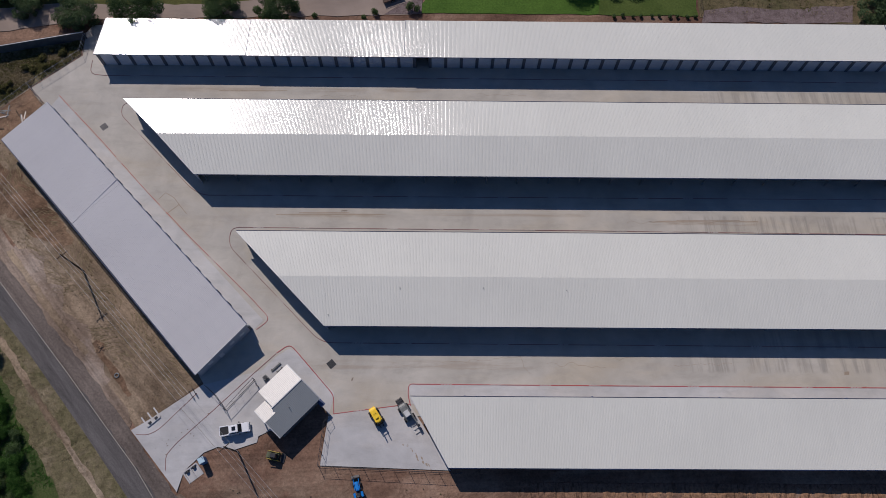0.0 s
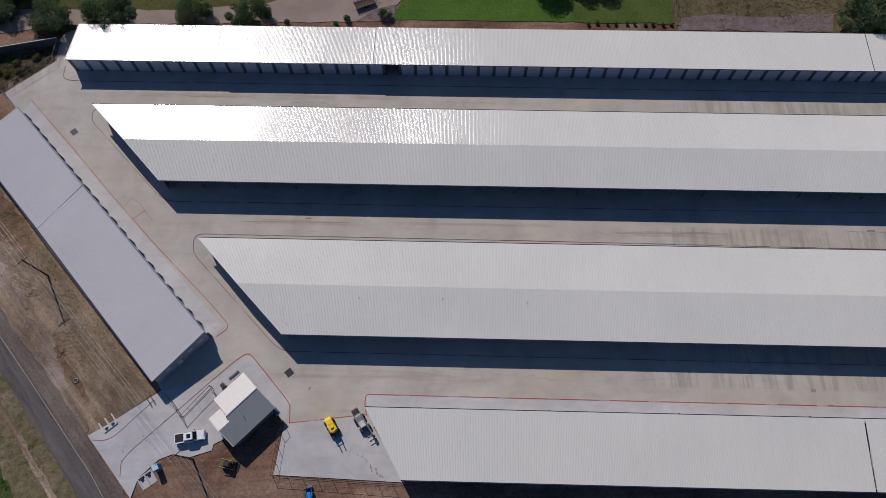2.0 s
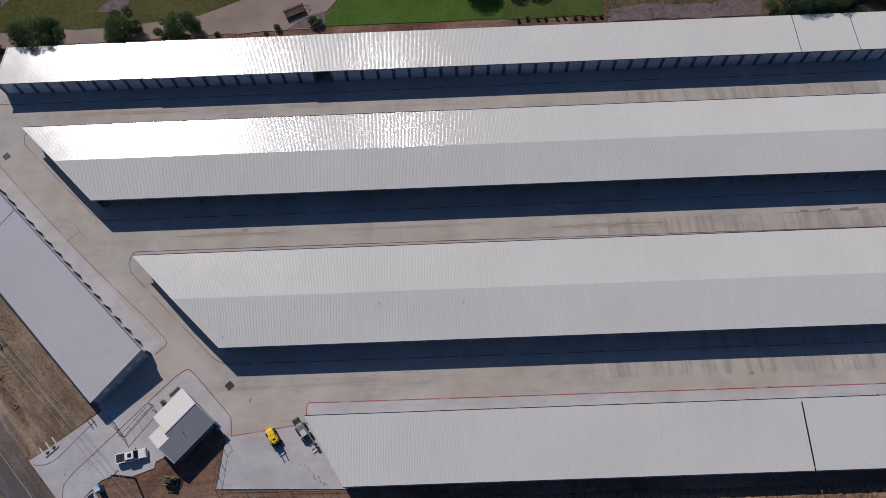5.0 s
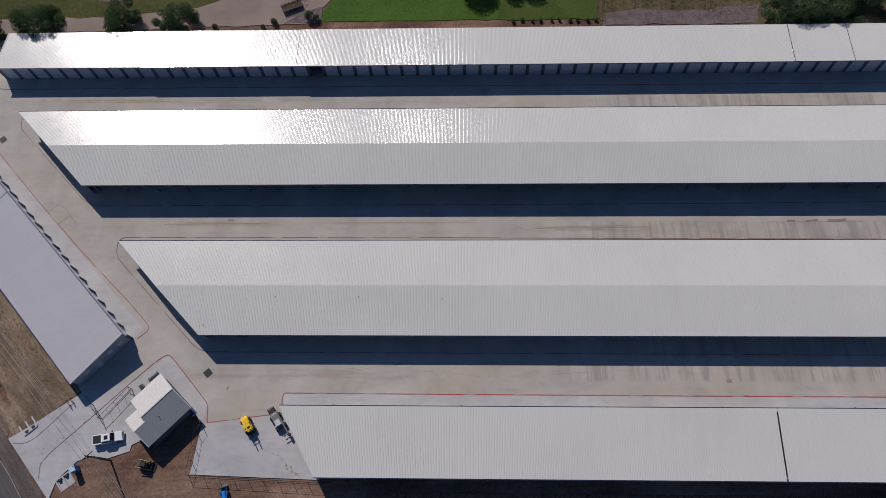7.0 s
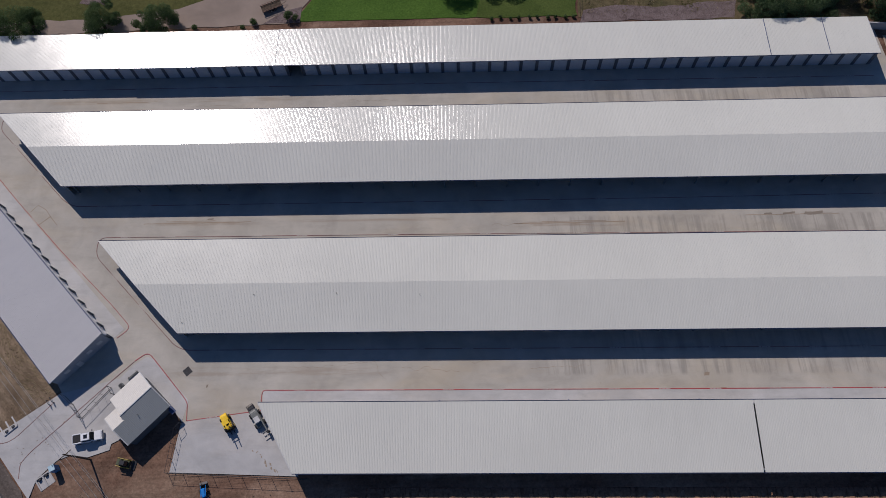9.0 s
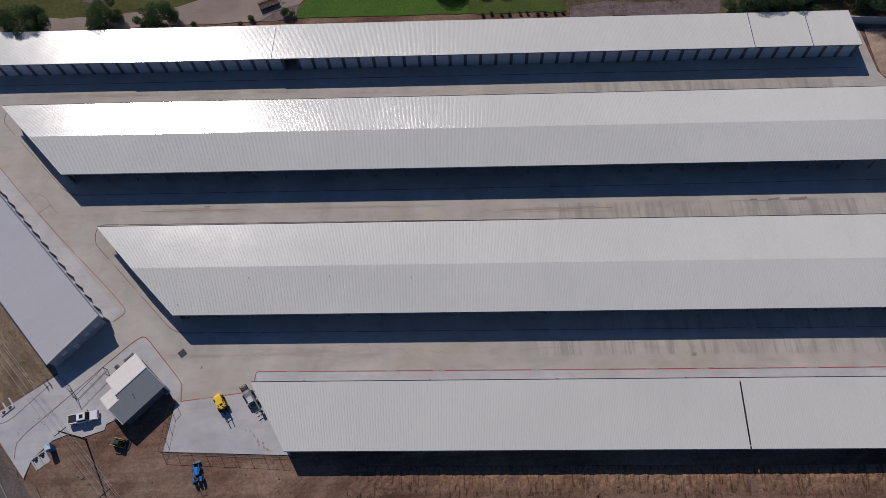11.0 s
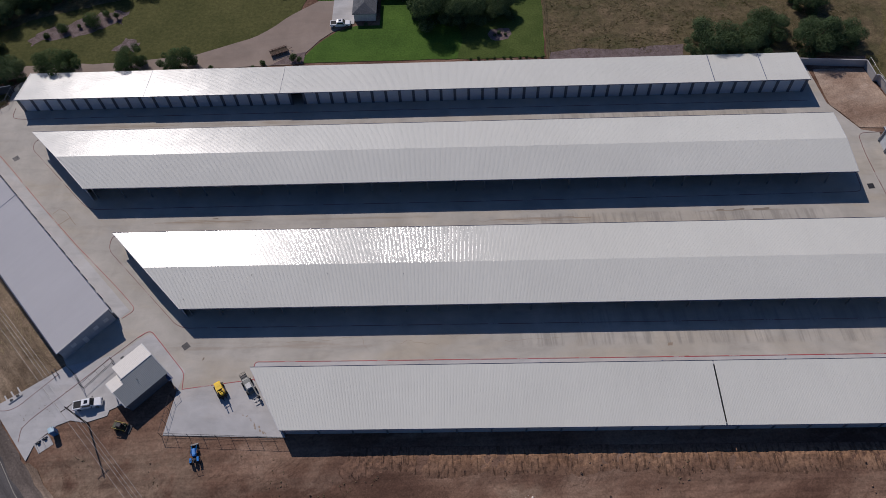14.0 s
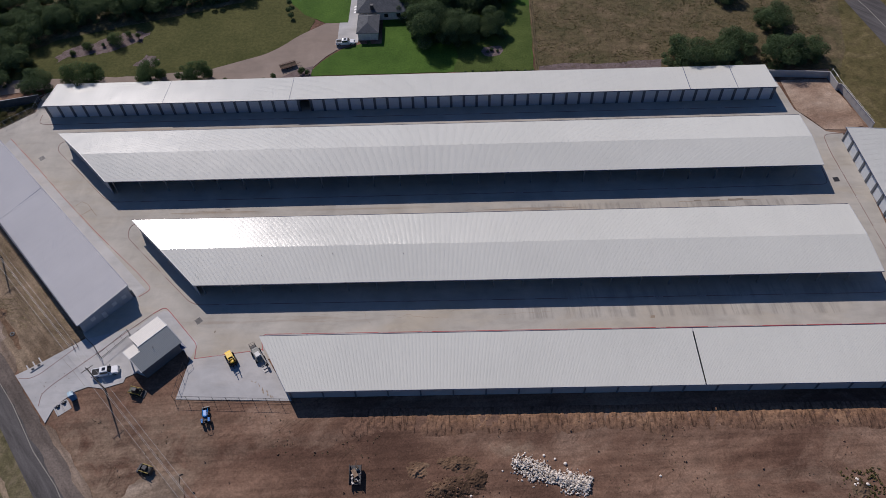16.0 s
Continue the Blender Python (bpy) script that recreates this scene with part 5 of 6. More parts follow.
def tractor(x, y, turn):
    f = thing("tractor", "small blue tractor with front loader on bare dirt", "tractor", at=place_at(x, y, ground_height(x, y), turn))
    bm = bmesh.new()
    outline(bm, [(0.0, 0.65), (0.0, 1.3), (0.25, 1.4), (1.55, 1.3), (1.75, 1.1), (1.75, 0.6)], 0.8, 0.08, 0.08)
    part("bonnet", bm, M_BLUE, f)
    bm = bmesh.new()
    box(bm, -1.2, 0.2, -0.35, 0.35, 0.5, 0.95, bevel=0.05)
    part("gearbox", bm, M_DARK, f)
    for s in (-1, 1):
        bm = bmesh.new()
        box(bm, -1.25, -0.25, s * 0.72 - 0.22, s * 0.72 + 0.22, 1.25, 1.36, bevel=0.05)
        part("mudguard", bm, M_BLUE, f)
        wheel(f, -0.8, s * 0.8, 0.66, 0.4)
        wheel(f, 1.3, s * 0.68, 0.4, 0.26)
        bm = bmesh.new()
        rod(bm, (0.2, s * 0.5, 1.4), (1.9, s * 0.5, 0.9), 0.06)
        rod(bm, (1.9, s * 0.5, 0.9), (2.5, s * 0.5, 0.4), 0.06)
        part("loader_arm", bm, M_BLUE, f)
        bm = bmesh.new()
        rod(bm, (-1.15, s * 0.5, 1.2), (-1.1, s * 0.5, 2.4), 0.04)
        part("roll_bar", bm, M_DARK, f)
    bm = bmesh.new()
    outline(bm, [(2.4, 0.1), (2.4, 0.7), (2.5, 0.7), (2.6, 0.25), (3.0, 0.15), (3.0, 0.08)], 1.6, 0, 0.02)
    part("bucket", bm, M_DARK, f)
    bm = bmesh.new()
    box(bm, -0.9, -0.4, -0.25, 0.25, 1.0, 1.15, bevel=0.04)
    box(bm, -1.0, -0.88, -0.25, 0.25, 1.1, 1.5, bevel=0.04)
    part("seat", bm, M_DARK, f)
    bm = bmesh.new()
    rod(bm, (-1.1, -0.5, 2.4), (-1.1, 0.5, 2.4), 0.05)
    part("roll_bar", bm, M_DARK, f)
    return f


tractor(6.6, -24.6, 105)


M_ARM = painted("dull_machine_yellow", (0.32, 0.24, 0.04), 0.5)


def skid_loader(x, y, turn, label, mat):
    f = thing("skid_loader", label, "loader", "site machines", at=place_at(x, y, ground_height(x, y), turn))
    bm = bmesh.new()
    outline(bm, [(-1.4, 0.4), (-1.4, 1.3), (-0.9, 1.5), (-0.5, 1.45), (-0.4, 0.8), (0.9, 0.7), (0.9, 0.35)], 1.2, 0.05, 0.06)
    part("body", bm, mat, f)
    bm = bmesh.new()
    outline(bm, [(-0.6, 0.8), (-0.55, 2.0), (0.45, 2.0), (0.75, 0.8)], 0.95, 0.08, 0.05)
    cab = part("cab", bm, M_DARK, f)
    bm = bmesh.new()
    prism(bm, [(0.5, -0.36), (0.78, -0.42), (0.78, 0.42), (0.5, 0.36)], [1.85, 0.9, 0.9, 1.85], [1.95, 0.98, 0.98, 1.95])
    part("front_window", bm, M_GLASS, cab)
    for s in (-1, 1):
        bm = bmesh.new()
        rod(bm, (-1.3, s * 0.75, 1.55), (0.9, s * 0.75, 1.35), 0.09)
        rod(bm, (0.9, s * 0.75, 1.35), (1.5, s * 0.7, 0.4), 0.09)
        part("lift_arm", bm, M_ARM, f, "dull yellow lift arm")
        for wx in (-0.75, 0.5):
            wheel(f, wx, s * 0.75, 0.4, 0.3, mat)
    bm = bmesh.new()
    outline(bm, [(1.35, 0.08), (1.35, 0.75), (1.45, 0.75), (1.55, 0.25), (2.1, 0.15), (2.1, 0.06)], 1.8, 0, 0.02)
    part("bucket", bm, M_DARK, f)
    return f


skid_loader(-10.0, -18.2, -12, "dark green and yellow skid loader on bare dirt", painted("loader_olive", (0.09, 0.10, 0.05), 0.5))
skid_loader(-3.6, -35.6, 160, "dark loader with yellow trim beside pale sand", painted("loader_dark", (0.06, 0.055, 0.045), 0.5))


def loaded_trailer(x, y, turn):
    t = thing("flat_trailer", "dark flat trailer loaded with pale scrap and boards", "trailer", at=place_at(x, y, ground_height(x, y), turn))
    bm = bmesh.new()
    box(bm, -2.0, 2.0, -1.2, 1.2, 0.7, 0.95, bevel=0.03)
    part("deck", bm, M_DARK, t)
    for s in (-1, 1):
        bm = bmesh.new()
        box(bm, -2.0, 2.0, s * 1.17 - 0.04, s * 1.17 + 0.04, 0.95, 1.6)
        part("side_panel", bm, M_DARK, t)
        for wx in (-0.5, 0.5):
            wheel(t, wx, s * 1.05, 0.38, 0.26)
    bm = bmesh.new()
    rod(bm, (2.0, 0, 0.8), (3.2, 0, 0.6), 0.07)
    part("drawbar", bm, M_DARK, t)
    rnd = random.Random(5)
    bm = bmesh.new()
    box(bm, -0.6, 1.1, -0.45, 0.45, 1.45, 1.52, Matrix.Rotation(0.5, 4, "Z"))
    part("board", bm, M_SAND, t, "pale board on the load")
    for i in range(26):
        bm = bmesh.new()
        m = pose(rnd.uniform(-1.8, 1.8), rnd.uniform(-1.0, 1.0), rnd.uniform(1.0, 1.5), rnd.uniform(-30, 30), rnd.uniform(-30, 30), rnd.uniform(0, 180))
        s = rnd.uniform(0.08, 0.3)
        box(bm, -s, s, -s * 0.6, s * 0.6, -s * 0.4, s * 0.4, m)
        part("scrap", bm, rnd.choice([M_STONE, M_WOOD, M_GREYMACH, M_STUCCO]), t)
    return t


loaded_trailer(39.3, -37.2, 92)


def utility_trailer(x, y, turn):
    t = thing("utility_trailer", "rusty brown utility trailer on gravel", "trailer", at=place_at(x, y, 0.04, turn))
    rust = painted("rusty_steel", (0.13, 0.07, 0.05), 0.7, 0.2)
    for s in (-1, 1):
        bm = bmesh.new()
        box(bm, -2.6, 2.6, s * 1.0 - 0.05, s * 1.0 + 0.05, 0.75, 0.87)
        box(bm, -2.6, 2.6, s * 1.0 - 0.04, s * 1.0 + 0.04, 1.15, 1.22)
        for i in range(6):
            u = -2.55 + i * 1.02
            box(bm, u - 0.04, u + 0.04, s - 0.04, s + 0.04, 0.8, 1.2)
        part("side_frame", bm, rust, t)
        for wx in (-0.45, 0.45):
            wheel(t, wx, s * 1.12, 0.36, 0.22)
    for i in range(8):
        bm = bmesh.new()
        v = -0.85 + i * 0.243
        box(bm, -2.55, 2.55, v - 0.11, v + 0.11, 0.72, 0.78)
        part("deck_plank", bm, M_WOOD, t)
    bm = bmesh.new()
    rod(bm, (2.6, -0.6, 0.75), (3.9, 0, 0.6), 0.05)
    rod(bm, (2.6, 0.6, 0.75), (3.9, 0, 0.6), 0.05)
    part("drawbar", bm, rust, t)
    return t


utility_trailer(9.8, 91.2, 24)


# ---------------------------------------------------------------- site furniture
def portable_toilet(x, y, turn):
    p = thing("portable_toilet", "blue plastic portable toilet with pale roof by the drive", "toilet", at=place_at(x, y, -0.1, turn))
    blue = painted("toilet_blue", (0.05, 0.17, 0.36), 0.5)
    bm = bmesh.new()
    box(bm, -0.58, 0.58, -0.58, 0.58, 0.1, 2.15, bevel=0.05)
    part("cabin", bm, blue, p)
    bm = bmesh.new()
    outline(bm, [(-0.62, 2.12), (-0.55, 2.25), (0, 2.38), (0.55, 2.25), (0.62, 2.12)], 1.24, 0.05, 0.03)
    part("roof", bm, painted("toilet_roof", (0.45, 0.6, 0.68), 0.5), p, "pale blue translucent roof")
    bm = bmesh.new()
    box(bm, -0.42, 0.42, -0.62, -0.575, 0.2, 2.0, bevel=0.02)
    part("door", bm, blue, p)
    bm = bmesh.new()
    box(bm, -0.62, 0.62, -0.62, 0.62, 0.0, 0.12)
    part("skid", bm, M_DARK, p)
    bm = bmesh.new()
    rod(bm, (0.4, 0.4, 2.2), (0.4, 0.4, 2.55), 0.05)
    part("vent_pipe", bm, M_DARK, p)
    return p


portable_toilet(-23.6, -19.2, 30)


def culvert_end(x, y, turn):
    c = thing("culvert_headwall", "pale concrete culvert headwall with two pipe mouths", "culvert", "culvert headwalls", at=place_at(x, y, -0.12, turn))
    bm = bmesh.new()
    box(bm, -1.5, 1.5, 1.0, 1.3, -0.2, 0.35, bevel=0.03)
    part("headwall", bm, M_CONC_N, c)
    for u in (-1.45, 0.0, 1.45):
        bm = bmesh.new()
        prism(bm, [(u - 0.14, -1.3), (u + 0.14, -1.3), (u + 0.14, 1.0), (u - 0.14, 1.0)], -0.2, [0.08, 0.08, 0.32, 0.32])
        part("wing_wall", bm, M_CONC_N, c)
    for u in (-0.72, 0.72):
        bm = bmesh.new()
        box(bm, u - 0.56, u + 0.56, -1.3, 1.0, -0.2, 0.03)
        part("apron_slab", bm, M_CONC_N, c)
        bm = bmesh.new()
        rod(bm, (u, 0.6, 0.2), (u, 1.02, 0.2), 0.33, seg=16)
        part("pipe_mouth", bm, M_DARK, c)
    return c


culvert_end(-35.1, -10.9, -138)
culvert_end(-25.5, -21.4, 38)


def bollard_rack(x, y, turn):
    c = thing("hoop_barrier", "pair of dark steel hoop barriers by the gate", "barrier", "hoop barriers", at=place_at(x, y, 0.02, turn))
    for u in (0, 0.8):
        bm = bmesh.new()
        rod(bm, (u, -0.6, 0), (u, -0.6, 0.95), 0.06)
        rod(bm, (u, 0.6, 0), (u, 0.6, 0.95), 0.06)
        rod(bm, (u, -0.6, 0.95), (u, 0.6, 0.95), 0.06)
        part("hoop", bm, M_DARK, c)
    return c


bollard_rack(-27.6, -6.3, 40)


def mesh_fence(name, pts, height, label, gap=2.5, rails=(0.08, 0.98), wires=3, mat=None, z=0.0):
    """A wire fence: posts, rails and strained wires along a plan line."""
    f = thing(name, label, "fence", "wire fences")
    mat = mat or M_STEEL
    ps = [Vector(p) for p in pts]
    for a, b in zip(ps, ps[1:]):
        d = b - a
        n = max(1, round(d.length / gap))
        for i in range(n + 1):
            p = a + d * i / n
            bm = bmesh.new()
            rod(bm, (p.x, p.y, z - 0.1), (p.x, p.y, z + height + 0.05), 0.045, seg=6)
            part("post", bm, mat, f)
        for k in rails:
            bm = bmesh.new()
            rod(bm, (a.x, a.y, z + height * k), (b.x, b.y, z + height * k), 0.032, seg=6)
            part("rail", bm, mat, f)
        for i in range(wires):
            k = height * (0.2 + 0.6 * i / max(1, wires - 1))
            bm = bmesh.new()
            rod(bm, (a.x, a.y, z + k), (b.x, b.y, z + k), 0.012, seg=4)
            part("wire", bm, mat, f)
    return f


mesh_fence("wire_fence", [(0.3, -10.6), (-0.6, -11.8), (-1.3, -20.1), (25.0, -21.3), (26.5, -21.2)], 2.1, "dark wire fence round the concrete pad", 2.9, mat=M_DARK)
mesh_fence("wire_fence", [(-84, 54.5), (-79.6, 58.9), (-73.9, 64.9), (-63.6, 73.9), (-63.4, 78.3), (-58.6, 81.2)], 2.0, "grey wire fence at the yard's corner", 2.2)
mesh_fence("wire_fence", [(-70.0, 60.3), (-74.2, 64.8)], 2.0, "grey wire fence at the yard's corner", 2.2)
mesh_fence("wire_fence", [(86.0, 87), (86.6, 125), (87, 165)], 1.3, "thin wire fence between lawn and pasture", 3.0, (0.98,), 2, M_WOOD)
mesh_fence("wire_fence", [(171.2, 80.0), (171.8, 74.6), (175.2, 58.2)], 1.0, "pale rail fence along a concrete wall", 2.5, (0.98,), 0, z=2.2)


def slide_gate():
    g = thing("slide_gate", "dark tubular sliding gate standing open beside the office", "gate")
    a, b = Vector((-20.3, -9.4)), Vector((-15.3, -3.3))
    d = (b - a)
    for k in (0.2, 1.95):
        bm = bmesh.new()
        rod(bm, (a.x, a.y, k), (b.x, b.y, k), 0.045, seg=6)
        part("rail", bm, M_DARK, g)
    for i in range(5):
        p = a + d * i / 4
        bm = bmesh.new()
        rod(bm, (p.x, p.y, 0.1), (p.x, p.y, 1.95), 0.03, seg=6)
        part("upright", bm, M_DARK, g)
    for p in (a, b, b + Vector((0.9, -1.4))):
        bm = bmesh.new()
        rod(bm, (p.x, p.y, 0), (p.x, p.y, 2.2), 0.07, seg=8)
        part("gate_post", bm, M_DARK, g)
    bm = bmesh.new()
    rod(bm, (b.x, b.y, 1.9), (b.x + 0.9, b.y - 1.4, 1.9), 0.04, seg=6)
    part("rail", bm, M_DARK, g)
    return g


slide_gate()
mesh_fence("wire_fence", [(-24.6, -4.9), (-22.6, -6.6), (-20.3, -9.4)], 2.0, "dark wire fence across the entrance", 1.9, mat=M_DARK)


def air_unit(x, y, turn):
    u = thing("air_conditioner", "grey outdoor air-conditioning unit beside the office", "air conditioner", at=place_at(x, y, 0.02, turn))
    bm = bmesh.new()
    box(bm, -0.45, 0.45, -0.45, 0.45, 0.08, 0.95, bevel=0.04)
    part("casing", bm, M_GREYMACH, u)
    bm = bmesh.new()
    rod(bm, (0, 0, 0.94), (0, 0, 1.0), 0.36, seg=16)
    part("fan_guard", bm, M_DARK, u)
    bm = bmesh.new()
    box(bm, -0.55, 0.55, -0.55, 0.55, 0.0, 0.09)
    part("pad", bm, M_CONC_W, u)
    return u


air_unit(-13.0, -3.0, 46)


def timber_stack(x, y, turn, n, length):
    s = thing("pallet", "weathered grey timber stack beside the office", "pallet", "timber stacks", at=place_at(x, y, 0.02, turn))
    for i in range(n):
        bm = bmesh.new()
        box(bm, -length / 2, length / 2, -0.36 + i * 0.2, -0.22 + i * 0.2, 0.1, 0.24)
        part("board", bm, M_GREYMACH, s)
    for u in (-0.4, 0.4):
        bm = bmesh.new()
        box(bm, u * length - 0.06, u * length + 0.06, -0.4, -0.2 + n * 0.2, 0.0, 0.1)
        part("bearer", bm, M_WOOD, s)
    return s


timber_stack(-11.3, -0.6, 44, 2, 2.4)
timber_stack(-10.3, -1.4, 44, 3, 1.5)


def tyre_ring(x, y):
    t = thing("old_tyre", "old pale tyre lying in the dry grass", "tyre", at=place_at(x, y, -0.08))
    bm = bmesh.new()
    n, k = 20, 8
    rings = [[bm.verts.new(((0.42 + 0.13 * math.cos(v)) * math.cos(u), (0.42 + 0.13 * math.cos(v)) * math.sin(u), 0.12 + 0.12 * math.sin(v)))
              for v in (2 * math.pi * j / k for j in range(k))] for u in (2 * math.pi * i / n for i in range(n))]
    for i in range(n):
        for j in range(k):
            bm.faces.new((rings[i][j], rings[(i + 1) % n][j], rings[(i + 1) % n][(j + 1) % k], rings[i][(j + 1) % k]))
    part("tread", bm, M_GREYMACH, t)
    return t


tyre_ring(-43.2, -2.6)


# ---------------------------------------------------------------- power line
POLES = [(-90.2, 56.6), (-53.8, 19.6), (-17.2, -17.4), (19.4, -54.4)]
ARM = Vector((0.73, 0.68))


def power_pole(x, y):
    p = thing("power_pole", "dark wooden power pole with cross-arm in the dirt", "power pole", "power poles", at=place_at(x, y, -0.15))
    bm = bmesh.new()
    rod(bm, (0, 0, 0), (0, 0, 10.6), 0.19, 0.12, 10)
    part("pole", bm, M_WOOD, p)
    bm = bmesh.new()
    a = ARM * 1.3
    rod(bm, (-a.x, -a.y, 9.9), (a.x, a.y, 9.9), 0.08, seg=6)
    part("cross_arm", bm, M_WOOD, p)
    for s in (-1.2, 0.0, 1.2):
        bm = bmesh.new()
        q = ARM * s
        z = 9.95 if s else 10.6
        rod(bm, (q.x, q.y, z), (q.x, q.y, z + 0.28), 0.06, 0.045, 8)
        part("insulator", bm, M_STEEL, p)
    for s in (-0.6, 0.6):
        bm = bmesh.new()
        q = ARM * s
        rod(bm, (q.x, q.y, 9.85), (0, 0, 9.2), 0.03, seg=5)
        part("brace", bm, M_STEEL, p)
    return p


for px, py in POLES:
    power_pole(px, py)

M_WIRE = painted("weathered_wire", (0.42, 0.42, 0.41), 0.5, 0.5)
for (ax, ay), (bx, by) in zip(POLES, POLES[1:]):
    for s, z in ((-1.2, 10.2), (0.0, 10.85), (1.2, 10.2), (0.15, 7.8)):
        q = ARM * s
        cu = bpy.data.curves.new("power_line", "CURVE")
        cu.dimensions = "3D"
        cu.bevel_depth = 0.022
        cu.bevel_resolution = 1
        sp = cu.splines.new("POLY")
        sp.points.add(14)
        for i in range(15):
            t = i / 14
            sp.points[i].co = (ax + (bx - ax) * t + q.x, ay + (by - ay) * t + q.y, z - 0.15 - 1.0 * 4 * t * (1 - t), 1)
        cu.materials.append(M_WIRE)
        tagged(new("power_line", cu), "pale overhead wire strung between the poles", "wire", "overhead wires")


# ---------------------------------------------------------------- walls
def yard_wall(label, pts, height, z0=-0.3, mat=None, cope=0.4):
    w = thing("yard_wall", label, "wall", "yard walls", "structure")
    for a, b in zip(pts, pts[1:]):
        bm = bmesh.new()
        strip_wall(bm, a, b, 0.3, z0, height)
        part("wall_length", bm, mat or M_CONC_W, w)
        d = (Vector(b) - Vector(a)).normalized()
        n = Vector((-d.y, d.x))
        bm = bmesh.new()
        strip_wall(bm, Vector(a) - n * 0.05 - d * 0.05, Vector(b) - n * 0.05 + d * 0.05, cope, height, height + 0.08)
        part("coping", bm, M_CONC_N, w, "pale concrete coping")
    return w


yard_wall("dark wall with pale coping above weeds", [(-120, 66.3), (-82.2, 74.3), (-63.2, 78.5)], 2.5, mat=M_PLANK, cope=0.2)
yard_wall("grey concrete wall closing a dirt corner", [(152.8, 81.2), (170.6, 79.8), (171.2, 74.4), (172.3, 74.2), (175.6, 58.0)], 2.2, cope=0.24)


# ---------------------------------------------------------------- house to the north
def house():
    h = thing("house", "white house with grey shingle roofs beyond the lawn", "house")
    # garage with hipped roof
    def hip(x0, x1, y0, y1, z0, z1, inset, label):
        bm = bmesh.new()
        along_y = (y1 - y0) > (x1 - x0)
        xm, ym = (x0 + x1) / 2, (y0 + y1) / 2
        lo = [bm.verts.new(v) for v in ((x0, y0, z0), (x1, y0, z0), (x1, y1, z0), (x0, y1, z0))]
        un = [bm.verts.new((v.co.x, v.co.y, z0 - 0.15)) for v in lo]
        r = [bm.verts.new(v) for v in (((xm, y0 + inset, z1), (xm, y1 - inset, z1)) if along_y else ((x0 + inset, ym, z1), (x1 - inset, ym, z1)))]
        if along_y:
            fs = [(lo[0], lo[1], r[0]), (lo[1], lo[2], r[1], r[0]), (lo[2], lo[3], r[1]), (lo[3], lo[0], r[0], r[1])]
        else:
            fs = [(lo[0], lo[1], r[1], r[0]), (lo[1], lo[2], r[1]), (lo[2], lo[3], r[0], r[1]), (lo[3], lo[0], r[0])]
        for f in fs:
            bm.faces.new(f)
        for i in range(4):
            bm.faces.new((lo[i], lo[(i + 1) % 4], un[(i + 1) % 4], un[i]))
        bm.faces.new(un[::-1])
        return part("roof", bm, M_SHINGLE, h, label)

    hip(30.2, 37.3, 103.2, 113.0, 2.9, 4.6, 3.2, "grey shingle hip roof of the garage")
    bm = bmesh.new()
    box(bm, 30.6, 36.9, 103.6, 112.6, 0, 2.8)
    part("garage_wall", bm, M_STUCCO, h)
    hip(29.5, 46.5, 113.6, 126.0, 3.2, 6.0, 5.0, "grey shingle hip roof of the house")
    bm = bmesh.new()
    box(bm, 30.2, 45.8, 114.2, 125.4, 0, 3.1)
    part("house_wall", bm, M_STUCCO, h)
    for i in range(3):
        bm = bmesh.new()
        y = 114.6 + i * 1.5
        prism(bm, [(28.6, y), (30.2, y), (30.2, y + 0.8), (28.6, y + 0.8)], [2.4, 2.9, 2.9, 2.4], [2.46, 2.96, 2.96, 2.46])
        part("awning", bm, M_WHITE, h, "white window awning")
    for x in (38.5, 42.5):
        bm = bmesh.new()
        box(bm, x, x + 1.3, 114.12, 114.22, 1.0, 2.3)
        part("window", bm, M_GLASS, h)
    bm = bmesh.new()
    box(bm, 34.2, 35.2, 114.4, 115.4, 3.6, 5.3, bevel=0.03)
    part("chimney", bm, M_DARK, h)
    return h


house()


# ---------------------------------------------------------------- trees and plants
def leaf_cloud(name, blobs, count, size, seed, mat, flat=0.75):
    """A crown of small leaf clumps spread over several round masses."""
    rng = np.random.default_rng(seed)
    w = np.array([b[3] ** 2 for b in blobs])
    pick = rng.choice(len(blobs), count, p=w / w.sum())
    cen = np.array([b[:3] for b in blobs])[pick]
    rad = np.array([b[3] for b in blobs])[pick]
    d = rng.normal(size=(count, 3))
    d /= np.linalg.norm(d, axis=1)[:, None]
    r = rad * (0.55 + 0.5 * rng.random(count) ** 0.6)
    pos = cen + d * r[:, None] * (1, 1, flat)
    nrm = d + rng.normal(size=(count, 3)) * 0.38 + (0, 0, 0.4)
    nrm /= np.linalg.norm(nrm, axis=1)[:, None]
    t = np.cross(nrm, rng.normal(size=(count, 3)))
    t /= np.linalg.norm(t, axis=1)[:, None]
    b = np.cross(nrm, t)
    s = size * (0.5 + rng.random(count))[:, None]
    k = (0.5 + 0.5 * rng.random(count))[:, None]
    quad = np.stack([pos - t * s, pos - b * s * k + nrm * s * 0.15, pos + t * s, pos + b * s * k - nrm * s * 0.2], 1).reshape(-1, 3)
    me = bpy.data.meshes.new(name)
    me.from_pydata(quad.tolist(), [], np.arange(count * 4).reshape(-1, 4).tolist())
    me.materials.append(mat)
    return me


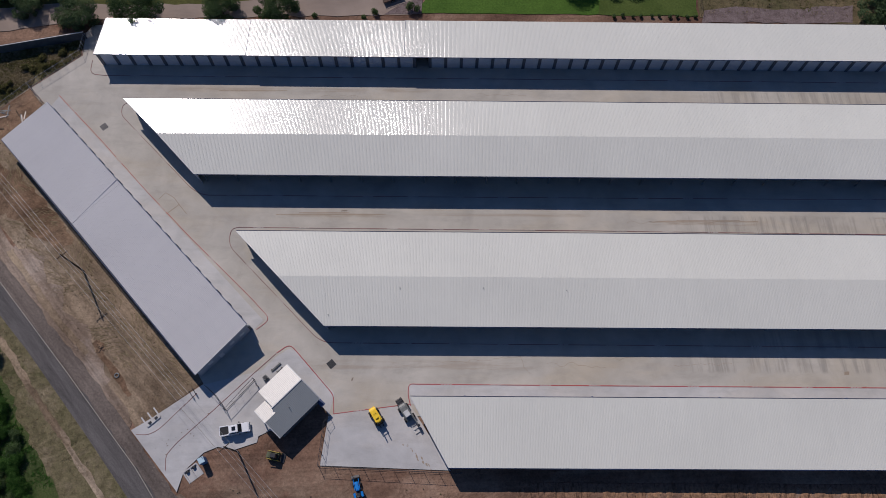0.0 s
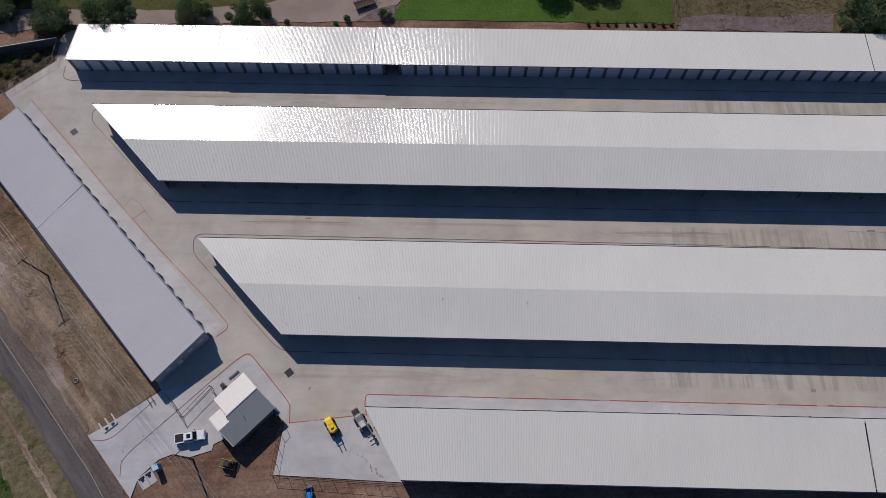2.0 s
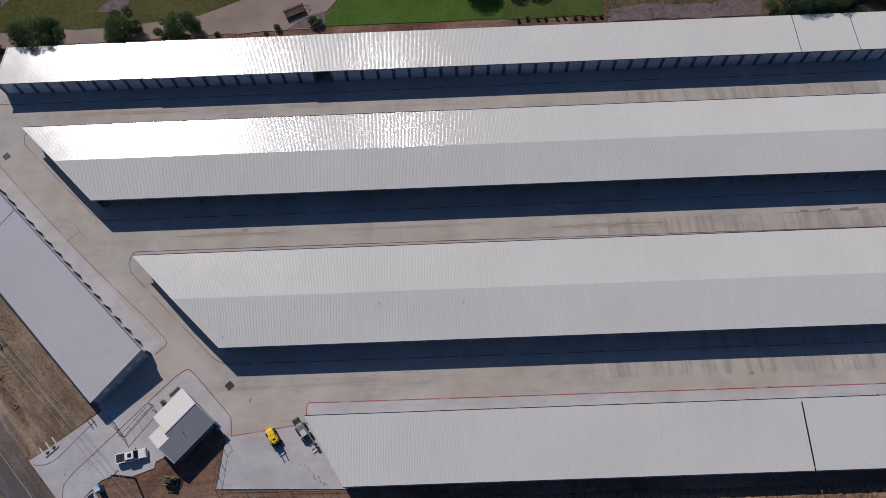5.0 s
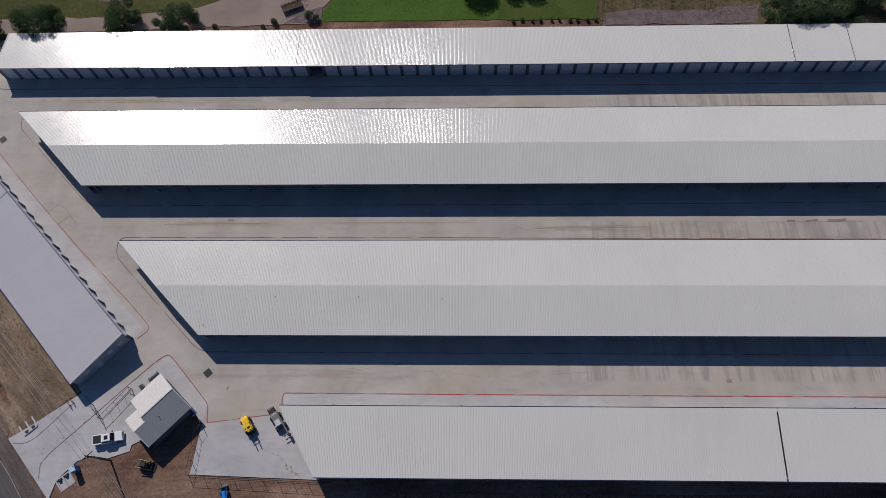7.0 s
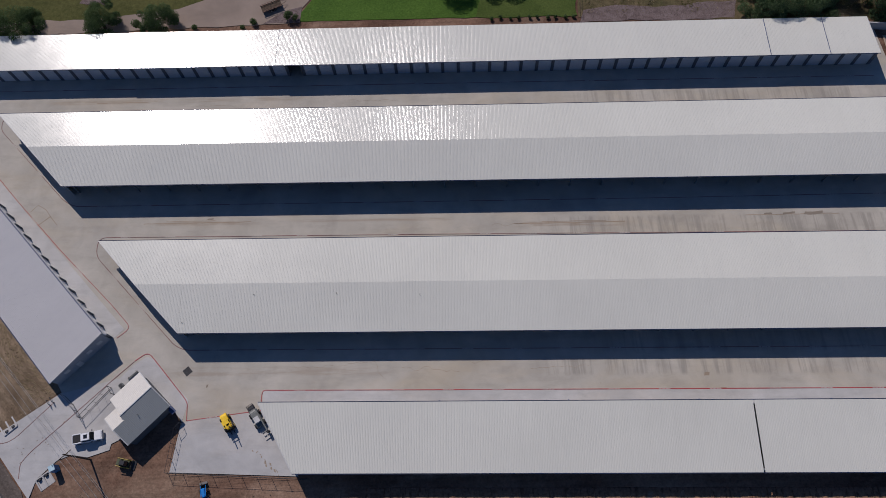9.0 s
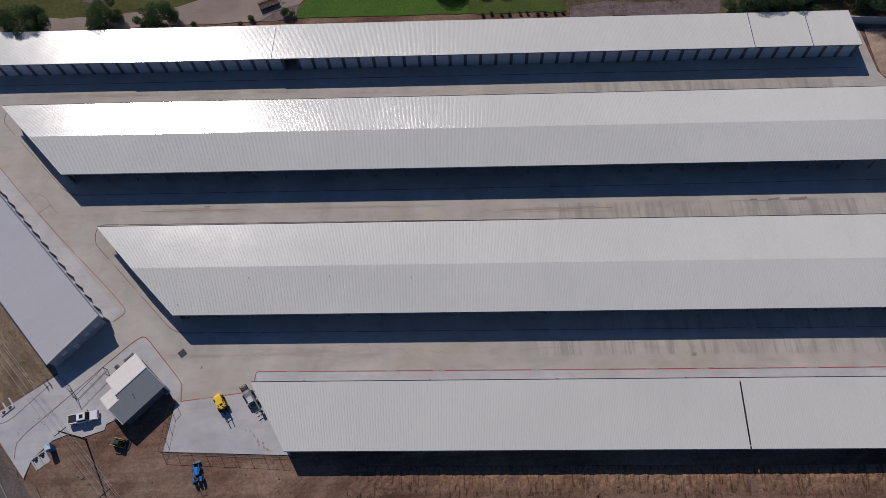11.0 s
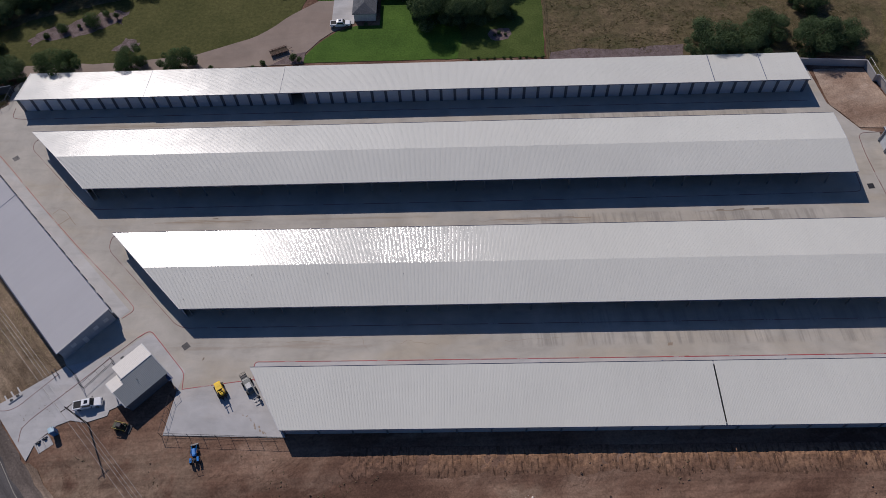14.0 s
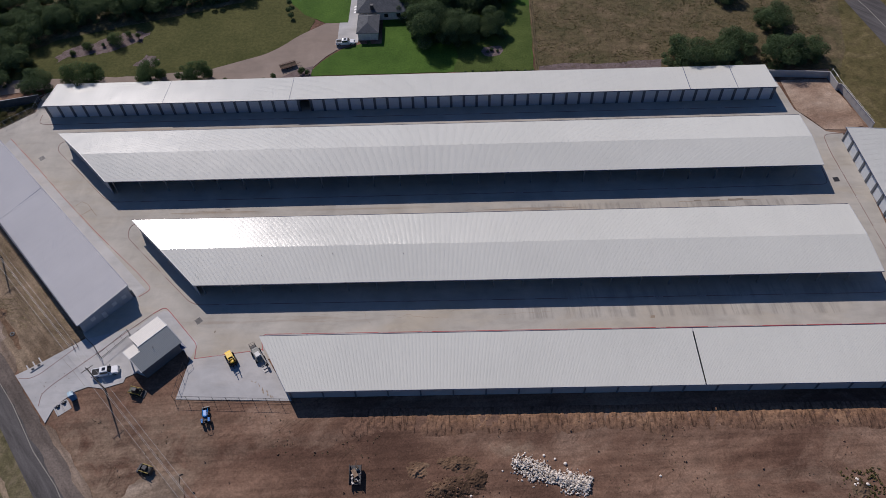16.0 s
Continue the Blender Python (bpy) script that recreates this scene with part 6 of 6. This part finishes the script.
def make_tree(height, radius, seed, mat, label, group, leaves=2600, size=0.34):
    rnd = random.Random(seed)
    t = thing("tree", label, "tree", group)
    lift = height - radius * 1.1
    bm = bmesh.new()
    rod(bm, (0, 0, -0.2), (0.1, 0.05, lift * 0.75), radius * 0.075, radius * 0.05, 10)
    blobs = [(0, 0, lift + radius * 0.15, radius * 0.62)]
    for i in range(16):
        a = rnd.uniform(0, 2 * math.pi)
        q = radius * rnd.uniform(0.55, 1.0)
        blobs.append((q * math.cos(a), q * math.sin(a), lift + radius * rnd.uniform(-0.75, 0.2), radius * rnd.uniform(0.14, 0.26)))
    for i in range(9):
        a = 2 * math.pi * i / 9 + rnd.uniform(-0.4, 0.4)
        q = radius * rnd.uniform(0.42, 0.78)
        z = lift + radius * rnd.uniform(-0.6, 0.45)
        blobs.append((q * math.cos(a), q * math.sin(a), z, radius * rnd.uniform(0.27, 0.45)))
        rod(bm, (0.1, 0.05, lift * 0.6), (q * 0.8 * math.cos(a), q * 0.8 * math.sin(a), z - 0.2), radius * 0.03, radius * 0.012, 6)
    part("trunk", bm, M_BARK, t)
    ob = new("crown", leaf_cloud("crown", blobs, leaves, size, seed, mat))
    ob.parent = t
    return t


def put_tree(proto, x, y, turn, scale, label=""):
    m = pose(x, y, -0.05, 0, 0, turn) @ Matrix.Diagonal((scale, scale, scale, 1))
    proto_copy = copy_thing(proto, m)
    if label:
        tagged(proto_copy, label)
    return proto_copy


row_tree = make_tree(11.2, 6.0, 11, M_LEAF2, "round green tree beside the gravel drive", "trees by the drive", 14000, 0.15)
row_tree.matrix_basis = place_at(-51.4, 85.0, 0, 0)
for x, y, turn, s in ((-31.6, 86.2, 80, 0.84), (-17.6, 86.0, 200, 0.8)):
    put_tree(row_tree, x, y, turn, s)
oak = make_tree(11.2, 6.0, 23, M_LEAF, "dark spreading oak with dense crown", "oaks", 14000, 0.16)
oak.matrix_basis = place_at(-66.0, 84.2, 0, 0) @ Matrix.Diagonal((0.82, 0.82, 0.68, 1))
for x, y, turn, s in ((-78.8, 86.6, 40, 0.7), (130.2, 88.2, 10, 1.38), (140.8, 87.2, 120, 1.2), (147.6, 93.6, 200, 1.15), (159.6, 88.6, 250, 1.35), (166.6, 89.6, 20, 1.1), (161.2, 105.6, 300, 1.15), (150, 120, 60, 0.9), (178, 124, 60, 0.8)):
    put_tree(oak, x, y, turn, s)
big = make_tree(15.0, 9.5, 37, M_LEAF, "large dark oak shading the lawn", "oaks", 26000, 0.2)
big.matrix_basis = place_at(53.5, 107.0, 0, 0)
for x, y, turn, s in ((61.5, 104.5, 70, 0.85), (66, 117, 140, 0.8), (73.0, 106.0, 200, 0.62), (48.5, 117, 250, 0.65), (74, 124, 20, 0.8), (57, 122, 20, 1.0)):
    put_tree(big, x, y, turn, s)
rnd = random.Random(77)
woods = [(-88, 100), (-80, 104), (-74, 109), (-92, 110), (-84, 114), (-76, 118), (-68, 117), (-60, 119), (-52, 122), (-44, 124), (-36, 126), (-28, 128), (-20, 131), (-11, 133),
         (-98, 98), (-96, 120), (-88, 126), (-78, 128), (-66, 129), (-56, 131), (-46, 134), (-36, 136), (-26, 138), (-14, 142), (-104, 108), (-106, 122), (-94, 90), (-100, 134), (-84, 138), (-70, 140),
         (-60, 142), (-48, 145), (-36, 147), (-24, 149), (-118, 104), (-112, 92), (-116, 132), (-86, 94), (-78, 96)]
for i, (x, y) in enumerate(woods):
    put_tree(big if i % 3 == 0 else oak, x + rnd.uniform(-1.5, 1.5), y + rnd.uniform(-1.5, 1.5), rnd.uniform(0, 360),
             rnd.uniform(0.6, 0.8) if i % 3 == 0 else rnd.uniform(0.9, 1.25), "dark woodland tree with dense crown")


def shrub(x, y, r, h, seed, mat, label, group):
    s = thing("shrub", label, "shrub", group, at=place_at(x, y, 0.0))
    g = random.Random(seed)
    blobs = [(g.uniform(-0.4, 0.4) * r, g.uniform(-0.4, 0.4) * r, h * g.uniform(0.4, 0.65), r * g.uniform(0.45, 0.7)) for _ in range(5)]
    bm = bmesh.new()
    for bx, by, bz, br in blobs:
        rod(bm, (0, 0, -0.05), (bx, by, bz), 0.04, 0.015, 5)
    part("stems", bm, M_BARK, s)
    ob = new("foliage", leaf_cloud("foliage", blobs, int(260 + 300 * r * r), 0.11, seed, mat, 0.9))
    ob.parent = s
    return s


for i, (x, y, r, h) in enumerate([(-60.2, 100.6, 0.9, 1.2), (-55.6, 102.6, 1.5, 2.2), (-57.5, 104.2, 0.9, 1.3), (-47.6, 105.2, 2.4, 3.2), (-49.8, 106.8, 1.2, 2.0), (-44.2, 108.6, 1.1, 2.2), (-41.0, 107.8, 0.8, 2.2), (-51.5, 104.3, 0.6, 1.2)]):
    shrub(x, y, r * 1.35, h * 1.2, 200 + i, M_LEAF2, "small garden shrub on pale mulch", "garden shrubs")
for i in range(10):
    shrub(64.5 + i * 2.25 + rnd.uniform(-0.4, 0.4), 86.3 + rnd.uniform(-0.3, 0.3), rnd.uniform(0.45, 0.65), 0.7, 230 + i, M_LEAF2, "low hedge shrub behind the storage building", "hedge shrubs")
for i, (x, y, r, h) in enumerate([(5.8, 86.4, 1.2, 1.4), (14.2, 88.0, 1.5, 2.6), (16.0, 87.6, 1.0, 1.8), (-9.0, 85.4, 0.9, 1.0), (-20, 85.0, 0.8, 0.9), (3.0, 85.2, 0.8, 0.9)]):
    shrub(x, y, r, h, 260 + i, M_LEAF2, "scrubby bush beside the gravel drive", "drive bushes")
for i, (x, y, r, h) in enumerate([(6.2, 123.5, 1.2, 2.4), (6.6, 119.8, 1.2, 2.4), (7.6, 116.2, 1.1, 2.2), (72.5, 96.6, 0.8, 1.0), (71.4, 95.8, 0.5, 0.7), (74.4, 96.0, 0.5, 0.8), (34.0, 101.5, 0.8, 1.2), (29.0, 102.6, 0.6, 1.0)]):
    shrub(x, y, r, h, 280 + i, M_LEAF, "small dark ornamental shrub on the lawn", "lawn shrubs")
# roadside thicket
for i in range(60):
    t = (i % 30) / 29
    x, y = -68.5 + 13 * t + rnd.uniform(-7, 2.0), 2 - 30 * t + rnd.uniform(-2.5, 2.5)
    shrub(x - 1.5, y, rnd.uniform(1.2, 2.2), rnd.uniform(1.2, 2.4), 300 + i, M_BUSH if i % 3 else M_LEAF2, "green roadside bush beyond the road", "roadside bushes")


for i in range(22):
    x = -88 + rnd.random() * 22
    y = 65.5 + (x + 73.9) * 0.87 + 2.0 + rnd.random() * 6
    if 58 < y < 71.5 + (x + 90) * 0.2:
        shrub(x, y, rnd.uniform(0.6, 1.2), rnd.uniform(0.5, 1.0), 400 + i, M_TUFT, "tall weedy bush by the corner fence", "corner weeds")


def scrap_board(x, y, turn, length, mat):
    bm = bmesh.new()
    box(bm, -length / 2, length / 2, -0.12, 0.12, 0.0, 0.08, bevel=0.01)
    ob = part("scrap_board", bm, mat)
    ob.matrix_basis = pose(x, y, -0.05, 0, 0, turn)
    return tagged(ob, "loose scrap board lying on dug soil", "board", "scrap boards")


for i in range(16):
    scrap_board(-83 + rnd.random() * 11, 50 + rnd.random() * 9, rnd.uniform(0, 180), rnd.uniform(0.8, 2.6), rnd.choice([M_WOOD, M_STONE, M_DARK, M_GREYMACH]))


def tufts(name, area, count, size, seed, mat, label, inside=None):
    """Loose tufts of grass and weeds over a region: stuff."""
    rng = np.random.default_rng(seed)
    x = rng.uniform(area[0], area[1], count * 3)
    y = rng.uniform(area[2], area[3], count * 3)
    ok = np.ones(len(x), bool)
    if inside is not None:
        ok = np.array([inside(a, b) for a, b in zip(x, y)])
    x, y = x[ok][:count], y[ok][:count]
    verts, faces = [], []
    for a, b in zip(x, y):
        clump = 0.5 + noise.noise((a * 0.2, b * 0.2, seed))
        if clump < 0.25:
            continue
        z = ground_height(a, b) + 0.1
        for _ in range(3):
            an = rng.uniform(0, 6.28)
            s = size * rng.uniform(0.5, 1.3) * (0.6 + clump)
            dx, dy = math.cos(an) * s, math.sin(an) * s
            ox, oy = rng.uniform(-s, s), rng.uniform(-s, s)
            n = len(verts)
            verts += [(a + ox - dx, b + oy - dy, z - 0.06), (a + ox + dx, b + oy + dy, z - 0.06), (a + ox + dx * 1.2 - dy * 0.7, b + oy + dy * 1.2 + dx * 0.7, z + s * 0.35), (a + ox - dx * 1.2 - dy * 0.7, b + oy - dy * 1.2 + dx * 0.7, z + s * 0.3)]
            faces.append((n, n + 1, n + 2, n + 3))
    me = bpy.data.meshes.new(name)
    me.from_pydata(verts, [], faces)
    me.materials.append(mat)
    return tagged(new(name, me), label, "grass", kind="stuff")


def beside_road(a, b):
    """Between the road and the askew building."""
    u = (a + 71.5) * 0.73 + (b - 20.5) * 0.68
    v = (a + 26.2) * 0.76 + (b + 3.25) * 0.65
    return u > 1.0 and v < -0.8 and b > -3.5 - (a + 26) * -0.78 and a < -27


def past_road(a, b):
    return (a + 69.4) * 0.75 + (b - 10) * 0.66 < -0.8


tufts("dry_grass", (-95, -25, -14, 62), 1300, 0.065, 3, M_DRYTUFT, "dry straw-coloured grass beside the road", beside_road)
tufts("roadside_tufts", (-90, -25, -45, 30), 4200, 0.1, 4, M_DRYTUFT, "dry weeds beyond the road", past_road)
tufts("weeds", (-92, -64, 58, 79), 2600, 0.24, 5, M_TUFT, "tall green and dry weeds by the fence", lambda a, b: (b - 64.7) > (a + 73.9) * 0.87 + 0.8 and b < 72.2 + (a + 90) * 0.21)
tufts("dry_weeds", (-92, -64, 58, 79), 4200, 0.2, 6, M_DRYTUFT, "dry weeds by the fence", lambda a, b: (b - 64.7) > (a + 73.9) * 0.87 + 0.8 and b < 72.2 + (a + 90) * 0.21)
tufts("pasture_tufts", (87, 185, 87, 145), 6500, 0.14, 7, M_TUFT, "olive tufts in the pasture", lambda a, b: a < 172 + (b - 87) * 0.3)
tufts("dry_pasture", (87, 185, 87, 145), 6500, 0.13, 8, M_DRYTUFT, "dry tufts in the pasture", lambda a, b: a < 172 + (b - 87) * 0.3)
tufts("site_weeds", (-20, 150, -60, -24), 900, 0.08, 9, M_DRYTUFT, "scattered dry weeds on the dirt", lambda a, b: noise.noise((a * 0.08, b * 0.08, 4)) > 0.15)


# ---------------------------------------------------------------- stones
def stone_heap():
    rng = random.Random(8)
    verts, faces = [], []
    ico = bmesh.new()
    bmesh.ops.create_icosphere(ico, subdivisions=1, radius=1.0)
    base = [v.co.copy() for v in ico.verts]
    tri = [[v.index for v in f.verts] for f in ico.faces]
    ico.free()
    spine = [Vector((71.2, -34.6)), Vector((75.5, -36.4)), Vector((79.5, -38.0)), Vector((83.0, -39.2)), Vector((86.2, -40.0))]
    width = [1.5, 3.0, 1.4, 2.6, 2.2]
    for i in range(1700):
        t = rng.random() * 3.999
        k = int(t)
        p = spine[k].lerp(spine[k + 1], t - k)
        wd = width[k] + (width[k + 1] - width[k]) * (t - k)
        off = rng.gauss(0, 0.45)
        q = p + Vector((0.36, 0.93)) * off * wd + Vector((rng.uniform(-0.3, 0.3), 0))
        s = 0.1 + 0.2 * rng.random() ** 1.6
        z = ground_height(q.x, q.y) + max(0, 0.7 * (1 - abs(off))) * rng.random() + s * 0.5
        rot = Euler((rng.uniform(0, 6), rng.uniform(0, 6), rng.uniform(0, 6))).to_matrix()
        sc = Vector((s * rng.uniform(0.8, 1.3), s * rng.uniform(0.7, 1.1), s * rng.uniform(0.6, 0.9)))
        n = len(verts)
        for v in base:
            w = v * (1 + 0.42 * rng.uniform(-1, 1))
            w = rot @ Vector((w.x * sc.x, w.y * sc.y, w.z * sc.z))
            verts.append((q.x + w.x, q.y + w.y, z + w.z))
        faces += [[n + j for j in f] for f in tri]
    me = bpy.data.meshes.new("stone_heap")
    me.from_pydata(verts, [], faces)
    me.materials.append(M_STONE)
    return tagged(new("stone_heap", me), "heap of pale broken stones on bare dirt", "stones", kind="stuff")


stone_heap()


def loose_rock(x, y, s, seed):
    g = random.Random(seed)
    bm = bmesh.new()
    bmesh.ops.create_icosphere(bm, subdivisions=2, radius=s)
    for v in bm.verts:
        v.co *= 1 + 0.25 * noise.noise((v.co.x / s + seed, v.co.y / s, v.co.z / s))
        v.co.z *= 0.7
    ob = part("rock", bm, M_STONE)
    ob.matrix_basis = pose(x, y, ground_height(x, y) + s * 0.4, 0, 0, g.uniform(0, 360))
    return tagged(ob, "single pale rock lying on the dirt", "rock", "loose rocks")


for i, (x, y, s) in enumerate([(77.6, -33.4, 0.3), (79.8, -34.2, 0.26), (81.8, -35.2, 0.36), (73.8, -32.8, 0.2), (82.6, -37.2, 0.4), (69.0, -36.5, 0.2), (100.5, -38, 0.25), (62.5, -41.5, 0.3)]):
    loose_rock(x, y, s, 40 + i)


def spoil_heap(x, y, rx, ry, h, seed):
    bm = bmesh.new()
    n, k = 84, 26
    top = bm.verts.new((x, y, ground_height(x, y) + h))
    rings = []
    for j in range(1, k + 1):
        t = j / k
        ring = []
        for i in range(n):
            a = 2 * math.pi * i / n
            rr = t * (1 + 0.25 * noise.noise((math.cos(a) * 1.3, math.sin(a) * 1.3, seed)))
            px, py = x + rx * rr * math.cos(a), y + ry * rr * math.sin(a)
            z = ground_height(px, py) + h * (1 - t) ** 1.3 + (0.42 * noise.noise((px * 0.9, py * 0.9, seed)) + 0.26 * noise.noise((px * 2.3, py * 2.3, seed + 4.0))) * (1 - t * 0.6)
            ring.append(bm.verts.new((px, py, z - (0.35 if j == k else 0))))
        rings.append(ring)
    for i in range(n):
        bm.faces.new((top, rings[0][i], rings[0][(i + 1) % n]))
        for a, b in zip(rings, rings[1:]):
            bm.faces.new((a[i], b[i], b[(i + 1) % n], a[(i + 1) % n]))
    return tagged(part("spoil_heap", bm, M_SPOIL), "low heap of dug brown soil", "soil heap", kind="stuff")


spoil_heap(57.5, -40.5, 7.5, 4.5, 1.6, 3)
spoil_heap(52.0, -36.6, 3.6, 2.4, 0.7, 5)
spoil_heap(59.5, -35.2, 4.6, 2.4, 0.8, 11)
spoil_heap(63.5, -38.5, 3.2, 2.6, 0.7, 13)


def clods():
    """Broken clods and stones strewn over the dug ground."""
    rng = random.Random(21)
    verts, faces = [], []
    octa = [(1, 0, 0), (-1, 0, 0), (0, 1, 0), (0, -1, 0), (0, 0, 1), (0, 0, -1)]
    tri = [(0, 2, 4), (2, 1, 4), (1, 3, 4), (3, 0, 4), (2, 0, 5), (1, 2, 5), (3, 1, 5), (0, 3, 5)]
    for i in range(1250):
        if i < 950:
            x, y = rng.gauss(56, 4.5), rng.gauss(-40, 2.6)
        else:
            x, y = rng.uniform(-16, 150), rng.uniform(-50, -25)
        s = 0.05 + 0.26 * rng.random() ** 5
        z = ground_height(x, y) + (1.3 * math.exp(-((x - 57.5) ** 2 / 18 + (y + 40.5) ** 2 / 7)) if i < 950 else 0.1) + s * 0.3
        n = len(verts)
        a = rng.uniform(0, 6.28)
        for v in octa:
            k = s * rng.uniform(0.6, 1.3)
            verts.append((x + k * (v[0] * math.cos(a) - v[1] * math.sin(a)), y + k * (v[0] * math.sin(a) + v[1] * math.cos(a)), z + k * v[2] * 0.7))
        faces += [tuple(n + j for j in f) for f in tri]
    me = bpy.data.meshes.new("clods")
    me.from_pydata(verts, [], faces)
    me.materials.append(M_DIRT)
    return tagged(new("clods", me), "brown clods and stones strewn on dug dirt", "clods", kind="stuff")


clods()
spoil_heap(-47.5, 3.2, 1.4, 1.8, 0.4, 7)
spoil_heap(139, -41.3, 2.0, 2.4, 0.4, 9)
for i in range(9):
    loose_rock(138.0 + 3.2 * rnd.random(), -39.0 - 2.6 * rnd.random(), rnd.uniform(0.12, 0.32), 80 + i)
tufts("site_greens", (136, 144, -43, -37), 130, 0.14, 14, M_TUFT, "low green weeds round pale rubble")
tufts("roadside_greens", (-80, -40, -45, 2), 5200, 0.26, 15, M_BUSH, "lush green weeds beyond the road", lambda a, b: (a + 66) * 0.79 + (b + 6.7) * 0.61 < 0.5)


def brush(name, count, seed, inside, area, mat, label):
    """Thin dry stalks lying in swirls: stuff."""
    rng = random.Random(seed)
    verts, faces = [], []
    while len(faces) < count * 3:
        x, y = rng.uniform(area[0], area[1]), rng.uniform(area[2], area[3])
        if not inside(x, y) or noise.noise((x * 0.13, y * 0.13, seed)) < -0.1:
            continue
        a = 2.3 + 2.2 * noise.noise((x * 0.11, y * 0.11, seed + 5.0))
        w, z = rng.uniform(0.02, 0.05), ground_height(x, y) + 0.07 + 0.02 * rng.random()
        p = Vector((x, y))
        for k in range(3):
            d = Vector((math.cos(a), math.sin(a)))
            q, sd = p + d * rng.uniform(0.3, 0.7), Vector((-d.y, d.x)) * w
            n = len(verts)
            for c in (p - sd, p + sd, q + sd, q - sd):
                verts.append((c.x, c.y, z))
            faces.append((n, n + 1, n + 2, n + 3))
            p, a = q, a + rng.uniform(0.05, 0.5)
    me = bpy.data.meshes.new(name)
    me.from_pydata(verts, [], faces)
    me.materials.append(mat)
    return tagged(new(name, me), label, "brush", kind="stuff")


brush("dry_brush", 1500, 17, lambda a, b: beside_road(a, b) and (a + 60) * 0.73 + (b - 20) * 0.68 > -1.5, (-92, -26, -12, 62), M_DRYTUFT, "dry brush strewn in swirls beside the road")
